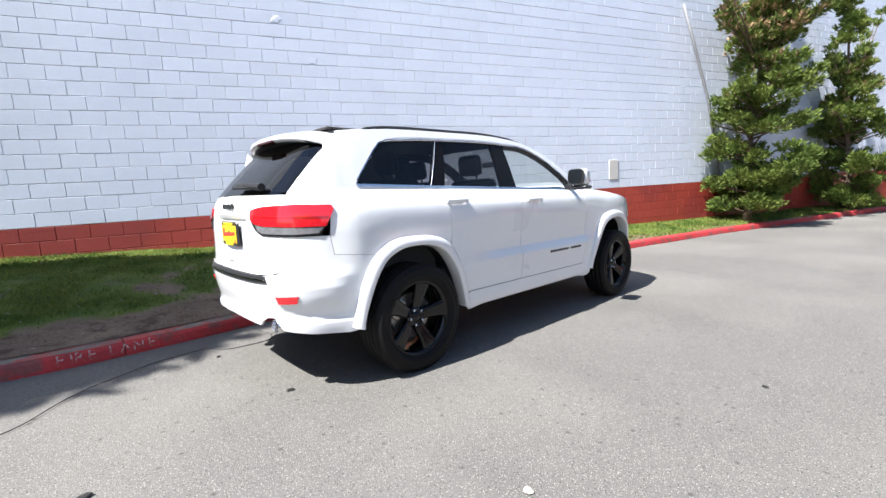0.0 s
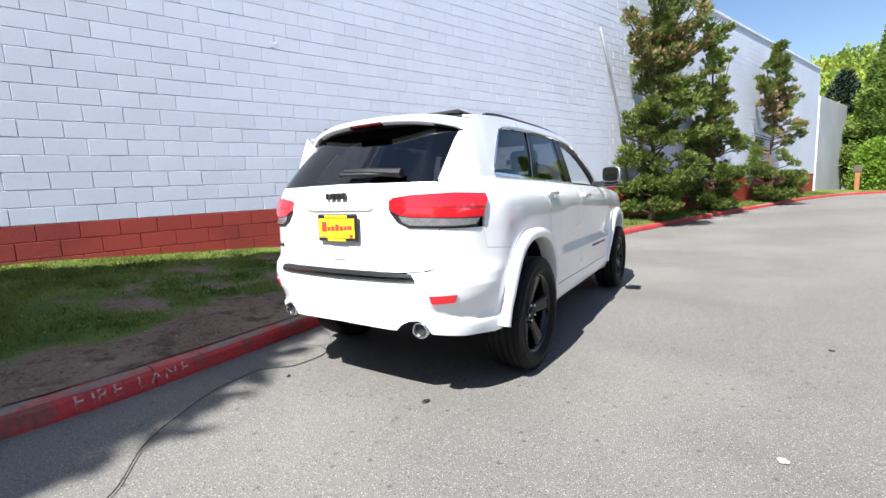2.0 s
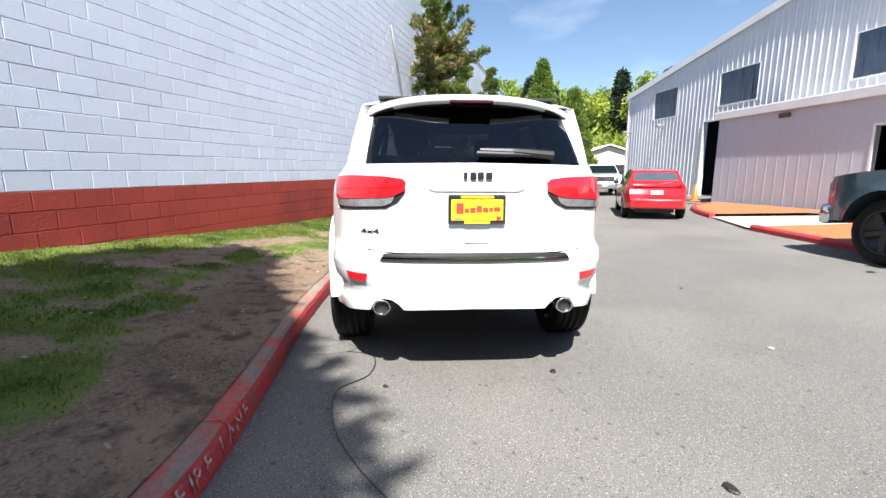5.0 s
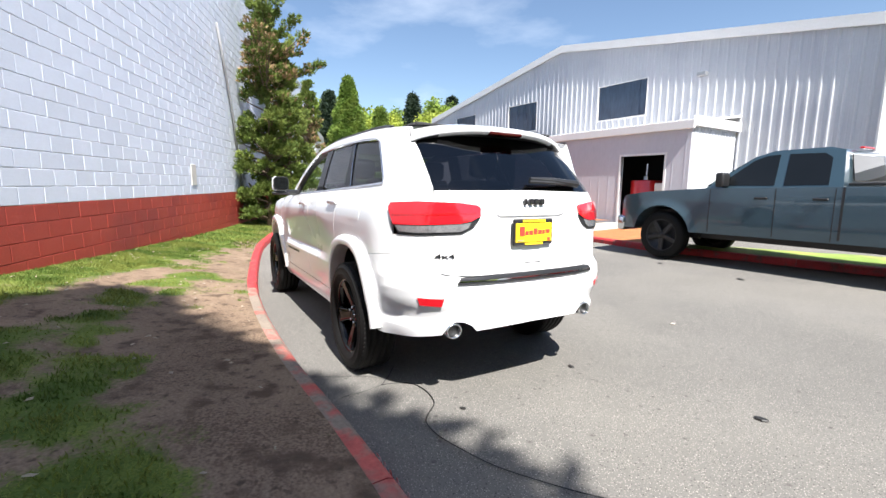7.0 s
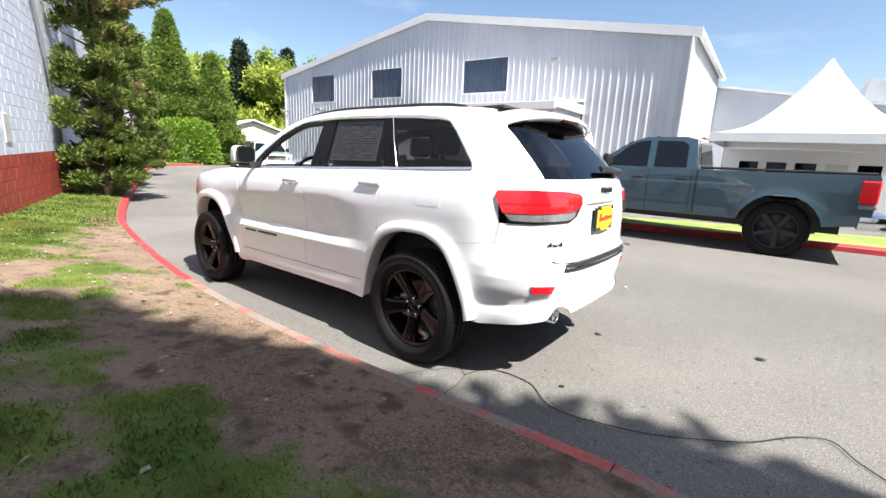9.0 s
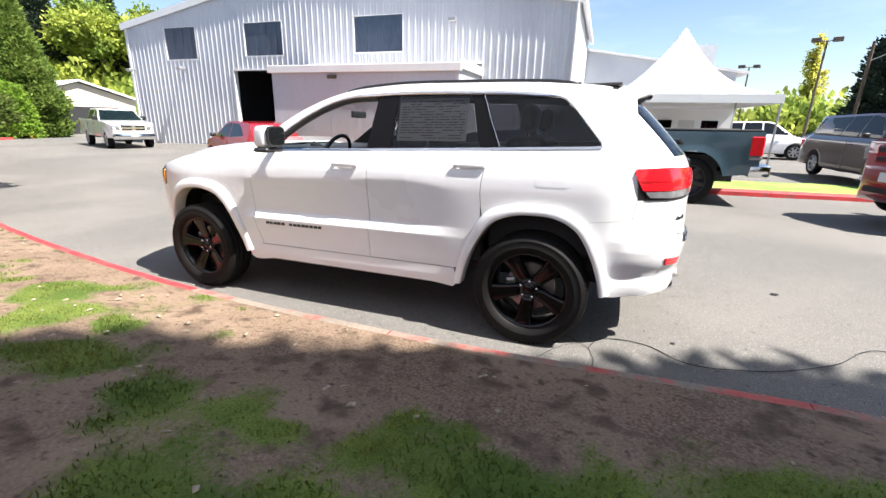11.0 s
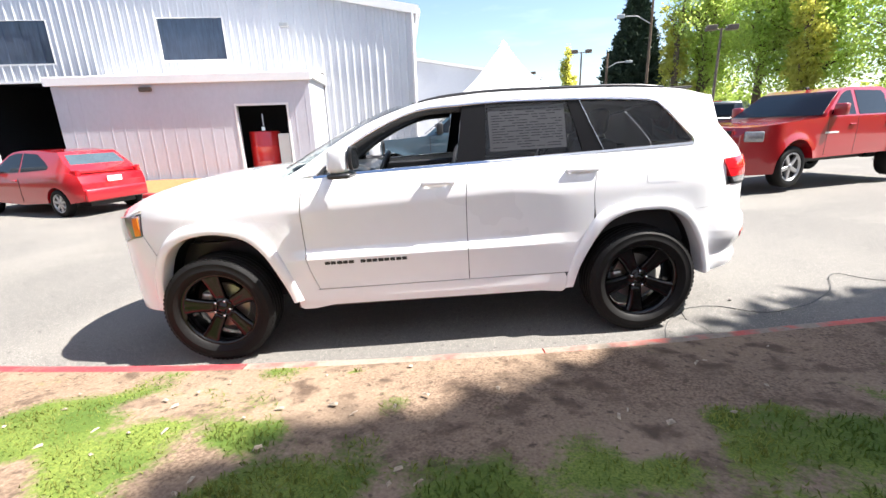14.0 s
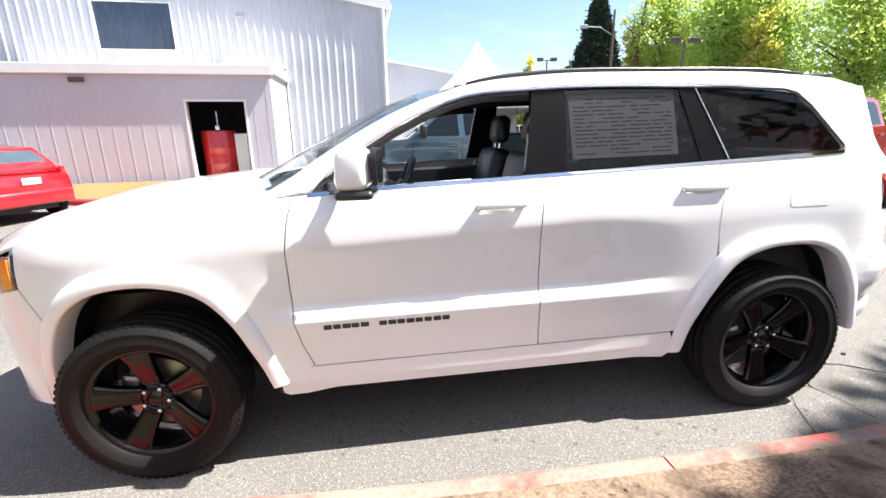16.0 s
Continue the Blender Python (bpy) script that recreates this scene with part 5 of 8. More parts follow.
    for a in ("front", "rear"):
        flare(a, top)
    # spoiler over the tailgate glass
    sp = bmesh.new()
    n = 12
    rows = []
    for x, dz, wd in ((-1.80, 0.006, 1.0), (-1.92, 0.005, 1.0), (-2.04, -0.004, 0.985), (-2.115, -0.014, 0.965), (-2.138, -0.026, 0.955), (-2.136, -0.050, 0.95), (-2.11, -0.064, 0.94), (-2.05, -0.074, 0.92), (-1.97, -0.10, 0.90), (-1.90, -0.12, 0.88)):
        e = skin(-1.92, ROOF_EDGE(-1.92))[0]
        row = []
        for k in range(-n, n + 1):
            f = k / n
            row.append(sp.verts.new((x + 0.14 * abs(f) ** 2.6, e.y * wd * f, e.z + 0.055 * (1 - abs(f) ** 2.4) - 0.10 * (abs(x) - 1.92) + dz - 0.018 * abs(f) ** 6)))
        rows.append(row)
    for a, b in zip(rows, rows[1:]):
        for k in range(2 * n):
            sp.faces.new((a[k], a[k + 1], b[k + 1], b[k]))
    for k in (0, 2 * n):
        sp.faces.new([r[k] for r in rows])
    for q in sp.faces:
        q.material_index = int(q.calc_center_median().z < e.z + 0.055 * (1 - min(1, abs(q.calc_center_median().y) / (0.95 * e.y)) ** 2.4) - 0.082)
    part("roof_spoiler", sp, [M_CAR, M_TRIM], top, "white roof spoiler with a dark underside", smooth=True)
    part("high_brake_lamp", box_bm(-2.146, -2.10, -0.13, 0.13, 1.608, 1.629, 0.006), M_DARK_RED, top, "dark red high brake lamp", smooth=False, m=pose(0.004, 0, 0))
    # plate, badge bars, release, wiper
    plate = under(new("number_plate"), top)
    plate.matrix_local = pose(0.03, 0, -0.004)
    part("plate_frame", box_bm(-2.455, -2.437, -0.158, 0.158, 0.926, 1.088, 0.008), M_TRIM, plate)
    part("plate_face", box_bm(-2.4585, -2.452, -0.142, 0.142, 0.948, 1.062, 0.002), M_PLATE, plate, "yellow dealer plate with red script")
    for k, (y0, y1, z0, z1) in enumerate(((0.115, 0.075, 0.985, 1.043), (0.07, 0.045, 0.99, 1.015), (0.04, 0.01, 0.99, 1.018), (0.005, -0.025, 0.992, 1.03), (-0.03, -0.06, 0.993, 1.02), (-0.065, -0.085, 0.995, 1.02), (-0.09, -0.125, 0.998, 1.022))):
        part("plate_script", box_bm(-2.4605, -2.458, y1, y0, z0, z1, 0.001), M_PLATE_RED, plate)
    for y0, y1, z0, z1, mm in ((-0.09, 0.09, 1.068, 1.082, M_PLATE), (-0.07, 0.07, 0.931, 0.944, M_PLATE), (-0.13, -0.105, 0.952, 0.972, M_PLATE_RED), (0.08, 0.13, 0.955, 0.962, M_INK)):
        part("plate_bar", box_bm(-2.4605, -2.4535, y0, y1, z0, z1, 0.001), mm, plate)
    for y, wd in ((0.075, 0.02), (0.04, 0.034), (0.0, 0.034), (-0.045, 0.036)):
        part("badge_bar", box_bm(-2.431, -2.405, y - wd, y, 1.168, 1.205, 0.006), M_TRIM, top, "black raised maker's badge")
    fx = text_mesh("4x4", 0.062, 0.003)
    fx.materials.append(M_TRIM)
    fo = under(new("four_by_four_badge", fx), top, "dark chrome 4x4 badge")
    c0 = skin(-2.485, 0.882, 0.004)[0]
    c1 = skin(-2.565, 0.882, 0.004)[0]
    ang = math.degrees(math.atan2(c1.y - c0.y, c1.x - c0.x))
    fo.matrix_local = pose((c0.x + c1.x) / 2, (c0.y + c1.y) / 2, 0.882, 90, 0, ang) @ Matrix.Diagonal((1.25, 0.62, 1, 1))
    part("release_handle", box_bm(-2.428, -2.40, -0.07, 0.07, 0.812, 0.826, 0.005), M_TRIM, top)
    wip = under(new("rear_wiper"), top)
    part("wiper_arm", tube_bm([(-2.345, -0.43, 1.30), (-2.36, -0.2, 1.318), (-2.355, -0.02, 1.325)], [0.026, 0.020, 0.012], 8), M_BLACK, wip)
    part("wiper_blade", tube_bm([(-2.35, -0.40, 1.296), (-2.372, -0.2, 1.303), (-2.37, 0.0, 1.308)], 0.012, 6), M_BLACK, wip)
    # exhaust
    for s in (1, -1):
        ex = lathe([(0.030, -0.12), (0.036, 0.0), (0.0375, 0.005), (0.044, 0.004), (0.0455, -0.01), (0.045, -0.30)], 32)
        part("exhaust_tip", ex, M_CHROME, top, "chrome exhaust tip", smooth=True, m=pose(-2.365, 0.53 * s, 0.445, 0, 0, 90) @ Matrix.Diagonal((1.15, 1, 1, 1)))
        # black disc inside the tip imitates the dark of the pipe
        part("exhaust_bore", lathe([(0.001, -0.02), (0.0335, -0.02), (0.033, -0.1)], 24), M_BLACK, top, m=pose(-2.365, 0.53 * s, 0.445, 0, 0, 90) @ Matrix.Diagonal((1.15, 1, 1, 1)))
        part("exhaust_pipe", tube_bm([(-2.1, 0.548 * s, 0.468), (-1.7, 0.5 * s, 0.45)], 0.04, 10), M_TRIM, top)
    # underside and wheel wells
    floor = bmesh.new()
    for b in ((-2.15, -1.95, -0.6, 0.6, 0.46, 0.60), (-1.95, -0.98, -0.60, 0.60, 0.40, 0.62), (-0.98, 0.92, -0.82, 0.82, 0.33, 0.50), (0.92, 1.95, -0.60, 0.60, 0.36, 0.8), (1.95, 2.04, -0.45, 0.45, 0.42, 0.8)):
        box_bm(*b, bm=floor)
    part("underbody", floor, M_TRIM, top, "dark underbody")
    for which in ARCH:
        for s in (1, -1):
            bm, rows = bmesh.new(), []
            for a in ARCH[which][0]:
                p = skin(a[0], a[1], -0.02)[0]
                rows.append([bm.verts.new((p.x, s * p.y, p.z + 0.004)), bm.verts.new((p.x, s * 0.55, p.z + 0.004))])
            for a, b in zip(rows, rows[1:]):
                bm.faces.new((a[0], a[1], b[1], b[0]))
            bm.faces.new([r[1] for r in rows])
            part("wheel_well", bm, M_BLACK, top)
    # cabin
    part("dashboard", box_bm(0.36, 0.98, -0.70, 0.70, 0.82, 1.26, 0.08, 3), M_TRIM, top, "black dashboard", smooth=True)
    part("centre_console", box_bm(-0.4, 0.5, -0.13, 0.13, 0.5, 0.86, 0.04, 2), M_TRIM, top, smooth=True)
    part("cabin_floor", box_bm(-1.9, 0.9, -0.74, 0.74, 0.505, 0.54), M_HEADLINER, top)
    part("headliner", box_bm(-1.95, 0.02, -0.56, 0.56, 1.665, 1.68, 0.005), M_HEADLINER, top)
    for s in (1, -1):
        part("door_card", box_bm(-1.15, 0.75, 0.735 * s - 0.02, 0.735 * s + 0.02, 0.5, 1.215, 0.015), M_TRIM, top)
        part("quarter_trim", box_bm(-2.05, -1.17, 0.68 * s - 0.02, 0.68 * s + 0.02, 0.6, 1.25, 0.015), M_HEADLINER, top)
        seat(top, -0.02, 0.38 * s)
    seat(top, -0.95, 0.36, 0.62)
    seat(top, -0.95, -0.36, 0.62)
    st = under(new("steering_wheel"), top)
    st.matrix_local = pose(0.30, 0.38, 1.18, 0, -24, 0)
    ring = [(0.0, 0.185 * math.cos(a), 0.185 * math.sin(a)) for a in np.linspace(0, 2 * math.pi, 33)]
    part("wheel_ring", tube_bm(ring, 0.016, 8, cap=False), M_LEATHER, st, smooth=True)
    part("wheel_boss", box_bm(-0.02, 0.03, -0.07, 0.07, -0.06, 0.06, 0.02, 2), M_LEATHER, st, smooth=True)
    part("wheel_spoke", box_bm(-0.008, 0.008, -0.18, 0.18, -0.015, 0.015, 0.005), M_CHROME, st)
    part("column", tube_bm([(0.0, 0, 0), (0.25, 0, -0.02)], 0.04, 10), M_TRIM, st)
    part("rear_view_mirror", box_bm(0.28, 0.31, -0.11, 0.11, 1.50, 1.56, 0.012, 2), M_TRIM, top)
    # price label inside the rear door glass
    lab = under(new("window_label"), top)
    a, c = skin(-0.49, 1.325, -0.016)[0], skin(-0.49, 1.60, -0.016)[0]
    tilt = math.degrees(math.atan2(a.y - c.y, c.z - a.z))
    lab.matrix_local = pose(a.x, a.y, a.z, tilt, 0, 0)
    part("label_sheet", box_bm(-0.52, 0.0, -0.0015, 0.0, 0, 0.295), M_PAPER, lab, "printed paper label behind glass")
    rng = random.Random(8)
    for k in range(15):
        z = 0.275 - k * 0.0182
        x = -0.02
        while x > -0.48:
            ln = rng.uniform(0.03, 0.11)
            if rng.random() < 0.8:
                part("print_bar", box_bm(max(x - ln, -0.50), x, -0.0005, 0.0008, z - 0.0028, z + 0.0022), M_INK, lab)
            x -= ln + 0.015
    for x in (1.445, -1.505):
        for s in (1, -1):
            suv_wheel(top, x, s, {(1, 1): 8, (1, -1): 20, (-1, 1): 30, (-1, -1): -12}[(1 if x > 0 else -1, s)])
    return top


suv()

# ---------------------------------------------------------------- plants
def blades(name, pos, direc, length, width, material, rng, bend=0.25, seg=1):
    """Many small pointed leaves: arrays of places, directions, lengths and widths, as one mesh."""
    n = len(pos)
    d = direc / np.maximum(np.linalg.norm(direc, axis=1, keepdims=True), 1e-6)
    r = rng.normal(size=(n, 3))
    side = np.cross(d, r)
    side /= np.maximum(np.linalg.norm(side, axis=1, keepdims=True), 1e-6)
    up = np.cross(side, d)
    L, W = length[:, None], width[:, None]
    mid = pos + d * L * 0.5 + up * L * bend * 0.35
    tip = pos + d * L - up * L * bend * 0.1
    v = np.stack([pos - side * W * 0.25, mid - side * W * 0.5, tip, mid + side * W * 0.5, pos + side * W * 0.25], 1).reshape(-1, 3)
    me = bpy.data.meshes.new(name)
    me.vertices.add(5 * n)
    me.vertices.foreach_set("co", v.astype(np.float32).ravel())
    base = 5 * np.arange(n)[:, None]
    loops = np.concatenate([base + k for k in ([0], [1], [2], [3], [4])], 1).ravel()
    me.loops.add(5 * n)
    me.loops.foreach_set("vertex_index", loops.astype(np.int32))
    me.polygons.add(n)
    me.polygons.foreach_set("loop_start", (5 * np.arange(n)).astype(np.int32))
    me.polygons.foreach_set("loop_total", np.full(n, 5, np.int32))
    me.materials.append(material)
    me.update(calc_edges=True)
    return new(name, me)


def tufts(centres, spread, per, rng, outward, up=0.3, jitter=0.7):
    """Leaf places and directions gathered round tuft centres that point outward."""
    c = np.repeat(centres, per, 0)
    o = np.repeat(outward, per, 0)
    off = rng.normal(size=c.shape) * spread
    d = o + rng.normal(size=c.shape) * jitter + np.array([0, 0, up])
    return c + off, d


def juniper(base, height, seed, arms, dry=0.0, width=1.5, lean=0.0, label="shaggy green juniper tree against the wall"):
    """An upright, irregular juniper: a leaning trunk, rising limbs and flat ragged clumps of needles with gaps between them."""
    rng = np.random.default_rng(seed)
    top = tagged(new("juniper_tree"), label, "tree", group="junipers along the wall")
    top.location = base
    axis = lambda z: np.array([lean * z * z / height + 0.04 * math.sin(z * 2), 0.04 * math.cos(z * 3), z])
    part("trunk", tube_bm([tuple(axis(z)) for z in np.linspace(-0.1, height * 0.96, 14)], [0.10 * (1 - 0.93 * k / 13) for k in range(14)], 8), M_BARK, top, smooth=True)
    limbs = []
    for i in range(int(height * 19)):
        f = 0.03 + 0.95 * rng.random() ** 1.25
        body = float(np.interp(f, [0, 0.1, 0.33, 0.45, 0.6, 0.8, 1.0], [0.62, 0.95, 1.0, 0.70, 0.52, 0.34, 0.06]))
        reach = width * body * (0.15 + 0.85 * rng.random() ** 0.6)
        limbs.append((f * height, rng.random() * 2 * math.pi, reach, 0.02 + 0.40 * rng.random(), (0.27 - 0.12 * f) * rng.uniform(0.7, 1.25)))
    free = len(limbs)
    for z, a, reach, rise in arms:
        n = max(3, int(reach * 5))
        for k in range(1, n + 1):
            limbs.append((z + 0.05 * rng.normal(), math.radians(a) + 0.08 * rng.normal(), reach * k / n, rise, (0.24 - 0.08 * k / n) * rng.uniform(0.8, 1.15)))
    for z in np.arange(height * 0.84, height, 0.2):
        limbs.append((z, rng.random() * 6.28, 0.08, 0.5, 0.14))
    cs, out = [], []
    for i, (z, a, reach, rise, size) in enumerate(limbs):
        slim = 0.66 if i < free else 0.95
        dirn = np.array([math.cos(a) * slim, math.sin(a) * 0.95, rise])
        end = axis(z) + dirn * reach
        if reach > 0.5:
            part("limb", tube_bm([tuple(axis(z - 0.1)), tuple(end - dirn * reach * 0.45 - np.array([0, 0, 0.06])), tuple(end)], [0.03, 0.02, 0.008], 5, cap=False), M_BARK, top)
        k = int(46 * (size / 0.2) ** 2)
        u = rng.normal(size=(k, 3))
        u /= np.linalg.norm(u, axis=1, keepdims=True)
        along = dirn / np.linalg.norm(dirn)
        stretch = rng.uniform(0.9, 1.7)
        for q in u:
            r = 0.35 + 0.65 * rng.random() ** 0.5
            cs.append(end + (q * np.array([1.0, 1.0, 0.55]) + along * (q @ along) * (stretch - 1)) * size * r)
            out.append(q * np.array([0.8, 0.8, 0.5]) + along * 0.55 + np.array([0, 0, 0.35]))
    cs, out = np.array(cs), np.array(out)
    keep = cs[:, 1] < WALL_Y - base[1] - 0.12
    cs, out = cs[keep], out[keep]
    dead = rng.random(len(cs)) < dry * np.exp(-((cs[:, 2] - height * 0.58) / (height * 0.12)) ** 2) * (cs[:, 0] < 0.5)
    for sel, m, nm in ((~dead, M_JUNIPER, "foliage"), (dead, M_JUNIPER_DRY, "dry_twig")):
        if sel.sum() < 3:
            continue
        p, d = tufts(cs[sel], 0.028, 7, rng, out[sel], up=0.08, jitter=0.34)
        n = len(p)
        ob = blades(nm, p, d, rng.uniform(0.05, 0.13, n), rng.uniform(0.022, 0.045, n), m, rng)
        under(ob, top, "dry brown twigs" if nm == "dry_twig" else "")
    return top


juniper((13.55, 7.2, 0.02), 8.6, 3, [(3.9, 188, 2.3, 0.55), (4.3, 178, 1.8, 0.7), (4.6, -12, 2.2, 0.75), (5.6, 185, 1.0, 0.8), (3.0, 195, 1.6, 0.15), (2.5, -5, 1.3, 0.25), (5.8, 0, 1.0, 0.9), (4.2, -78, 1.7, 0.5), (4.9, -100, 1.3, 0.6), (3.3, -70, 1.1, 0.2), (5.6, -85, 0.9, 0.8)], dry=0.35, width=1.24, lean=0.16)
juniper((18.3, 7.25, 0.0), 6.3, 5, [(3.0, 172, 1.0, 1.6), (3.3, 5, 1.6, 1.5), (2.2, 178, 1.2, 0.5)], dry=0.12, width=1.02, lean=-0.12, label="forked green juniper tree with bare patches")
juniper((24.8, 7.25, -0.05), 7.0, 12, [(4.4, 172, 1.4, 0.9), (3.6, -10, 2.4, 0.5), (5.0, 0, 1.2, 0.9), (4.0, 180, 1.8, 0.6)], dry=0.75, width=1.5, lean=0.05, label="juniper tree with browned dry branches")


def cone_tree(base, height, radius, seed, m, name="conifer", label="tall dense columnar evergreen", leaf=0.3, density=1.0, low=0.0, belly=0.25, ragged=0.18, group="", power=1.25, keep=None, foot_w=0.75):
    """A dense evergreen of layered sprays round a trunk."""
    rng = np.random.default_rng(seed)
    top = tagged(new(name), label, "tree", group=group)
    top.location = base
    part("trunk", tube_bm([(0, 0, -0.2), (0, 0, height * 0.5), (0, 0, height * 0.97)], [radius * 0.12, radius * 0.07, 0.02], 8), M_BARK, top)
    n = int(900 * density * height * radius / (leaf * 12))
    f = rng.random(n) ** 0.8
    z = low + (height - low) * f
    a = rng.random(n) * 2 * math.pi
    shape = np.where(f < belly, foot_w + (1 - foot_w) * f / belly, 1 - np.clip((f - belly) / (1 - belly), 0, 1) ** power)
    r = radius * np.maximum(shape, 0.02) * (1 - ragged + 2 * ragged * rng.random(n)) * (0.72 + 0.28 * rng.random(n) ** 0.3)
    r *= 1 + 0.08 * np.sin(3 * a + z) + 0.10 * np.sin(z * 3.1)
    c = np.stack([r * np.cos(a), r * np.sin(a), z], 1)
    o = np.stack([np.cos(a), np.sin(a), 0.25 + 0 * a], 1)
    if keep is not None:
        sel = keep(c)
        c, o = c[sel], o[sel]
    p, d = tufts(c, leaf * 0.5, 12, rng, o, jitter=0.6)
    k = len(p)
    under(blades("foliage", p, d, rng.uniform(0.6, 1.3, k) * leaf, rng.uniform(0.25, 0.5, k) * leaf, m, rng), top)
    return top


cone_tree((45.5, 5.5, -0.45), 12.0, 2.3, 21, M_ARBOR, leaf=0.30, density=1.6, power=1.05, ragged=0.24, label="tall pointed dark green evergreen behind the hedge")
cone_tree((44.2, 2.4, -0.45), 9.0, 1.75, 22, M_ARBOR, leaf=0.30, density=1.6, power=1.05, ragged=0.24, label="shorter pointed dark green evergreen beside the drive")


def hedge():
    rng = np.random.default_rng(31)
    top = tagged(new("hedge"), "rounded clipped bright green hedge", "hedge")
    top.location = (42.6, 4.7, -0.4)
    part("stem_core", box_bm(-0.9, 0.9, -1.6, 1.6, 0, 2.6, 0.4, 2), M_ARBOR, top)
    n = 2600
    u = rng.normal(size=(n, 3))
    u /= np.linalg.norm(u, axis=1, keepdims=True)
    u[:, 2] = np.abs(u[:, 2])
    q = np.sign(u) * np.abs(u) ** 0.55
    c = q * np.array([1.3, 2.2, 3.4])
    p, d = tufts(c, 0.12, 10, rng, u)
    k = len(p)
    under(blades("foliage", p, d, rng.uniform(0.12, 0.3, k), rng.uniform(0.06, 0.14, k), M_HEDGE, rng), top)
    return top


hedge()


def leafy_tree(base, height, radius, seed, m, label, name="deciduous_tree", leaf=0.32, trunk_h=0.35, density=1.0, group="trees behind the lot", slim=1.0):
    """A broadleaf tree: trunk, forking limbs and leaf clumps with gaps."""
    rng = np.random.default_rng(seed)
    top = tagged(new(name), label, "tree", group=group)
    top.location = base
    part("trunk", tube_bm([(0, 0, -0.3), (0.05 * radius, 0, height * 0.4), (0, 0.04 * radius, height * 0.85)], [0.035 * height, 0.022 * height, 0.01], 8), M_BARK, top, smooth=True)
    cs = []
    for i in range(int(30 * density)):
        z0 = height * (trunk_h * 0.8 + 0.55 * rng.random())
        a, rr = rng.random() * 2 * math.pi, radius * (0.45 + 0.6 * rng.random())
        e = np.array([math.cos(a) * rr, math.sin(a) * rr, z0 + height * (0.08 + 0.28 * rng.random())])
        sh = 1 - ((e[2] / height - 0.6) / 0.55) ** 2
        e[:2] *= max(0.25, sh) * slim
        part("limb", tube_bm([(0, 0, z0), tuple(e * np.array([0.5, 0.5, 1]) - np.array([0, 0, 0.06 * height])), tuple(e)], [0.012 * height, 0.007 * height, 0.003 * height], 5, cap=False), M_BARK, top)
        for t in range(7):
            cs.append(e * (1 - 0.1 * t * rng.random()) + rng.normal(size=3) * radius * 0.17)
    cs = np.array(cs)
    p, d = tufts(cs, radius * 0.17, 52 if leaf < 0.5 else 26, rng, cs * np.array([1, 1, 0]) / radius)
    k = len(p)
    under(blades("foliage", p, d, rng.uniform(0.6, 1.2, k) * leaf, rng.uniform(0.35, 0.6, k) * leaf, m, rng), top)
    return top


# trees behind the car lot, beyond the tent
rt = random.Random(5)
cone_tree((-2.6, -52, 0), 16.0, 2.9, 41, M_FIR, "fir_tree", "tall dark fir tree with drooping layered branches", leaf=0.45, density=0.8, belly=0.12, ragged=0.55)
leafy_tree((-9.0, -47, 0), 14.5, 3.4, 51, M_LEAF, "tall leafy tree in fresh spring green", density=1.3)
leafy_tree((-13.0, -43, 0), 14, 3.8, 52, M_LEAF, "broad leafy tree in fresh spring green", density=1.4)
leafy_tree((-16, -40, 0), 14, 3.9, 53, M_LEAF, "leafy yellow-green spring tree", density=1.4)
leafy_tree((-21, -36, 0), 13, 3.9, 54, M_LEAF, "leafy spring tree at the lot's edge", density=1.5)
leafy_tree((-26, -31, 0), 13, 3.8, 55, M_LEAF, "leafy spring tree at the lot's edge", density=1.5)
leafy_tree((-6.2, -46, 0), 14.5, 1.4, 56, M_POPLAR, "slim yellow-green poplar tree", "poplar_tree", density=0.4, trunk_h=0.15)
leafy_tree((-9.4, -50, 0), 17, 1.4, 57, M_POPLAR, "slim yellow-green poplar tree", "poplar_tree", density=0.4, trunk_h=0.15)
leafy_tree((-14, -37, 0), 12.5, 1.2, 58, M_POPLAR, "slim yellow-green poplar tree", "poplar_tree", density=0.4, trunk_h=0.15)
leafy_tree((5.5, -75, 0), 14, 1.2, 59, M_POPLAR, "slim distant poplar tree", "poplar_tree", density=0.8, trunk_h=0.15)
leafy_tree((7.6, -85, 0), 5.5, 3.5, 60, M_LEAF, "low rounded distant tree", density=0.8, trunk_h=0.2)


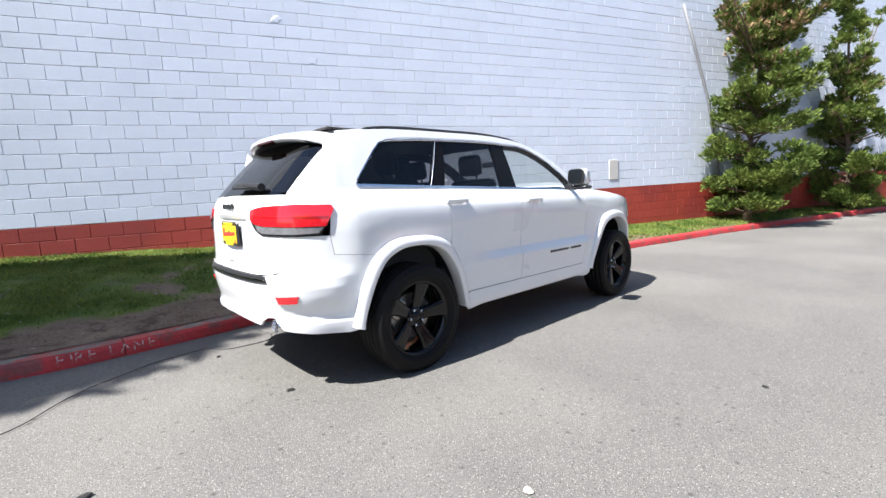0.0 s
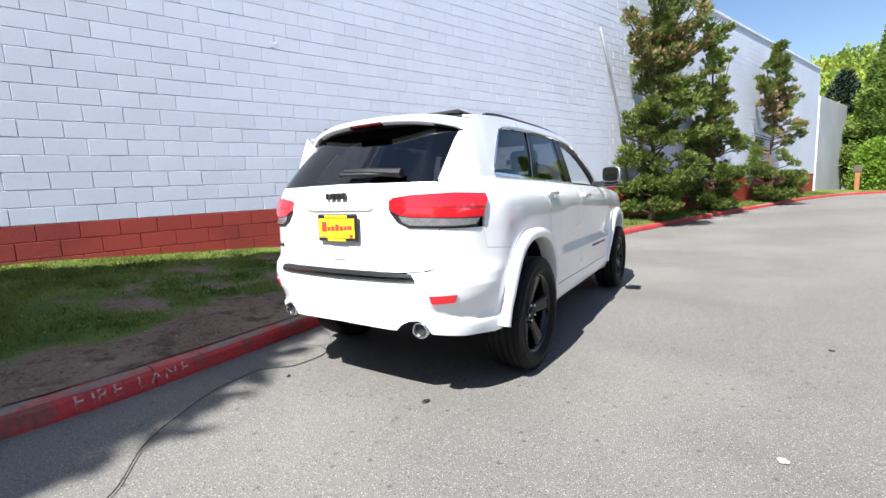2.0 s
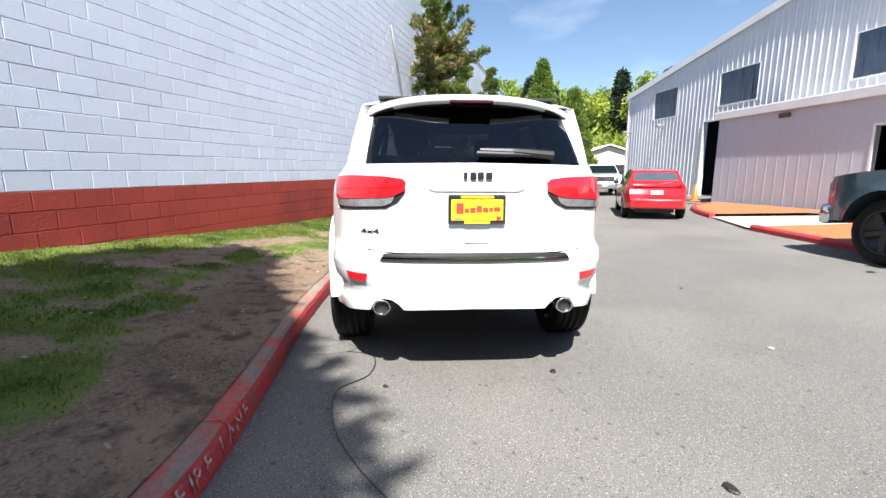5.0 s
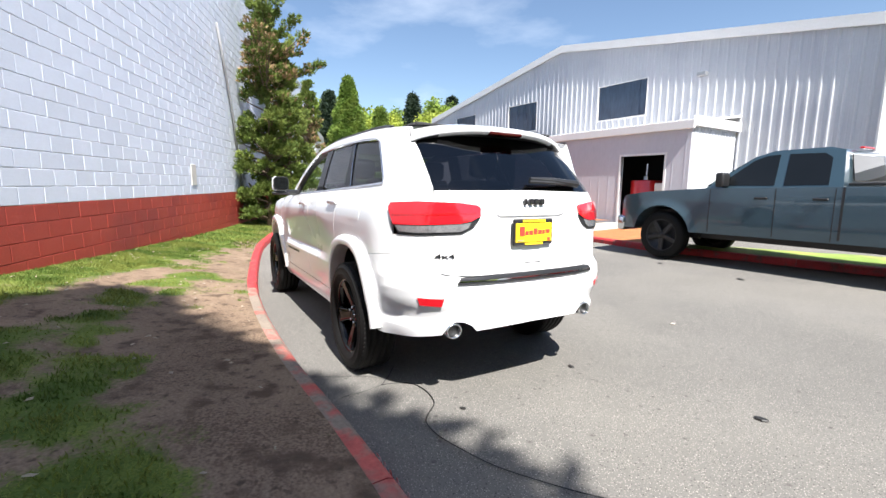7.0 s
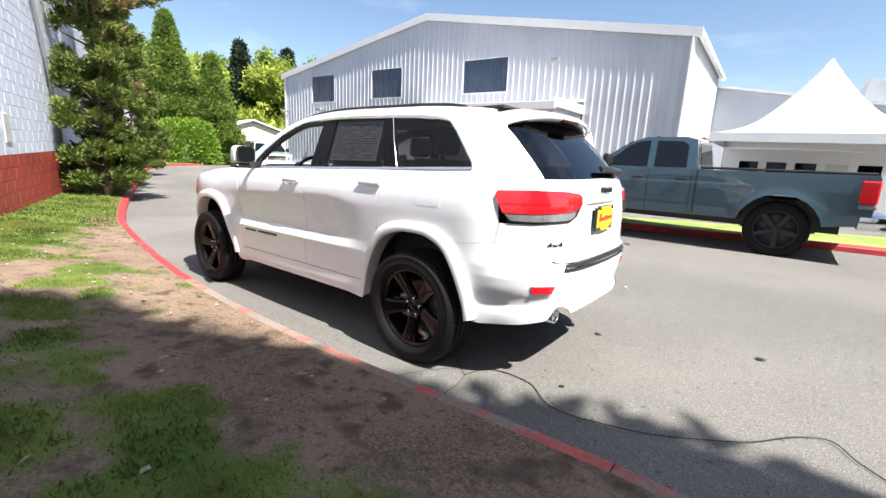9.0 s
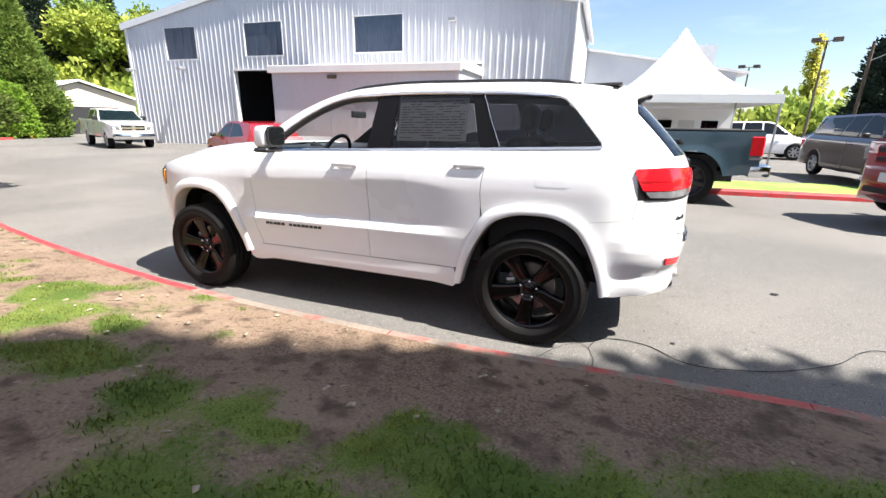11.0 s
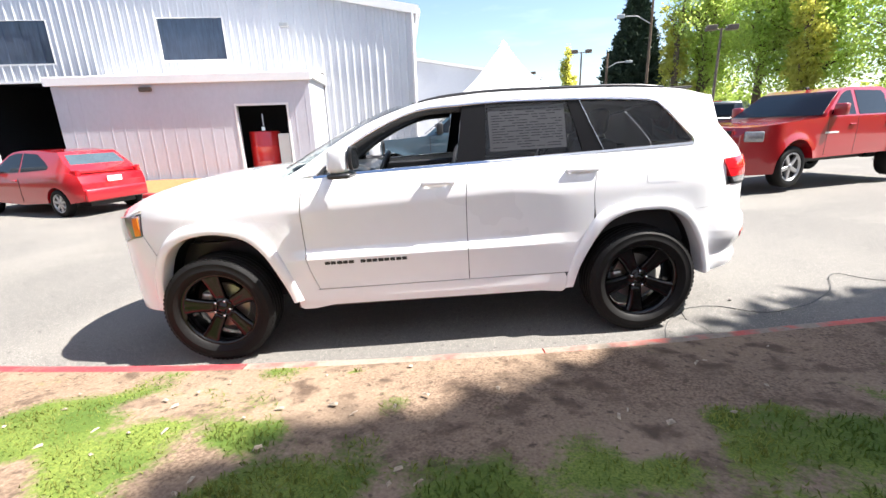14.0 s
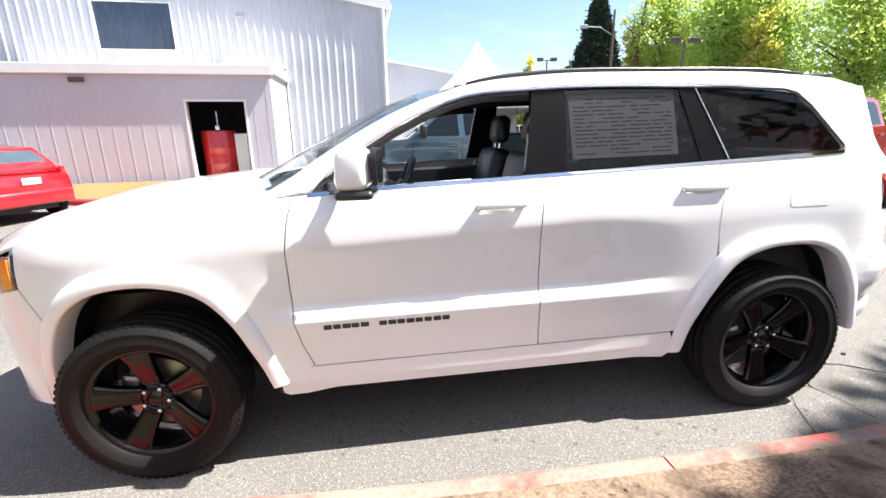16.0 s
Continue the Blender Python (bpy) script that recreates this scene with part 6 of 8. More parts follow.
def wooded_hill():
    """A wooded slope far behind the workshop."""
    rng = np.random.default_rng(71)
    v, f = [], []
    nx, ny = 44, 16

    def hz(s, t):
        return -2 + 33 * sstep(0, 0.95, t) * (0.80 + 0.12 * math.sin(s * 7 + 0.4) + 0.06 * math.sin(s * 17)) * (1 - 0.45 * sstep(0.62, 1.0, s))
    pts = {}
    for i in range(nx):
        for j in range(ny):
            s, t = i / (nx - 1), j / (ny - 1)
            a = math.radians(34 - 62 * s)
            r = 82 + 75 * t
            pts[i, j] = (r * math.cos(a), r * math.sin(a), hz(s, t))
            v.append(pts[i, j])
    for i in range(nx - 1):
        for j in range(ny - 1):
            f.append((i * ny + j, (i + 1) * ny + j, (i + 1) * ny + j + 1, i * ny + j + 1))
    ob = mesh_ob("hillside", v, f, M_LEAF_DARK, smooth=True)
    tagged(ob, "scrubby green hillside behind the buildings", "hill", kind="structure")
    cs = []
    for k in range(2600):
        s, t = rng.random(), rng.random()
        a = math.radians(34 - 62 * s)
        r = 82 + 75 * t
        big = rng.random() < 0.3
        h = hz(s, t)
        sz = rng.uniform(2.0, 4.6) if big else rng.uniform(0.8, 1.8)
        for q in range(5 if big else 2):
            cs.append((r * math.cos(a) + rng.normal() * sz * 0.5, r * math.sin(a) + rng.normal() * sz * 0.5, h + sz * (0.2 + 0.9 * rng.random())))
    cs = np.array(cs)
    p, d = tufts(cs, 0.6, 9, rng, np.tile([[-0.6, 0.0, 0.5]], (len(cs), 1)))
    k = len(p)
    tagged(blades("hillside_scrub", p, d, rng.uniform(0.6, 1.5, k), rng.uniform(0.4, 0.9, k), M_LEAF_DARK, rng), "mixed scrub and small trees on the slope", "scrub", kind="stuff")


wooded_hill()
for i, (ang, r, hh, kind) in enumerate(((6.0, 112, 13, 0), (3.4, 120, 12, 0), (-2.0, 118, 12, 1), (-4.6, 120, 15, 0), (-7.0, 114, 14, 1), (-8.6, 110, 12, 1), (-9.6, 118, 14, 0), (0.8, 116, 9, 1), (9.6, 116, 9, 0), (-12.2, 108, 12, 1), (-14.5, 108, 11, 1), (-1.0, 125, 10, 0))):
    b = (r * math.cos(radians(ang)), r * math.sin(radians(ang)), 9.5)
    if kind:
        leafy_tree(b, hh * 0.75, 3.6, 80 + i, M_LEAF_DARK, "rounded tree on the hillside", leaf=0.9, density=0.9, group="trees on the hill")
    else:
        cone_tree(b, hh, 2.4, 80 + i, M_FIR, "fir_tree", "dark fir on the hillside", leaf=0.8, density=0.6, ragged=0.4, group="trees on the hill")


# the broad evergreen behind the camera whose shadow lies over the verge
sh = Vector((-math.cos(sa), -math.sin(sa), 0)) / math.tan(se)
tip = Vector((4.25, 6.9, 0.25))
HT = 13.0
foot = tip - sh * (HT - 0.2)
# one-sided crown: leaves cut so its shadow keeps within lim and off the wall
def crown_kept(c):
    gx = c[:, 0] + foot.x + sh.x * c[:, 2]
    gy = c[:, 1] + foot.y + sh.y * c[:, 2]
    lim = np.interp(gy, [2.9, 3.3, 3.45, 3.6, 3.75, 3.92, 4.1, 4.3, 4.55, 4.87, 5.22, 5.34, 5.64, 5.8, 6.2, 6.43, 6.82, 7.2],
                    [-5.0, -1.9, 0.0, 0.6, 0.85, 1.3, 1.55, 1.75, 1.9, 2.1, 2.58, 2.87, 3.0, 3.25, 3.5, 4.1, 4.32, 3.75])
    return (gy < 7.2) & (gx < lim - np.interp(gy, [3.6, 4.6, 5.2], [0.72, 0.74, 0.78])) & (c[:, 0] + foot.x < -2.4)


cone_tree((foot.x, foot.y, 0.5), HT - 0.3, 3.3, 91, M_ARBOR, "evergreen_tree", "broad dense evergreen that shades the verge", leaf=0.30, density=4.5, belly=0.60, ragged=0.06, low=0.3, power=1.0, keep=crown_kept, foot_w=1.25)


# second tree, out of view, added only to cut skylight on the shaded verge
def sky_blocker_kept(c):
    return crown_kept(c + np.array([-4.6, 0.6, 0.0]))


cone_tree((foot.x - 4.6, foot.y + 0.6, 0.5), HT - 0.3, 3.6, 93, M_ARBOR, "evergreen_tree", "unseen evergreen added to block skylight from the verge", leaf=0.34, density=3.0, belly=0.60, ragged=0.1, low=0.2, power=1.0, keep=sky_blocker_kept, foot_w=1.2)


def grass():
    rng = np.random.default_rng(17)
    pos, ln = [], []
    tries = 230000
    xs = rng.uniform(-3.0, 8.5, tries)
    for x in xs:
        k = kerb_line(x) + KERB_W
        y = rng.uniform(k + 0.01, WALL_Y - 0.01)
        t = turf(x, y)
        if rng.random() < (t - 0.42) * 1.35:
            pos.append((x, y, lawn_level(x, y) - 0.006))
            ln.append((0.016 + 0.026 * t) * (0.75 if x > 4.4 else 1.0))
    for x in rng.uniform(8.5, 36, 26000):
        k = kerb_line(x) + KERB_W
        y = rng.uniform(k, WALL_Y - 0.01)
        pos.append((x, y, lawn_level(x, y) - 0.006))
        ln.append(0.045)
    pos, ln = np.array(pos), np.array(ln)
    n = len(pos)
    d = rng.normal(size=(n, 3)) * 0.55 + np.array([0, 0, 1.0])
    ob = blades("grass", pos, d, ln * rng.uniform(0.6, 1.4, n), rng.uniform(0.004, 0.009, n) * (1 + 1.6 * (pos[:, 0] > 8.5)), M_GRASS, rng, bend=0.5)
    tagged(ob, "short patchy green grass blades on the verge", "grass", kind="stuff")


grass()

# ---------------------------------------------------------------- other parked vehicles
def car_paint(name, colour, rough=0.3, metal=0.0):
    return mat(name, colour, rough, metal=metal, var=0.04, scale=1, fine=15, coat=1.0, rvar=0.04)


M_BLUE = car_paint("slate_blue_metallic", (0.05, 0.092, 0.12), 0.3, 0.35)
M_RED = car_paint("bright_red_paint", (0.42, 0.008, 0.015))
M_RED2 = car_paint("deep_red_paint", (0.30, 0.004, 0.009))
M_MAROON = car_paint("dark_maroon_paint", (0.035, 0.012, 0.014))
M_WHITE2 = car_paint("white_truck_paint", (0.72, 0.72, 0.71))
M_SILVER = car_paint("silver_paint", (0.40, 0.41, 0.42), 0.3, 0.5)
M_DARKGREY = car_paint("charcoal_paint", (0.03, 0.032, 0.035), 0.3, 0.3)
M_CAR_GLASS = mat("dark_car_glass", (0.010, 0.012, 0.014), 0.04, var=0.1, spec=0.35, rvar=0.01)
M_CAR_GLASS_LIGHT = glass("greenish_car_glass", (0.35, 0.42, 0.42), 0.0, 0.9, 1.5)
# lighter copy of the dark car glass, sky light mixed into its base
M_SCREEN = mat("sky_lit_car_glass", (0.05, 0.07, 0.08), 0.05, var=0.2, spec=1.0, coat=1.0, rvar=0.01)
M_ALLOY = mat("alloy_wheel_silver", (0.45, 0.45, 0.46), 0.3, metal=0.8, var=0.08)
M_BAR_WHITE = mat("pale_plate", (0.62, 0.63, 0.62), 0.5, var=0.06)


def slab(name, outline, half, material, parent, label="", xs=(), zs=(), smooth=True):
    """A body with the given side outline; half(x, z) is its half width. Closed across the car."""
    bm = bmesh.new()
    bm.faces.new([bm.verts.new((x, 0, z)) for x, z in outline])
    for axis, cuts in (((1, 0, 0), xs), ((0, 0, 1), zs)):
        for c in cuts:
            bmesh.ops.bisect_plane(bm, geom=bm.verts[:] + bm.edges[:] + bm.faces[:], plane_co=Vector(axis) * c, plane_no=axis, dist=1e-5)
    bmesh.ops.remove_doubles(bm, verts=bm.verts[:], dist=0.002)
    rim = [e for e in bm.edges if e.is_boundary]
    first = bm.verts[:]
    vmap = bmesh.ops.duplicate(bm, geom=bm.verts[:] + bm.edges[:] + bm.faces[:])["vert_map"]
    pairs = [(v, vmap[v]) for v in first]
    for a, b in pairs:
        h = half(a.co.x, a.co.z)
        a.co.y, b.co.y = h, -h
    link = {}
    for a, b in pairs:
        link[a], link[b] = b, a
    for e in rim:
        v0, v1 = e.verts
        try:
            f = bm.faces.new((v0, v1, link[v1], link[v0]))
            e.smooth = False
        except ValueError:
            pass
    bmesh.ops.recalc_face_normals(bm, faces=bm.faces[:])
    return part(name, bm, material, parent, label, smooth=smooth)


def pane(name, outline, half, material, parent, out=0.006, label="", sides=(1, -1), thick=0.012, zs=()):
    """A panel laid on the flank of a slab body."""
    for s in sides:
        bm = bmesh.new()
        bm.faces.new([bm.verts.new((x, 0, z)) for x, z in outline])
        for c in zs:
            bmesh.ops.bisect_plane(bm, geom=bm.verts[:] + bm.edges[:] + bm.faces[:], plane_co=(0, 0, c), plane_no=(0, 0, 1), dist=1e-5)
        for v in bm.verts:
            v.co.y = s * (half(v.co.x, v.co.z) + out)
        r = bmesh.ops.extrude_face_region(bm, geom=bm.faces[:])
        for v in (g for g in r["geom"] if isinstance(g, bmesh.types.BMVert)):
            v.co.y -= s * thick
        part(name, bm, material, parent, label)


def quad_pane(name, pts, material, parent, thick=0.01, label=""):
    bm = bmesh.new()
    vs = [bm.verts.new(p) for p in pts]
    f = bm.faces.new(vs)
    bmesh.ops.recalc_face_normals(bm, faces=bm.faces)
    bmesh.ops.solidify(bm, geom=bm.faces[:], thickness=thick)
    return part(name, bm, material, parent, label)


def arch_pts(cx, r, zc, z0, n=12):
    """Points over a wheel from front to back at sill height z0."""
    a0 = math.asin(max(-1, min(1, (z0 - zc) / r)))
    return [(cx + r * math.cos(a), zc + r * math.sin(a)) for a in np.linspace(a0, math.pi - a0, n)]


def road_wheel(parent, x, y, s, r, w_, rim_m, spokes=5, cover=False):
    wl = under(new("wheel"), parent)
    wl.matrix_local = pose(x, y * s, r, 0, 17 * x, 0 if s > 0 else 180)
    k = w_ / 2
    part("tyre", lathe([(r * 0.66, -k * 0.8), (r * 0.80, -k), (r * 0.95, -k * 0.9), (r, -k * 0.6), (r, k * 0.6), (r * 0.95, k * 0.9), (r * 0.80, k), (r * 0.68, k * 0.85)], 36), M_RUBBER, wl, smooth=True)
    part("rim", lathe([(r * 0.68, k * 0.84), (r * 0.64, k * 0.7), (r * 0.60, k * 0.2), (r * 0.25, k * 0.1), (0.001, k * 0.15)], 36), M_TRIM, wl, smooth=True)
    for i in range(spokes):
        a = 2 * math.pi * i / spokes
        bm = box_bm(-r * 0.10, r * 0.10, k * 0.35, k * 0.72, r * 0.05, r * 0.66, 0.012)
        bmesh.ops.transform(bm, matrix=Matrix.Rotation(a, 4, "Y"), verts=bm.verts)
        part("spoke", bm, rim_m, wl)
    part("hub_cap", lathe([(0.001, k * 0.78), (r * 0.13, k * 0.76), (r * 0.16, k * 0.4)], 20), rim_m, wl, smooth=True)
    part("rim_ring", lathe([(r * 0.62, k * 0.60), (r * 0.645, k * 0.86), (r * 0.68, k * 0.88), (r * 0.685, k * 0.8)], 36), rim_m, wl, smooth=True)


def pickup(m, paint, label, rim_m, crew=False, back=None, tail=1.22, wb=3.645, lamp_amber=False, grille="chrome", bars=False, scale=1.0, wheel_r=0.40):
    top = tagged(new("pickup_truck"), label, "pickup truck", group="parked vehicles")
    top.matrix_world = m @ Matrix.Scale(scale, 4)
    fa, ra = wb / 2, -wb / 2
    F, B = fa + 0.98, ra - tail
    cab_back = back if back is not None else -1.25
    a_base = fa - 0.80
    taper = 0.18 if grille == "chrome" else 0.46
    gw = 1.0 if grille == "chrome" else 0.8

    def half(x, z):
        h = 0.985 - 0.035 * max(0, (0.75 - z)) - 0.10 * max(0, z - 1.0) ** 2
        h -= taper * max(0, (x - (F - 0.62)) / 0.62) ** 2
        for cx in (fa, ra):
            d = math.hypot(x - cx, z - wheel_r)
            h += 0.035 * math.exp(-((d - 0.52) / 0.09) ** 2)
        return h
    sill = 0.52
    body = ([(F - 0.06, sill), (F, 0.70)] if grille == "chrome" else [(F - 0.45, 0.30), (F - 0.12, 0.27), (F + 0.04, 0.36), (F + 0.07, 0.55), (F + 0.05, 0.78), (F, 0.82)]) + [(F - 0.01, 1.02), (F - 0.10, 1.17), (F - 0.7, 1.25), (a_base, 1.31), (cab_back, 1.33)]
    body += [(cab_back - 0.005, 1.33), (B + 0.02, 1.35), (B, 1.30), (B + 0.02, 0.62)]
    body += arch_pts(ra, wheel_r + 0.12, wheel_r, 0.56)[::-1] + arch_pts(fa, wheel_r + 0.12, wheel_r, 0.54)[::-1]
    xs = [q for q in np.arange(B + 0.06, F, 0.07)]
    slab("body", body, half, paint, top, xs=xs, zs=list(np.arange(0.44, 1.33, 0.045)))

    def chalf(x, z):
        return half(x, min(z, 1.3)) - 0.02 - 0.36 * max(0, z - 1.30)
    rf = 1.89
    cab = [(a_base + 0.05, 1.30), (a_base - 0.62, 1.80), (a_base - 0.85, rf - 0.01), (cab_back + 0.25, rf), (cab_back + 0.08, rf - 0.05), (cab_back, 1.30)]
    slab("cab", cab, chalf, paint, top, xs=[q for q in np.arange(cab_back + 0.15, a_base, 0.2)], zs=[1.4, 1.5, 1.6, 1.7, 1.8])
    mid = 0.12 if not crew else 0.02
    zz = (1.45, 1.55, 1.65, 1.75)
    pane("front_window", [(a_base - 0.16, 1.36), (a_base - 0.60, 1.74), (a_base - 0.78, 1.81), (mid + 0.04, 1.82), (mid + 0.02, 1.35)], chalf, M_CAR_GLASS, top, zs=zz, label="dark side window")
    pane("rear_window", [(mid - 0.10, 1.35), (mid - 0.08, 1.82), (cab_back + 0.30, 1.81), (cab_back + 0.20, 1.74), (cab_back + 0.17, 1.36)], chalf, M_CAR_GLASS, top, zs=zz, label="dark side window")
    for sx, dx in ((mid - 0.035, 0.0), (cab_back + 0.06, 0.0), (a_base - 0.06, 0.0)):
        pane("door_seam", [(sx, 0.58), (sx + 0.012, 0.58), (sx + 0.012, 1.30), (sx, 1.30)], half, M_TRIM, top, out=0.002, zs=(0.7, 0.85, 1.0, 1.15))
    # cab to bed gap
    pane("bed_gap", [(cab_back - 0.035, 0.60), (cab_back - 0.005, 0.60), (cab_back - 0.005, 1.32), (cab_back - 0.035, 1.32)], half, M_TRIM, top, out=0.003, zs=(0.7, 0.85, 1.0, 1.15))
    w0, w1 = chalf(a_base, 1.33) - 0.05, chalf(a_base - 0.6, 1.8) - 0.04
    quad_pane("windscreen", [(a_base + 0.055, w0, 1.34), (a_base + 0.055, -w0, 1.34), (a_base - 0.60, -w1, 1.80), (a_base - 0.60, w1, 1.80)], M_CAR_GLASS_LIGHT, top, label="sloping windscreen")
    part("dash_shadow", box_bm(a_base - 0.75, a_base - 0.2, -w1 + 0.05, w1 - 0.05, 1.2, 1.36), M_TRIM, top)
    quad_pane("back_window", [(cab_back - 0.006, 0.62, 1.42), (cab_back - 0.006, -0.62, 1.42), (cab_back + 0.055, -0.58, 1.78), (cab_back + 0.055, 0.58, 1.78)], M_CAR_GLASS, top)
    # the body is closed on top; a black sheet stands for the bed's shade
    part("bed_floor", box_bm(B + 0.08, cab_back - 0.06, -0.84, 0.84, 1.352, 1.356), M_BLACK, top, "black sheet standing for the shaded bed opening")
    for s in (1, -1):
        part("bed_rail", box_bm(B + 0.04, cab_back - 0.04, 0.895 * s - 0.05, 0.895 * s + 0.05, 1.345, 1.385, 0.012), M_BLACK, top)
        mr = under(new("side_mirror"), top)
        part("mirror_shell", box_bm(a_base - 0.33, a_base - 0.20, 1.04 * s - 0.11, 1.04 * s + 0.11, 1.33, 1.56, 0.03, 2), M_BLACK if not bars else paint, mr, smooth=True)
        part("mirror_arm", box_bm(a_base - 0.29, a_base - 0.23, 0.95 * s - 0.06, 0.95 * s + 0.06, 1.34, 1.38), M_BLACK, mr)
        for hx in (mid + 0.16, cab_back + 0.22):
            p = half(hx, 1.16)
            part("door_handle", box_bm(hx - 0.09, hx + 0.09, s * p - 0.03, s * p + 0.03, 1.14, 1.175, 0.01), M_BLACK if not bars else paint, top)
        for x in (fa, ra):
            road_wheel(top, x, 0.84, s, wheel_r, 0.27, rim_m)
        part("tail_lamp", box_bm(B - 0.012, B + 0.20, 0.905 * s - 0.09, 0.905 * s + 0.09, 0.93, 1.27, 0.02), M_RED_LENS, top, "red tail lamp")
        part("tail_lamp_clear", box_bm(B - 0.014, B + 0.19, 0.905 * s - 0.088, 0.905 * s + 0.088, 0.86, 0.925, 0.015), M_CLEAR_LENS, top)
        part("headlamp", box_bm(-0.17, 0.012, -0.16, 0.16, 0.90, 1.10, 0.03, 2), M_CLEAR_LENS if not lamp_amber else M_AMBER, top, "clear headlamp", smooth=True, m=pose(F - (0.02 if gw == 1 else 0.13), s * (0.72 if gw == 1 else 0.735), 0, 0, 0, s * (16 if gw == 1 else 44)))
        part("fog_lamp", box_bm(F - 0.12, F + (0.012 if gw == 1 else -0.02), gw * (0.68 * s - 0.09), gw * (0.68 * s + 0.09), 0.56, 0.63, 0.01), M_BAR_WHITE, top)
        part("wheel_housing", box_bm(ra - 0.5, ra + 0.5, 0.55 * s - 0.05, 0.55 * s + 0.05, 0.4, 0.9), M_BLACK, top)
        part("wheel_housing", box_bm(fa - 0.5, fa + 0.5, 0.55 * s - 0.05, 0.55 * s + 0.05, 0.4, 0.9), M_BLACK, top)
        if bars:
            part("door_lettering", box_bm(mid + 0.55, mid + 0.98, s * half(0.5, 1.0) - 0.004, s * half(0.5, 1.0) + 0.004, 1.0, 1.035), M_BAR_WHITE, top, "small pale door lettering")
    for k in range(2):
        for s in (1, -1):
            part("grille_opening", box_bm(F - 0.03, F + 0.006, gw * (0.27 * s - 0.21), gw * (0.27 * s + 0.21), 0.88 + 0.14 * k, 0.98 + 0.14 * k, 0.02), M_BLACK, top)
    part("grille_frame", box_bm(F - 0.05, F - 0.002, -0.52 * gw, 0.52 * gw, 0.84, 1.14, 0.03), M_CHROME if grille == "chrome" else paint, top)
    if grille == "chrome":
        part("front_bumper", box_bm(F - 0.10, F + 0.07, -0.88, 0.88, 0.46, 0.76, 0.05, 2), M_CHROME, top, smooth=True)
    else:
        part("bumper_intake", box_bm(F + 0.0, F + 0.075, -0.4, 0.4, 0.42, 0.52, 0.02), M_BLACK, top)
    part("rear_bumper", box_bm(B - 0.18, B + 0.16, -0.99, 0.99, 0.56, 0.78, 0.04, 2), M_CHROME, top, "chrome rear bumper", smooth=True)
    part("number_plate", box_bm(F + 0.068, F + 0.08, -0.15, 0.15, 0.60, 0.74), M_BAR_WHITE, top)
    part("tailgate_panel", box_bm(B - 0.008, B + 0.02, -0.72, 0.72, 0.74, 1.30, 0.02), paint, top)
    part("chassis", box_bm(B + 0.3, F - 0.3, -0.55, 0.55, 0.42, 0.62), M_BLACK, top)
    part("roof_marker", box_bm(cab_back + 0.06, cab_back + 0.12, -0.2, 0.2, rf - 0.01, rf + 0.02, 0.008), M_RED_LENS, top)
    part("aerial_fin", box_bm(a_base - 0.92, a_base - 0.82, -0.02, 0.02, rf - 0.01, rf + 0.05, 0.01), M_BLACK, top)
    return top


pickup(pose(5.21, -2.95, -0.04, 0, 0.6, 19.5), M_BLUE, "slate blue extended-cab pickup truck with lifted black wheels", M_BLACK, back=-0.68, tail=1.08, wb=3.80, wheel_r=0.44, scale=1.04)
pickup(pose(-1.86, -4.01, 0.15, 0, 0, 38.4), M_RED2, "bright red pickup truck with silver alloy wheels", M_ALLOY, crew=True, wb=3.57, grille="body", bars=True, scale=0.975)
pickup(pose(29.3, 0.7, -0.27, 0, 0, 181.0), M_WHITE2, "white pickup truck with a chrome grille", M_ALLOY, crew=True, wb=3.6)
pickup(pose(-2.1, -11.3, 0.12, 0, 0, -115.0), M_DARKGREY, "charcoal pickup truck parked tail out in the row", M_ALLOY, crew=True, wb=3.6)


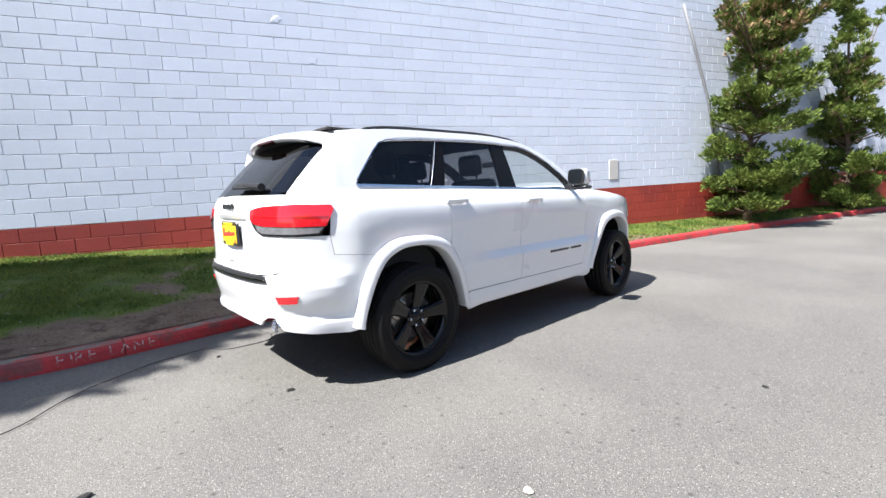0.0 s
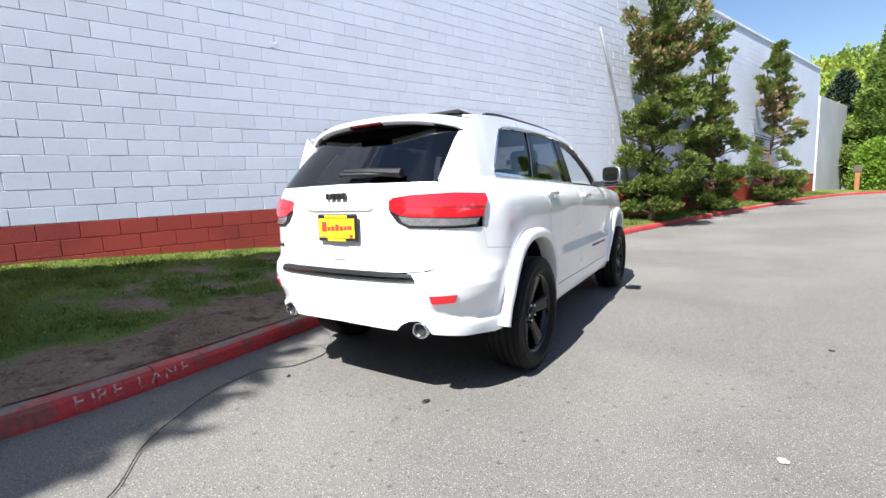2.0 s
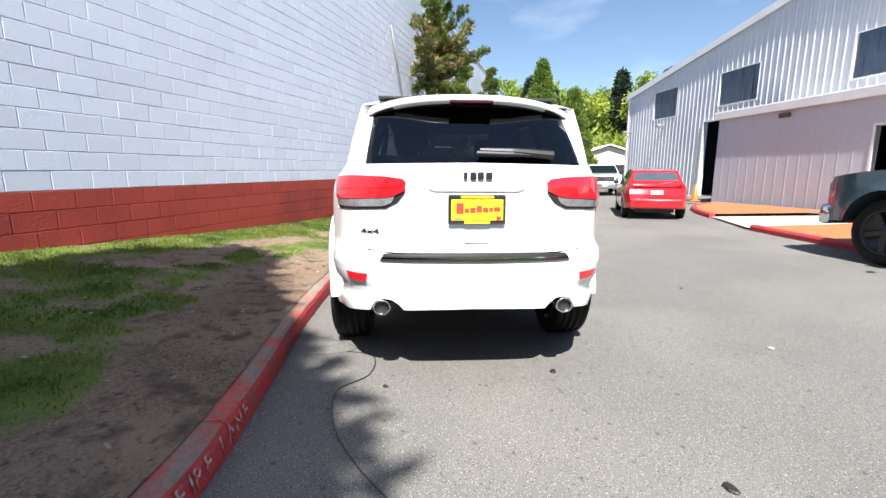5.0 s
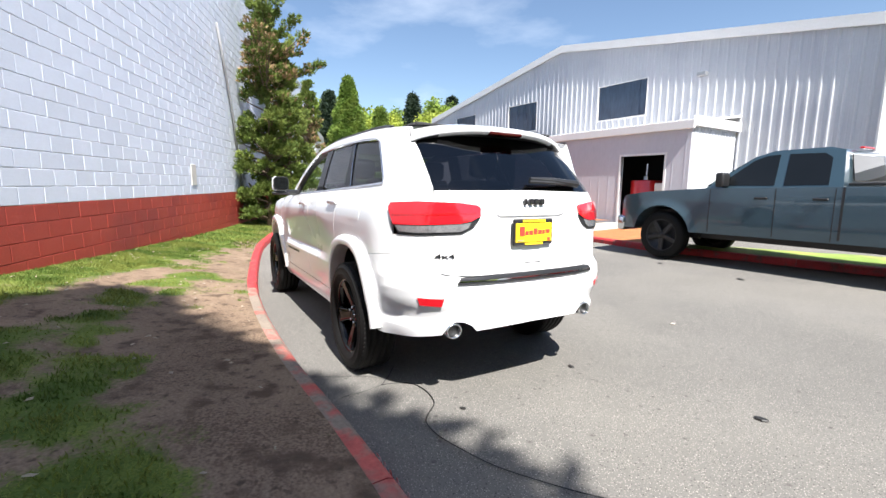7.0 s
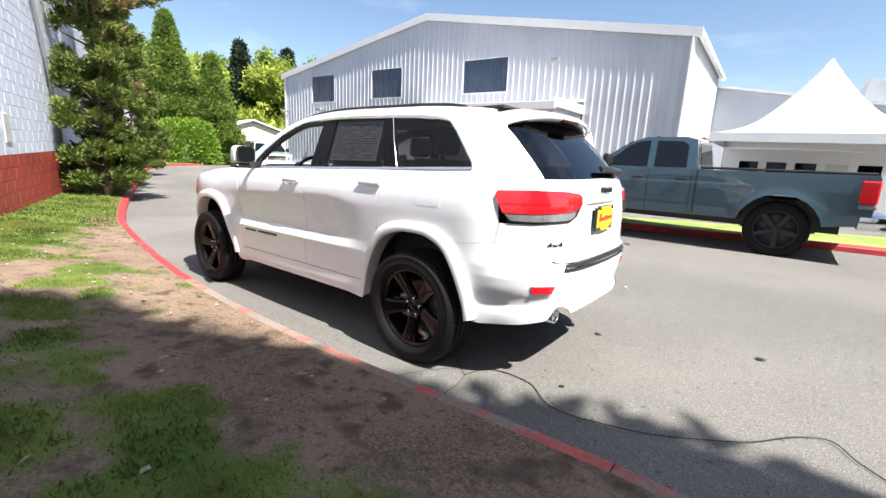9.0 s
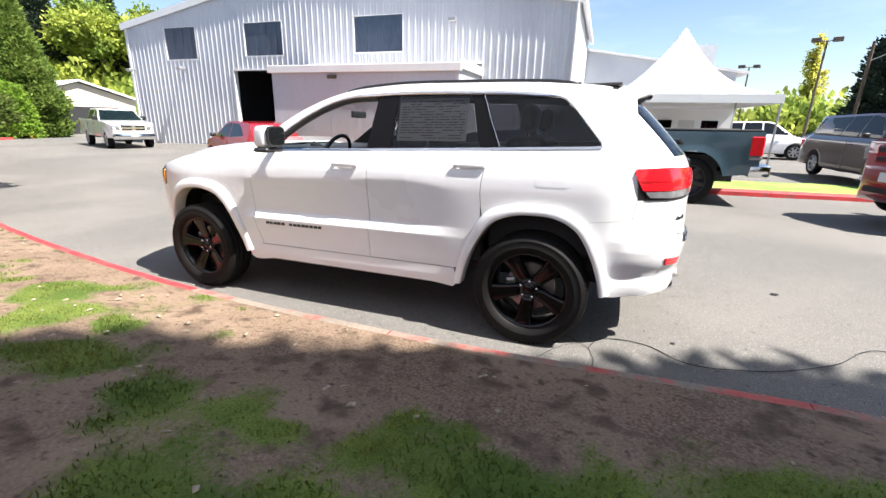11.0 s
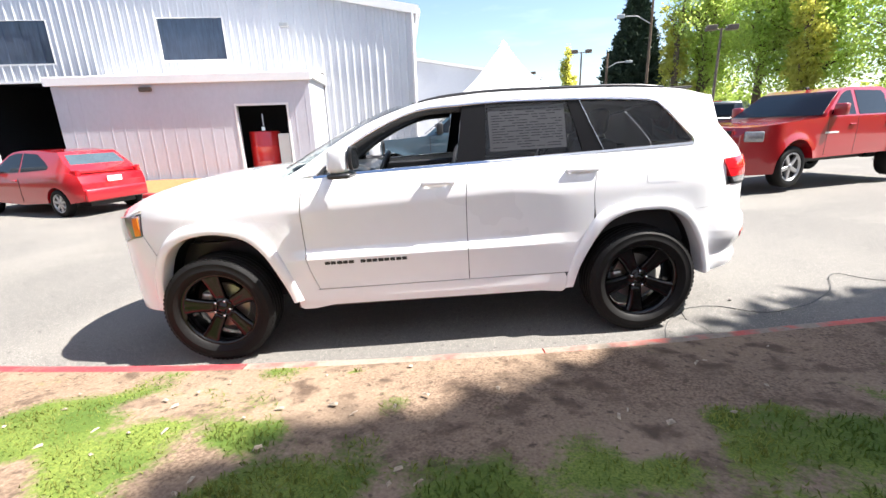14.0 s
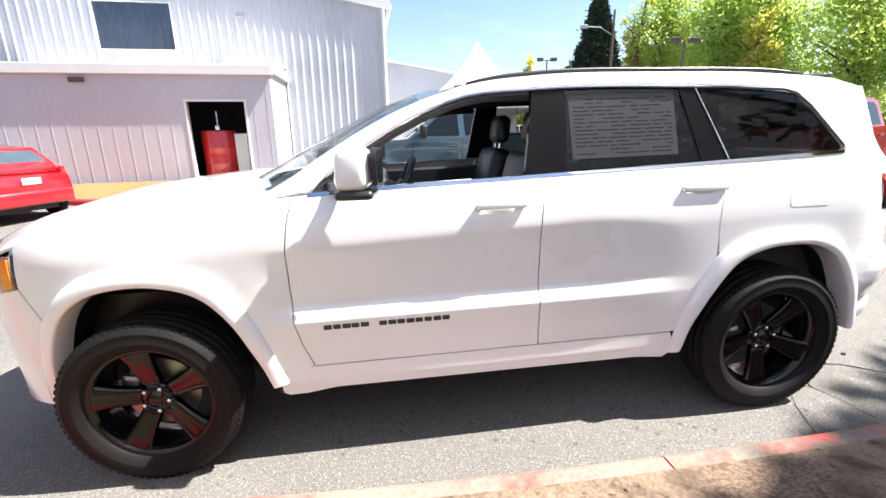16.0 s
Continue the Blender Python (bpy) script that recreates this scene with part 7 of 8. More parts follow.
def hatchback(m, paint, label, wheel_m=None, lng=4.17, hgt=1.44, wb=2.615, wid=0.85, suv=False, name="hatchback_car"):
    top = tagged(new(name), label, "car", group="parked vehicles")
    top.matrix_world = m
    fa, ra = wb / 2, -wb / 2
    F, B = fa + 0.86, fa + 0.86 - lng
    r = 0.30 if not suv else 0.36
    k = hgt / 1.44
    belt = 0.92 * k

    def half(x, z):
        h = wid - 0.05 * max(0, (0.45 - z) / 0.25) ** 2 - 0.06 * max(0, (z - 0.65) / 0.3) ** 2
        h -= 0.22 * max(0, (x - (F - 0.7)) / 0.7) ** 2 + 0.16 * max(0, ((B + 0.55) - x) / 0.55) ** 2
        return h
    body = [(F - 0.06, 0.30), (F, 0.48), (F - 0.03, 0.62), (F - 0.25, 0.76 * k), (F - 0.95, 0.90 * k), (F - 1.1, belt), (B + 0.35, belt + 0.04), (B + 0.10, belt - 0.04), (B + 0.02, 0.72), (B, 0.55), (B + 0.05, 0.34)]
    body += arch_pts(ra, r + 0.055, r, 0.30)[::-1] + [(0, 0.24)] + arch_pts(fa, r + 0.055, r, 0.28)[::-1]
    slab("body", body, half, paint, top, xs=[q for q in np.arange(B + 0.05, F, 0.07)], zs=list(np.arange(0.30, 1.1, 0.045)))

    def chalf(x, z):
        return half(x, min(z, belt)) - 0.015 - 0.42 * max(0, z - belt) - 0.12 * max(0, (B + 0.8 - x)) ** 2
    rear_top = (B + 0.62, hgt - 0.08) if not suv else (B + 0.28, hgt - 0.05)
    rear_top = rear_top if suv else (B + 0.72, hgt - 0.055)
    cab = [(F - 1.0, belt - 0.02), (F - 1.72, hgt - 0.085), (F - 1.88, hgt - 0.035), (F - 2.1, hgt - 0.008), (F - 2.4, hgt), (F - 2.75, hgt - 0.01), (rear_top[0] + 0.4, hgt - 0.035), (rear_top[0] + 0.15, hgt - 0.055), rear_top, (B + 0.55, belt + 0.30) if not suv else (B + 0.24, belt + 0.3), (B + 0.16, belt + 0.0)]
    slab("cabin", cab, chalf, paint, top, xs=[q for q in np.arange(B + 0.3, F - 1.1, 0.16)], zs=[belt + 0.1, belt + 0.2, belt + 0.3, belt + 0.4])
    zz = (belt + 0.12, belt + 0.22, belt + 0.32)
    glassm = M_CAR_GLASS if suv else M_CAR_GLASS
    pane("front_window", [(F - 1.22, belt + 0.03), (F - 1.74, hgt - 0.12), (F - 2.02, hgt - 0.06), (F - 2.22, hgt - 0.06), (F - 2.20, belt + 0.05)], chalf, glassm, top, zs=zz, label="side window with sky reflection")
    if suv:
        pane("rear_window", [(F - 2.28, belt + 0.05), (F - 2.28, hgt - 0.06), (F - 3.0, hgt - 0.07), (F - 3.05, belt + 0.06)], chalf, glassm, top, zs=zz)
        pane("quarter_window", [(F - 3.12, belt + 0.06), (F - 3.08, hgt - 0.08), (rear_top[0] + 0.25, hgt - 0.12), (rear_top[0] + 0.15, belt + 0.08)], chalf, glassm, top, zs=zz)
    else:
        pane("quarter_window", [(F - 2.27, belt + 0.05), (F - 2.27, hgt - 0.06), (F - 2.75, hgt - 0.085), (F - 3.05, belt + 0.28), (F - 3.22, belt + 0.16), (F - 3.18, belt + 0.11)], chalf, glassm, top, zs=zz)
    wa, wb_ = chalf(F - 1.1, belt) - 0.06, chalf(F - 1.7, hgt - 0.1) - 0.05
    quad_pane("windscreen", [(F - 1.06, wa, belt + 0.04), (F - 1.06, -wa, belt + 0.04), (F - 1.69, -wb_, hgt - 0.09), (F - 1.69, wb_, hgt - 0.09)], glassm, top)
    ra_, rb_ = chalf(B + 0.25, belt + 0.08) - 0.07, chalf(*rear_top) - 0.06
    foot_x, foot_z = (B + 0.20, belt + 0.03) if not suv else (B + 0.155, belt + 0.07)
    quad_pane("rear_screen", [(foot_x + 0.03, ra_ + 0.04, foot_z), (foot_x + 0.03, -ra_ - 0.04, foot_z), (rear_top[0] - 0.075, -rb_, rear_top[1] - 0.06), (rear_top[0] - 0.075, rb_, rear_top[1] - 0.06)] if not suv else
              [(foot_x + 0.03, ra_, foot_z), (foot_x + 0.03, -ra_, foot_z), (rear_top[0] - 0.035, -rb_, rear_top[1] - 0.05), (rear_top[0] - 0.035, rb_, rear_top[1] - 0.05)], M_SCREEN if not suv else M_CAR_GLASS, top, label="rear window reflecting the sky")
    for s in (1, -1):
        for x in (fa, ra):
            road_wheel(top, x, wid - 0.10, s, r, 0.19, wheel_m or M_ALLOY, spokes=7)
            part("wheel_housing", box_bm(x - r, x + r, 0.45 * s - 0.03, 0.45 * s + 0.03, 0.2, 0.62), M_BLACK, top)
        part("tail_lamp", box_bm(B + 0.10, B + 0.30, 0.66 * s - 0.05, 0.66 * s + 0.05, belt - 0.10, belt + 0.10, 0.02) if not suv else box_bm(B + 0.0, B + 0.12, 0.68 * s - 0.08, 0.68 * s + 0.08, 0.8, 1.05, 0.02), M_RED_LENS, top)
        part("headlamp", box_bm(F - 0.32, F - 0.04, 0.56 * s - 0.13, 0.56 * s + 0.13, 0.60 * k, 0.72 * k, 0.03, 2), M_CLEAR_LENS, top)
        mr = under(new("side_mirror"), top)
        part("mirror_shell", box_bm(F - 1.42, F - 1.32, (wid + 0.07) * s - 0.08, (wid + 0.07) * s + 0.08, belt + 0.03, belt + 0.15, 0.025, 2), M_BLACK, mr, smooth=True)
        part("door_seam", box_bm(F - 2.262, F - 2.25, half(F - 2.25, 0.6) * s - 0.004, half(F - 2.25, 0.6) * s + 0.004, 0.32, belt - 0.08), M_TRIM, top)
        part("door_handle", box_bm(F - 2.18, F - 2.0, half(F - 2.1, 0.78) * s - 0.02, half(F - 2.1, 0.78) * s + 0.02, 0.77 * k, 0.805 * k, 0.01), paint, top)
    part("number_plate", box_bm(B + 0.0, B + 0.012, -0.16, 0.16, 0.72, 0.84) if not suv else box_bm(B - 0.005, B + 0.01, -0.15, 0.15, 0.75, 0.87), M_BAR_WHITE, top)
    part("rear_bumper", box_bm(B - 0.05, B + 0.16, -wid + 0.16, wid - 0.16, 0.32, 0.60, 0.05, 3), paint, top, smooth=True)
    part("underbody", box_bm(B + 0.2, F - 0.2, -0.5, 0.5, 0.2, 0.4), M_BLACK, top)
    part("rear_wiper", tube_bm([(B + 0.17, -0.05, belt + 0.075), (B + 0.24, -0.4, belt + 0.14)], 0.01, 6), M_BLACK, top)
    return top


hatchback(pose(14.84, 0.32, -0.15, 0, 0, -2.5), M_RED, "bright red three-door hatchback parked on the lot")
hatchback(pose(0.05, -10.3, 0.08, 0, 0, 116), M_MAROON, "dark maroon four-wheel-drive wagon with dark windows", lng=5.1, hgt=1.83, wb=2.95, wid=0.9, suv=True, name="wagon_car")
hatchback(pose(4.2, -20.5, 0.0, 0, 0, 200), M_WHITE2, "white minivan further back in the lot", lng=4.7, hgt=1.75, wb=2.9, wid=0.95, suv=True, name="wagon_car")
hatchback(pose(-9.2, -11.5, 0.05, 0, 0, 40), M_WHITE2, "white wagon with roof bars in the row", lng=4.7, hgt=1.85, wb=2.75, wid=0.93, suv=True, name="wagon_car")
hatchback(pose(-5.6, -16.0, 0.05, 0, 0, 30), M_SILVER, "silver car parked in the far row", lng=4.4, hgt=1.5, wb=2.65)
hatchback(pose(-2.4, -18.6, 0.05, 0, 0, 30), M_DARKGREY, "dark car parked in the far row", lng=4.5, hgt=1.6, wb=2.7, suv=True, name="wagon_car")
hatchback(pose(1.2, -24, 0.05, 0, 0, 30), M_RED, "red car in the distant row", lng=4.4, hgt=1.5, wb=2.65)
hatchback(pose(-4.6, -25, 0.05, 0, 0, 30), M_SILVER, "silver wagon in the distant row", lng=4.5, hgt=1.7, wb=2.7, suv=True, name="wagon_car")
hatchback(pose(-9.5, -22, 0.05, 0, 0, 30), M_BLUE, "blue car in the distant row", lng=4.4, hgt=1.5, wb=2.65)

# ---------------------------------------------------------------- kerbs, beds, tent, lamps and small things
def far_kerb(name, pts, label):
    top = tagged(new(name), label, "kerb", kind="structure")
    run = catmull(pts, 2 + int(sum(math.dist(a, b) for a, b in zip(pts, pts[1:])) / 0.3))
    i = 0
    while i < len(run) - 1:
        seg = run[i:i + 8]
        i += 7
        if len(seg) < 2:
            break
        bm, rings = bmesh.new(), []
        for j, (x, y) in enumerate(seg):
            a, b = seg[max(j - 1, 0)], seg[min(j + 1, len(seg) - 1)]
            d = Vector((b[0] - a[0], b[1] - a[1], 0)).normalized()
            nrm = Vector((d.y, -d.x, 0))
            base = Vector((x, y, road_z(x, y))) + d * (0.004 * (j == 0) - 0.004 * (j == len(seg) - 1))
            rings.append([bm.verts.new(base + nrm * o + Vector((0, 0, h))) for o, h in ((0, -0.1), (0, 0.09), (0.025, 0.13), (0.14, 0.135), (0.15, 0.12), (0.15, -0.1))])
        for p, q in zip(rings, rings[1:]):
            for k in range(5):
                bm.faces.new((p[k], q[k], q[k + 1], p[k + 1]))
        bm.faces.new(rings[0])
        bm.faces.new(rings[-1])
        part("kerb_stone", bm, M_KERB_RED, top)
    return top


ISLAND = [(-3.6, -8.3), (-2.0, -7.6), (0.6, -6.0), (2.5, -4.85), (5.0, -3.3), (7.9, -1.85), (10.75, -1.2)]
far_kerb("kerb_island", ISLAND, "red-painted kerb in front of the workshop")
far_kerb("kerb_workshop", [(13.5, -1.15), (15.2, -1.2), (16.8, -1.5), (18.2, -2.3)], "short red kerb beside the shed's bark bed")


def bed(name, outline, material, label, cat, lift=0.12, bumps=0.02, kind="structure"):
    """Raised ground inside an outline, slightly uneven."""
    bm = bmesh.new()
    bm.faces.new([bm.verts.new((x, y, 0)) for x, y in outline])
    xs, ys = [p[0] for p in outline], [p[1] for p in outline]
    for c in np.arange(min(xs), max(xs), 0.35):
        bmesh.ops.bisect_plane(bm, geom=bm.verts[:] + bm.edges[:] + bm.faces[:], plane_co=(c, 0, 0), plane_no=(1, 0, 0), dist=1e-5)
    for c in np.arange(min(ys), max(ys), 0.35):
        bmesh.ops.bisect_plane(bm, geom=bm.verts[:] + bm.edges[:] + bm.faces[:], plane_co=(0, c, 0), plane_no=(0, 1, 0), dist=1e-5)
    for v in bm.verts:
        v.co.z = road_z(v.co.x, v.co.y) + lift + bumps * noise.noise((v.co.x * 2, v.co.y * 2, 0))
    ob = part(name, bm, material, None, smooth=True)
    return tagged(ob, label, cat, kind=kind)


M_TURF = mat("mown_grass", (0.17, 0.25, 0.045), 0.85, var=0.35, scale=3, fine=90, bump=0.8, bump_scale=60, tint=(0.26, 0.29, 0.07), tint_amt=0.6, tint_scale=1.2)
inner = [(x + 0.07, y - 0.13) for x, y in ISLAND]
bed("island_lawn", inner[:6] + [(8.3, -2.4), (4.3, -6.2), (1.3, -8.2), (-2.4, -9.4)], M_TURF, "mown grass strip behind the red kerb", "lawn", lift=0.11)
bed("bark_bed", [(7.95, -2.0), (10.7, -1.38), (11.6, -4.05), (9.9, -4.9), (8.6, -2.6)], M_BARK_CHIP, "orange-brown bark chip bed beside the shed", "bark bed", lift=0.10)
bed("bark_bed_shed", [(13.55, -1.3), (15.2, -1.33), (16.8, -1.62), (18.2, -2.45), (18.5, -2.85), (13.9, -4.75)], M_BARK_CHIP, "orange-brown bark chips along the shed", "bark bed", lift=0.12)
bed("paved_ramp", [(10.85, -1.2), (13.45, -1.2), (13.85, -4.8), (11.65, -5.7)], M_CONCRETE, "pale concrete ramp to the shed door", "ramp", lift=0.05, bumps=0.0)


def tent():
    top = tagged(new("marquee_tent"), "white peaked marquee tent over a display", "tent")
    cx, cy, half_w, eave, peak = 6.2, -12.75, 2.8, 2.5, 5.0
    top.matrix_world = pose(cx, cy, 0, 0, 0, 22)
    n, rows = 32, []
    bm = bmesh.new()
    for t in np.linspace(0, 1, 18):
        row = []
        for k in range(n):
            a = 2 * math.pi * k / n
            sq = 1 / max(abs(math.cos(a)), abs(math.sin(a)))
            rr = half_w * (1 - t) * (sq * (1 - t) + (1.05) * t) + 0.03 * t
            z = eave + (peak - eave) * t ** 1.75
            row.append(bm.verts.new((rr * math.cos(a), rr * math.sin(a), z)))
        rows.append(row)
    for p, q in zip(rows, rows[1:]):
        for k in range(n):
            bm.faces.new((p[k], p[(k + 1) % n], q[(k + 1) % n], q[k]))
    bm.faces.new(rows[-1])
    part("canopy", bm, M_TENT, top, smooth=True)
    for s in (1, -1):
        part("valance", box_bm(-half_w, half_w, s * half_w - 0.01, s * half_w + 0.01, eave - 0.28, eave), M_TENT, top)
        part("valance", box_bm(s * half_w - 0.01, s * half_w + 0.01, -half_w + 0.012, half_w - 0.012, eave - 0.28, eave), M_TENT, top)
        for q in (1, -1):
            part("tent_leg", tube_bm([(s * (half_w - 0.05), q * (half_w - 0.05), -0.1), (s * (half_w - 0.05), q * (half_w - 0.05), eave)], 0.035, 8), M_STEEL, top)
    part("side_wall", box_bm(-half_w + 0.1, half_w - 0.1, -half_w + 0.1, -half_w + 0.12, 0.0, eave - 0.3), M_TENT, top, "white tent side wall")
    for k in range(5):
        part("clear_window", box_bm(-2.2 + 0.92 * k, -1.55 + 0.92 * k, -half_w + 0.125, -half_w + 0.13, 1.35, 1.7), M_WIN_DARK if k != 1 else M_BAR_WHITE, top)
    return top


tent()


def rear_buildings():
    top = tagged(new("low_annex"), "plain white annex behind the workshop", "building")
    top.matrix_world = BLD
    bm = bmesh.new()
    prof = [(0.0, -0.3), (0.0, 5.42), (-7.7, 4.2), (-7.7, -0.3)]
    f0 = [bm.verts.new((a, -9.42, z)) for a, z in prof]
    f1 = [bm.verts.new((a, -24.0, z)) for a, z in prof]
    bm.faces.new(f0)
    bm.faces.new(f1[::-1])
    for k in range(4):
        bm.faces.new((f0[k], f1[k], f1[(k + 1) % 4], f0[(k + 1) % 4]))
    part("wall", bm, M_METAL_WHITE, top)
    bm = bmesh.new()
    prof = [(0.0, 5.43), (0.0, 5.56), (-8.2, 4.25), (-8.2, 4.12)]
    f0 = [bm.verts.new((a, -9.2, z)) for a, z in prof]
    f1 = [bm.verts.new((a, -24.1, z)) for a, z in prof]
    bm.faces.new(f0)
    bm.faces.new(f1[::-1])
    for k in range(4):
        bm.faces.new((f0[k], f1[k], f1[(k + 1) % 4], f0[(k + 1) % 4]))
    part("roof_edge", bm, M_TRIM_WHITE, top)
    part("upper_block", box_bm(-7.4, -6.3, -16, -14, 4.3, 6.25), mat("grey_panel", (0.42, 0.44, 0.47), 0.6), top)
    t2 = tagged(new("cream_garage"), "small cream garage with a dark panel for its shaded bay", "garage")
    t2.matrix_world = pose(52, -1.0, -0.6, 0, 0, 8)
    bm = bmesh.new()
    prof = [(-4, 0), (4, 0), (4, 3.0), (0, 4.3), (-4, 3.0)]
    a = [bm.verts.new((-3.0, y, z)) for y, z in prof]
    b = [bm.verts.new((3.0, y, z)) for y, z in prof]
    bm.faces.new(a)
    bm.faces.new(b)
    for k in range(5):
        bm.faces.new((a[k], a[(k + 1) % 5], b[(k + 1) % 5], b[k]))
    part("wall", bm, mat("cream_paint", (0.66, 0.60, 0.48), 0.7, var=0.08), t2)
    for s in (1, -1):
        bm = bmesh.new()
        q = [bm.verts.new(p) for p in ((-3.4, 0, 4.4), (3.3, 0, 4.4), (3.3, s * 4.3, 3.0), (-3.4, s * 4.3, 3.0))]
        bm.faces.new(q)
        bmesh.ops.recalc_face_normals(bm, faces=bm.faces)
        bmesh.ops.solidify(bm, geom=bm.faces[:], thickness=0.15)
        part("roof_slope", bm, M_TRIM_WHITE, t2)
    # no opening here: a near-black panel stands for the bay's shade
    part("open_bay", box_bm(-3.05, -2.98, -2.6, 1.6, 0, 2.4), M_SHADE_CRACK, t2)


rear_buildings()


def light_pole(x, y, h, heads, label, m=None):
    top = tagged(new("lot_light"), label, "light pole", group="lot lights")
    top.matrix_world = pose(x, y, 0.0)
    part("pole", tube_bm([(0, 0, -0.1), (0, 0, h)], [0.10, 0.065], 10), m or M_POLE, top)
    part("pole_base", lathe([(0.22, 0.0), (0.22, 0.5), (0.11, 0.55)], 16), M_CONCRETE, top, m=pose(0, 0, 0, 90))
    for dx, dy in heads:
        hd = under(new("lamp_head"), top)
        part("lamp_box", box_bm(dx * 0.75 - 0.3, dx * 0.75 + 0.3, dy * 0.75 - 0.25, dy * 0.75 + 0.25, h - 0.12, h + 0.16, 0.04, 2), m or M_POLE, hd)
        part("lamp_arm", tube_bm([(0, 0, h - 0.1), (dx * 0.6, dy * 0.6, h)], 0.035, 8), m or M_POLE, hd)
    return top


light_pole(-4.9, -24.6, 6.6, ((0.8, 0.25), (-0.8, -0.25)), "brown lot light pole with two box heads")
light_pole(3.2, -37, 7.6, ((0.8, 0.2), (-0.8, -0.2)), "brown lot light pole with two box heads")
light_pole(9.3, -48, 7.2, ((0.8, 0.2), (-0.8, -0.2)), "distant lot light pole with two box heads")


def street_light(x, y, h, reach, ang):
    top = tagged(new("street_light"), "wooden pole with a curved street lamp arm", "street light", group="street lights")
    top.matrix_world = pose(x, y, 0, 0, 0, ang)
    part("pole", tube_bm([(0, 0, -0.2), (0, 0, h)], [0.16, 0.11], 10), M_BARK, top)
    part("lamp_arm", tube_bm([(0, 0, h * 0.82), (reach * 0.5, 0, h * 0.88), (reach, 0, h * 0.885)], 0.05, 8), M_STEEL, top)
    part("lamp_head", box_bm(reach - 0.1, reach + 0.6, -0.15, 0.15, h * 0.87, h * 0.90, 0.03), M_STEEL, top)
    return top


street_light(-3.0, -42, 12.5, 2.6, 10)
street_light(0.6, -46, 8.5, 2.0, 190)


def cone_marker(x, y):
    top = tagged(new("traffic_cone"), "small orange traffic cone by the doorway", "traffic cone")
    top.matrix_world = pose(x, y, road_z(x, y) + 0.12)
    part("base", box_bm(-0.18, 0.18, -0.18, 0.18, 0, 0.03, 0.01), M_ORANGE, top)
    part("cone_body", lathe([(0.14, 0.03), (0.03, 0.68), (0.001, 0.69)], 20), M_ORANGE, top, smooth=True, m=pose(0, 0, 0, 90))
    return top


cone_marker(19.2, -2.2)


def drum(x, y):
    """Red oil tank in the shed doorway with a pale cabinet beside it."""
    top = tagged(new("oil_drum"), "tall red oil tank standing in the shed doorway", "drum")
    top.matrix_world = BLD @ pose(5.62, 2.2, 0.0)
    part("drum_shell", lathe([(0.001, 0.0), (0.52, 0.0), (0.535, 0.02), (0.53, 0.5), (0.54, 0.52), (0.53, 0.54), (0.53, 1.0), (0.54, 1.02), (0.53, 1.04), (0.53, 1.52), (0.51, 1.55), (0.001, 1.56)], 40), car_paint("red_drum_paint", (0.50, 0.015, 0.015), 0.35), top, smooth=True, m=Matrix(((1, 0, 0, 0), (0, 0, 1, 0), (0, 1, 0, 0), (0, 0, 0, 1))))
    part("pump_pipe", tube_bm([(0.0, 0, 1.55), (0.0, 0, 2.15)], 0.035, 8), M_CHROME, top)
    part("pump_head", box_bm(-0.08, 0.08, -0.08, 0.08, 1.55, 1.72, 0.02), M_CHROME, top)
    t2 = tagged(new("cabinet"), "narrow pale grey metal cabinet beside the tank", "cabinet")
    t2.matrix_world = BLD @ pose(4.85, 2.35, 0.0)
    part("cabinet_body", box_bm(-0.2, 0.2, -0.25, 0.25, 0, 1.45, 0.01), M_BAR_WHITE, t2)
    part("cabinet_door", box_bm(-0.19, 0.19, 0.25, 0.265, 0.03, 1.42, 0.004), M_BAR_WHITE, t2)


drum(0, 0)


def sign_post():
    top = tagged(new("sign_post"), "short brown wooden post with a small sign", "sign post")
    top.matrix_world = pose(40.0, 6.4, -0.3)
    part("post", box_bm(-0.1, 0.1, -0.12, 0.12, 0, 1.7, 0.01), mat("orange_brown_timber", (0.32, 0.13, 0.05), 0.8), top)
    part("sign_board", box_bm(-0.13, -0.1, -0.22, 0.22, 1.3, 1.75, 0.01), M_POLE, top)
    t2 = tagged(new("hydrant"), "small yellow fire hydrant by the hedge", "hydrant")
    t2.matrix_world = pose(41.6, 2.9, -0.4)
    part("barrel", lathe([(0.001, 0.0), (0.16, 0.0), (0.12, 0.06), (0.12, 0.5), (0.15, 0.52), (0.13, 0.62), (0.05, 0.72), (0.001, 0.74)], 20), mat("yellow_hydrant_paint", (0.6, 0.4, 0.05), 0.5), t2, smooth=True, m=Matrix(((1, 0, 0, 0), (0, 0, 1, 0), (0, 1, 0, 0), (0, 0, 0, 1))))


sign_post()


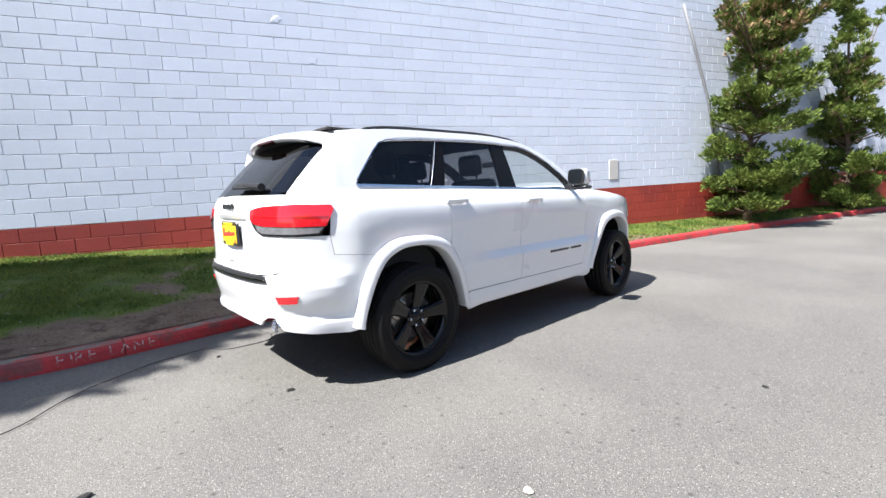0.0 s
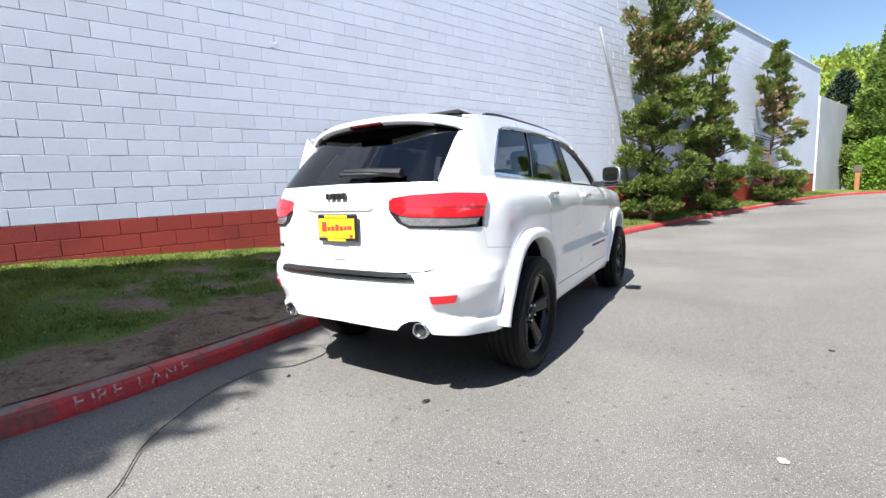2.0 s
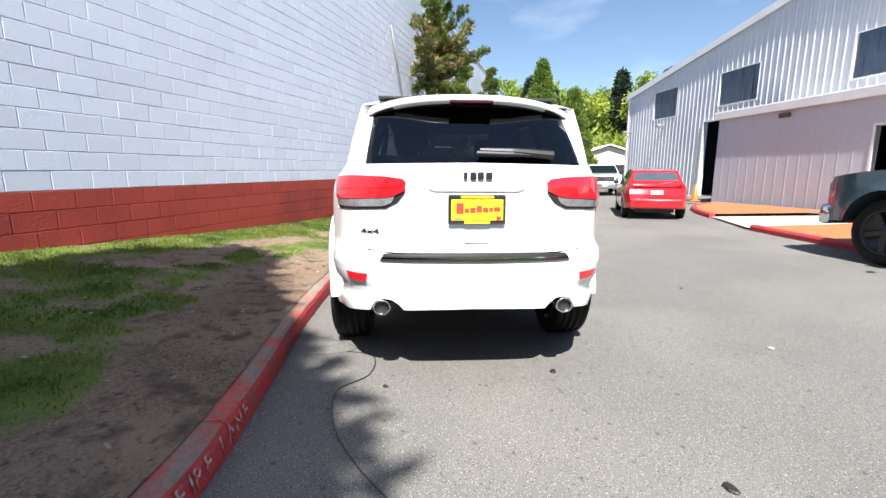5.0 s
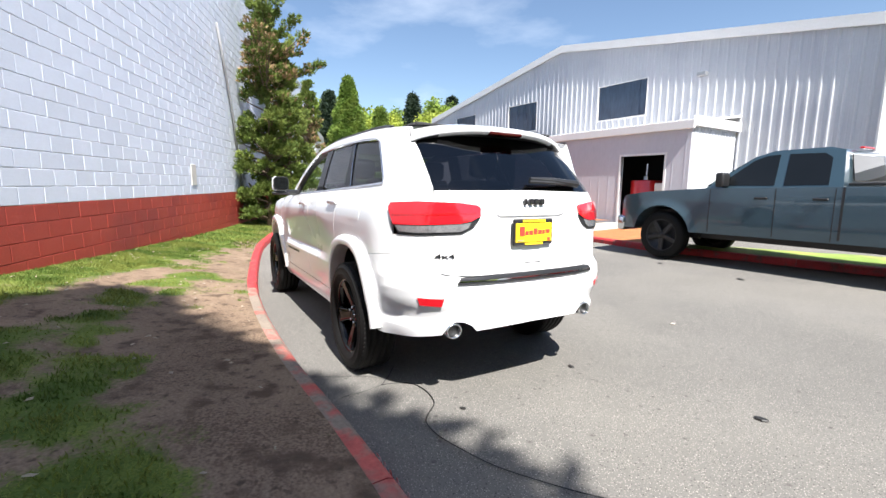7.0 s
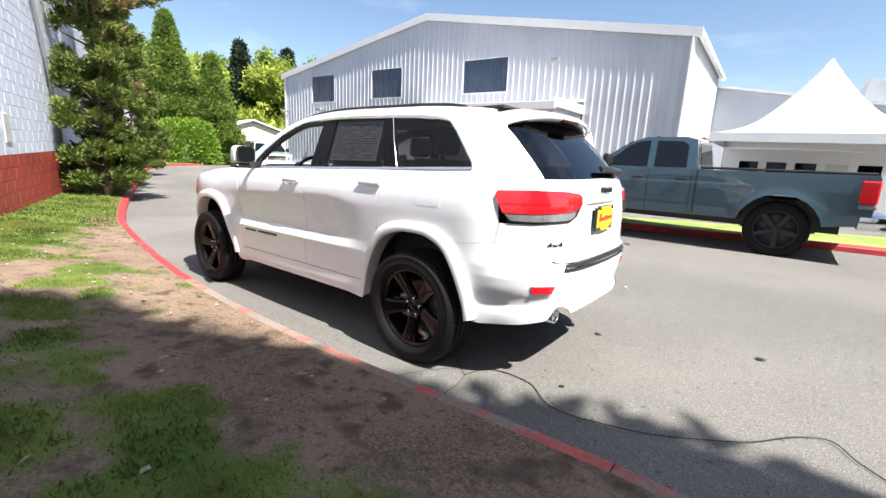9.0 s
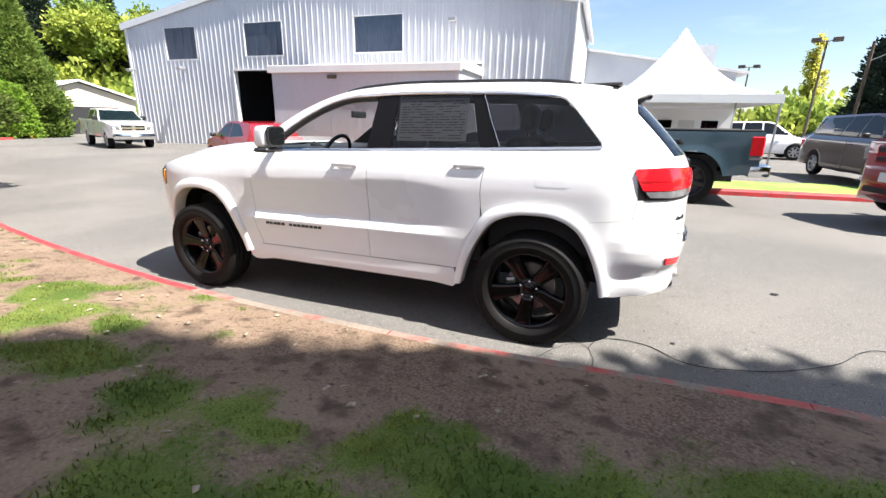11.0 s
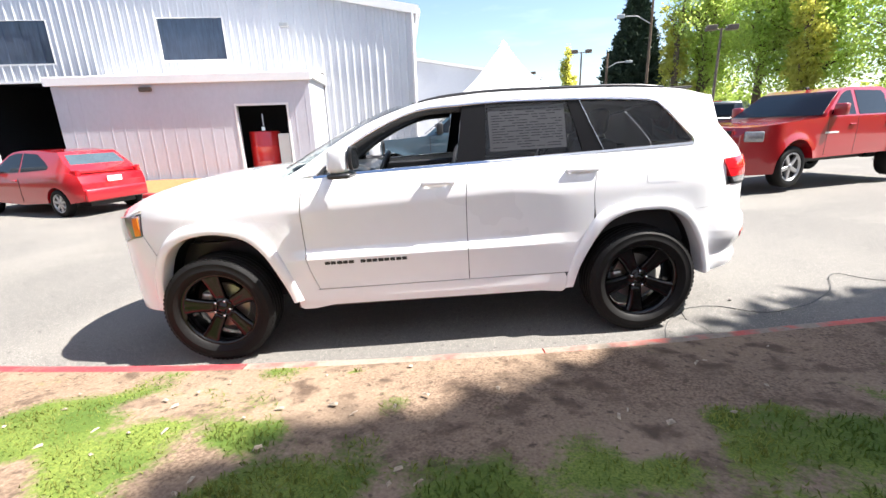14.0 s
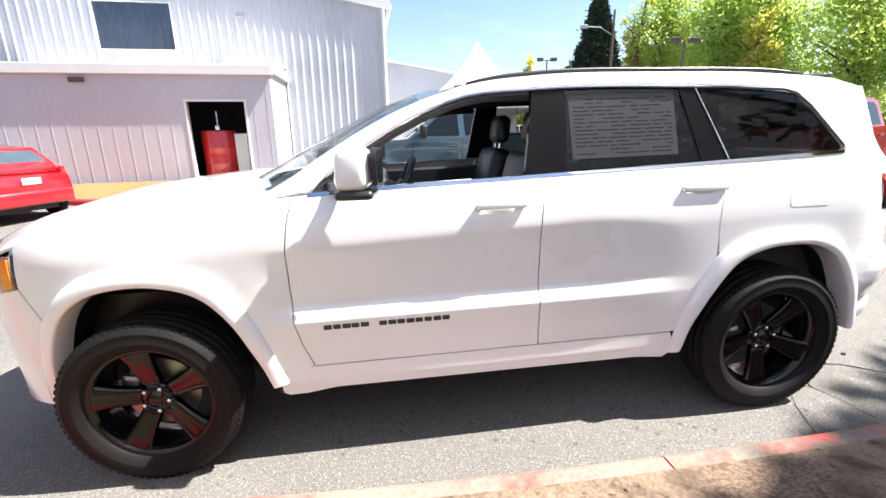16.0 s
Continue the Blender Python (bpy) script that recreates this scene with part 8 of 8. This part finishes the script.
def ground_details():
    # cable lying across the lot
    pts = [(1.9, 4.3), (1.88, 4.1), (1.62, 4.0), (1.36, 4.08), (1.05, 3.92), (0.83, 3.70), (0.66, 3.46), (0.55, 3.17), (0.44, 3.06), (0.3, 3.16), (0.05, 3.2), (-0.5, 2.9)]
    run = catmull(pts, 90)
    ob = part("loose_cable", tube_bm([(x, y, road_z(x, y) + 0.009 + 0.002 * math.sin(19 * x)) for x, y in run], 0.003, 6), M_BLACK, None, smooth=True)
    tagged(ob, "thin dark cable lying across the asphalt", "cable")
    # hairline cracks
    rng = random.Random(23)
    for pts in ([(1.75, 4.55), (1.9, 4.3), (2.2, 4.2)], [(2.1, 4.75), (2.05, 4.4), (1.9, 4.15)]):
        run = catmull(pts, 26)
        v, f = [], []
        for i, (x, y) in enumerate(run):
            w_ = 0.002 + 0.002 * rng.random()
            jx, jy = 0.012 * noise.noise((x * 9, y * 9, 0)), 0.012 * noise.noise((x * 9, y * 9, 5))
            a, b = run[max(i - 1, 0)], run[min(i + 1, len(run) - 1)]
            d = Vector((b[0] - a[0], b[1] - a[1])).normalized()
            for s in (1, -1):
                v.append((x + jx - d.y * w_ * s, y + jy + d.x * w_ * s, road_z(x, y) + 0.0065))
            if i:
                f.append((2 * i - 2, 2 * i - 1, 2 * i + 1, 2 * i))
        tagged(mesh_ob("asphalt_crack", v, f, M_SHADE_CRACK), "fine dark crack in the asphalt", "crack", kind="structure")
    # dark spots and pale chips
    for i, (x, y, r) in enumerate(((1.97, 2.94, 0.03), (1.09, 2.26, 0.035), (1.5, 3.85, 0.02), (4.6, 1.62, 0.02), (6.24, -1.0, 0.07), (4.67, -1.17, 0.08))):
        bm = bmesh.new()
        ring = [bm.verts.new((r * (1 + 0.5 * noise.noise((math.cos(a) * 2 + i, math.sin(a) * 2, i))) * math.cos(a), r * 0.6 * (1 + 0.5 * noise.noise((math.cos(a) * 2, i, math.sin(a) * 2))) * math.sin(a), 0)) for a in (2 * math.pi * k / 14 for k in range(14))]
        bm.faces.new(ring)
        e = bmesh.ops.extrude_face_region(bm, geom=bm.faces[:])
        for q in (g for g in e["geom"] if isinstance(g, bmesh.types.BMVert)):
            q.co = Vector((q.co.x * 0.8, q.co.y * 0.8, 0.006))
        ob = part("tar_spot", bm, M_TAR, None, m=pose(x, y, road_z(x, y) + 0.004, 0, 0, 30 * i))
        tagged(ob, "small black tar spot on the asphalt", "tar spot", kind="structure")
    pos = [(2.78, 1.47), (2.86, 1.45)]
    for x, y in pos[:1]:
        bm = bmesh.new()
        bmesh.ops.create_icosphere(bm, subdivisions=2, radius=0.022)
        for q in bm.verts:
            q.co *= 1 + 0.4 * noise.noise(q.co * 60)
            q.co.z *= 0.45
        tagged(part("pale_stone", bm, M_CONCRETE, None, m=pose(x, y, road_z(x, y) + 0.008)), "small pale stone lying on the asphalt", "stone")
    # litter of chips, twigs and dry leaves on the verge: too small to count
    rn = np.random.default_rng(3)
    v, f = [], []
    for k in range(170):
        x = rn.uniform(-1.5, 8)
        y = rn.uniform(kerb_line(x) + 0.2, WALL_Y - 0.1)
        z = lawn_level(x, y) + 0.012
        a, l_, w_ = rn.uniform(0, 6.3), rn.uniform(0.006, 0.028), rn.uniform(0.004, 0.014)
        b = len(v)
        c, s = math.cos(a), math.sin(a)
        for px, py, pz in ((-l_, -w_, 0), (l_, -w_ * 0.6, 0.004), (l_ * 0.8, w_, 0.008), (-l_ * 0.7, w_, 0.003), (0, 0, 0.012)):
            v.append((x + px * c - py * s, y + px * s + py * c, z + pz))
        f += [(b, b + 1, b + 4), (b + 1, b + 2, b + 4), (b + 2, b + 3, b + 4), (b + 3, b, b + 4)]
    tagged(mesh_ob("ground_litter", v, f, M_CHIP), "pale chips and dry leaf bits on the soil", "litter", kind="stuff")


M_TAR = mat("black_tar", (0.018, 0.017, 0.016), 0.55, var=0.2)
M_CHIP = mat("pale_litter", (0.30, 0.25, 0.19), 0.8, var=0.3, scale=30)
ground_details()


def kerb_lettering():
    """Worn white stencilled letters on the kerb's face."""
    white = mat("worn_white_stencil", (0.55, 0.50, 0.48), 0.8, var=0.25, scale=20, fine=80, tint=(0.36, 0.07, 0.06), tint_amt=0.75, tint_scale=22)
    x = 0.42
    for ch, adv in (("F", 0.07), ("I", 0.045), ("R", 0.075), ("E", 0.13), ("L", 0.085), ("A", 0.09), ("N", 0.09), ("E", 0.1)):
        y = kerb_line(x)
        me = text_mesh(ch, 0.11, 0.001)
        me.materials.append(white)
        ob = new("painted_letter", me)
        ang = math.degrees(math.atan2(kerb_line(x + 0.05) - kerb_line(x - 0.05), 0.1))
        d = Vector((-math.sin(radians(ang)), math.cos(radians(ang)), 0))
        p = Vector((x, y, road_level(x) + 0.062)) + d * 0.0085
        ob.matrix_world = pose(p.x, p.y, p.z, 80, 0, ang) @ Matrix.Translation((0, 0, 0.006))
        tagged(ob, "worn white stencilled letter on the kerb", "lettering", kind="structure")
        x += adv * math.cos(radians(ang))


kerb_lettering()


# low scrub and fences that close the far edge of the lot
def far_edge():
    rng = np.random.default_rng(44)
    c = []
    for k in range(1500):
        t = rng.random()
        x, y = -60 + 110 * t, -62 - 18 * t + rng.normal() * 3
        c.append((x, y, rng.uniform(0, 3.2 + 1.5 * math.sin(x * 0.3))))
    for k in range(700):
        t = rng.random()
        x, y = -34 - 6 * t + rng.normal(), -30 + 34 * t
        c.append((x, y, rng.uniform(0, 4)))
    c = np.array(c)
    p, d = tufts(c, 0.9, 10, rng, np.tile([[0, 0.4, 0.6]], (len(c), 1)))
    k = len(p)
    tagged(blades("far_scrub", p, d, rng.uniform(0.6, 1.4, k), rng.uniform(0.4, 0.8, k), M_LEAF_DARK, rng), "distant line of scrub behind the lot", "scrub", kind="stuff")


far_edge()
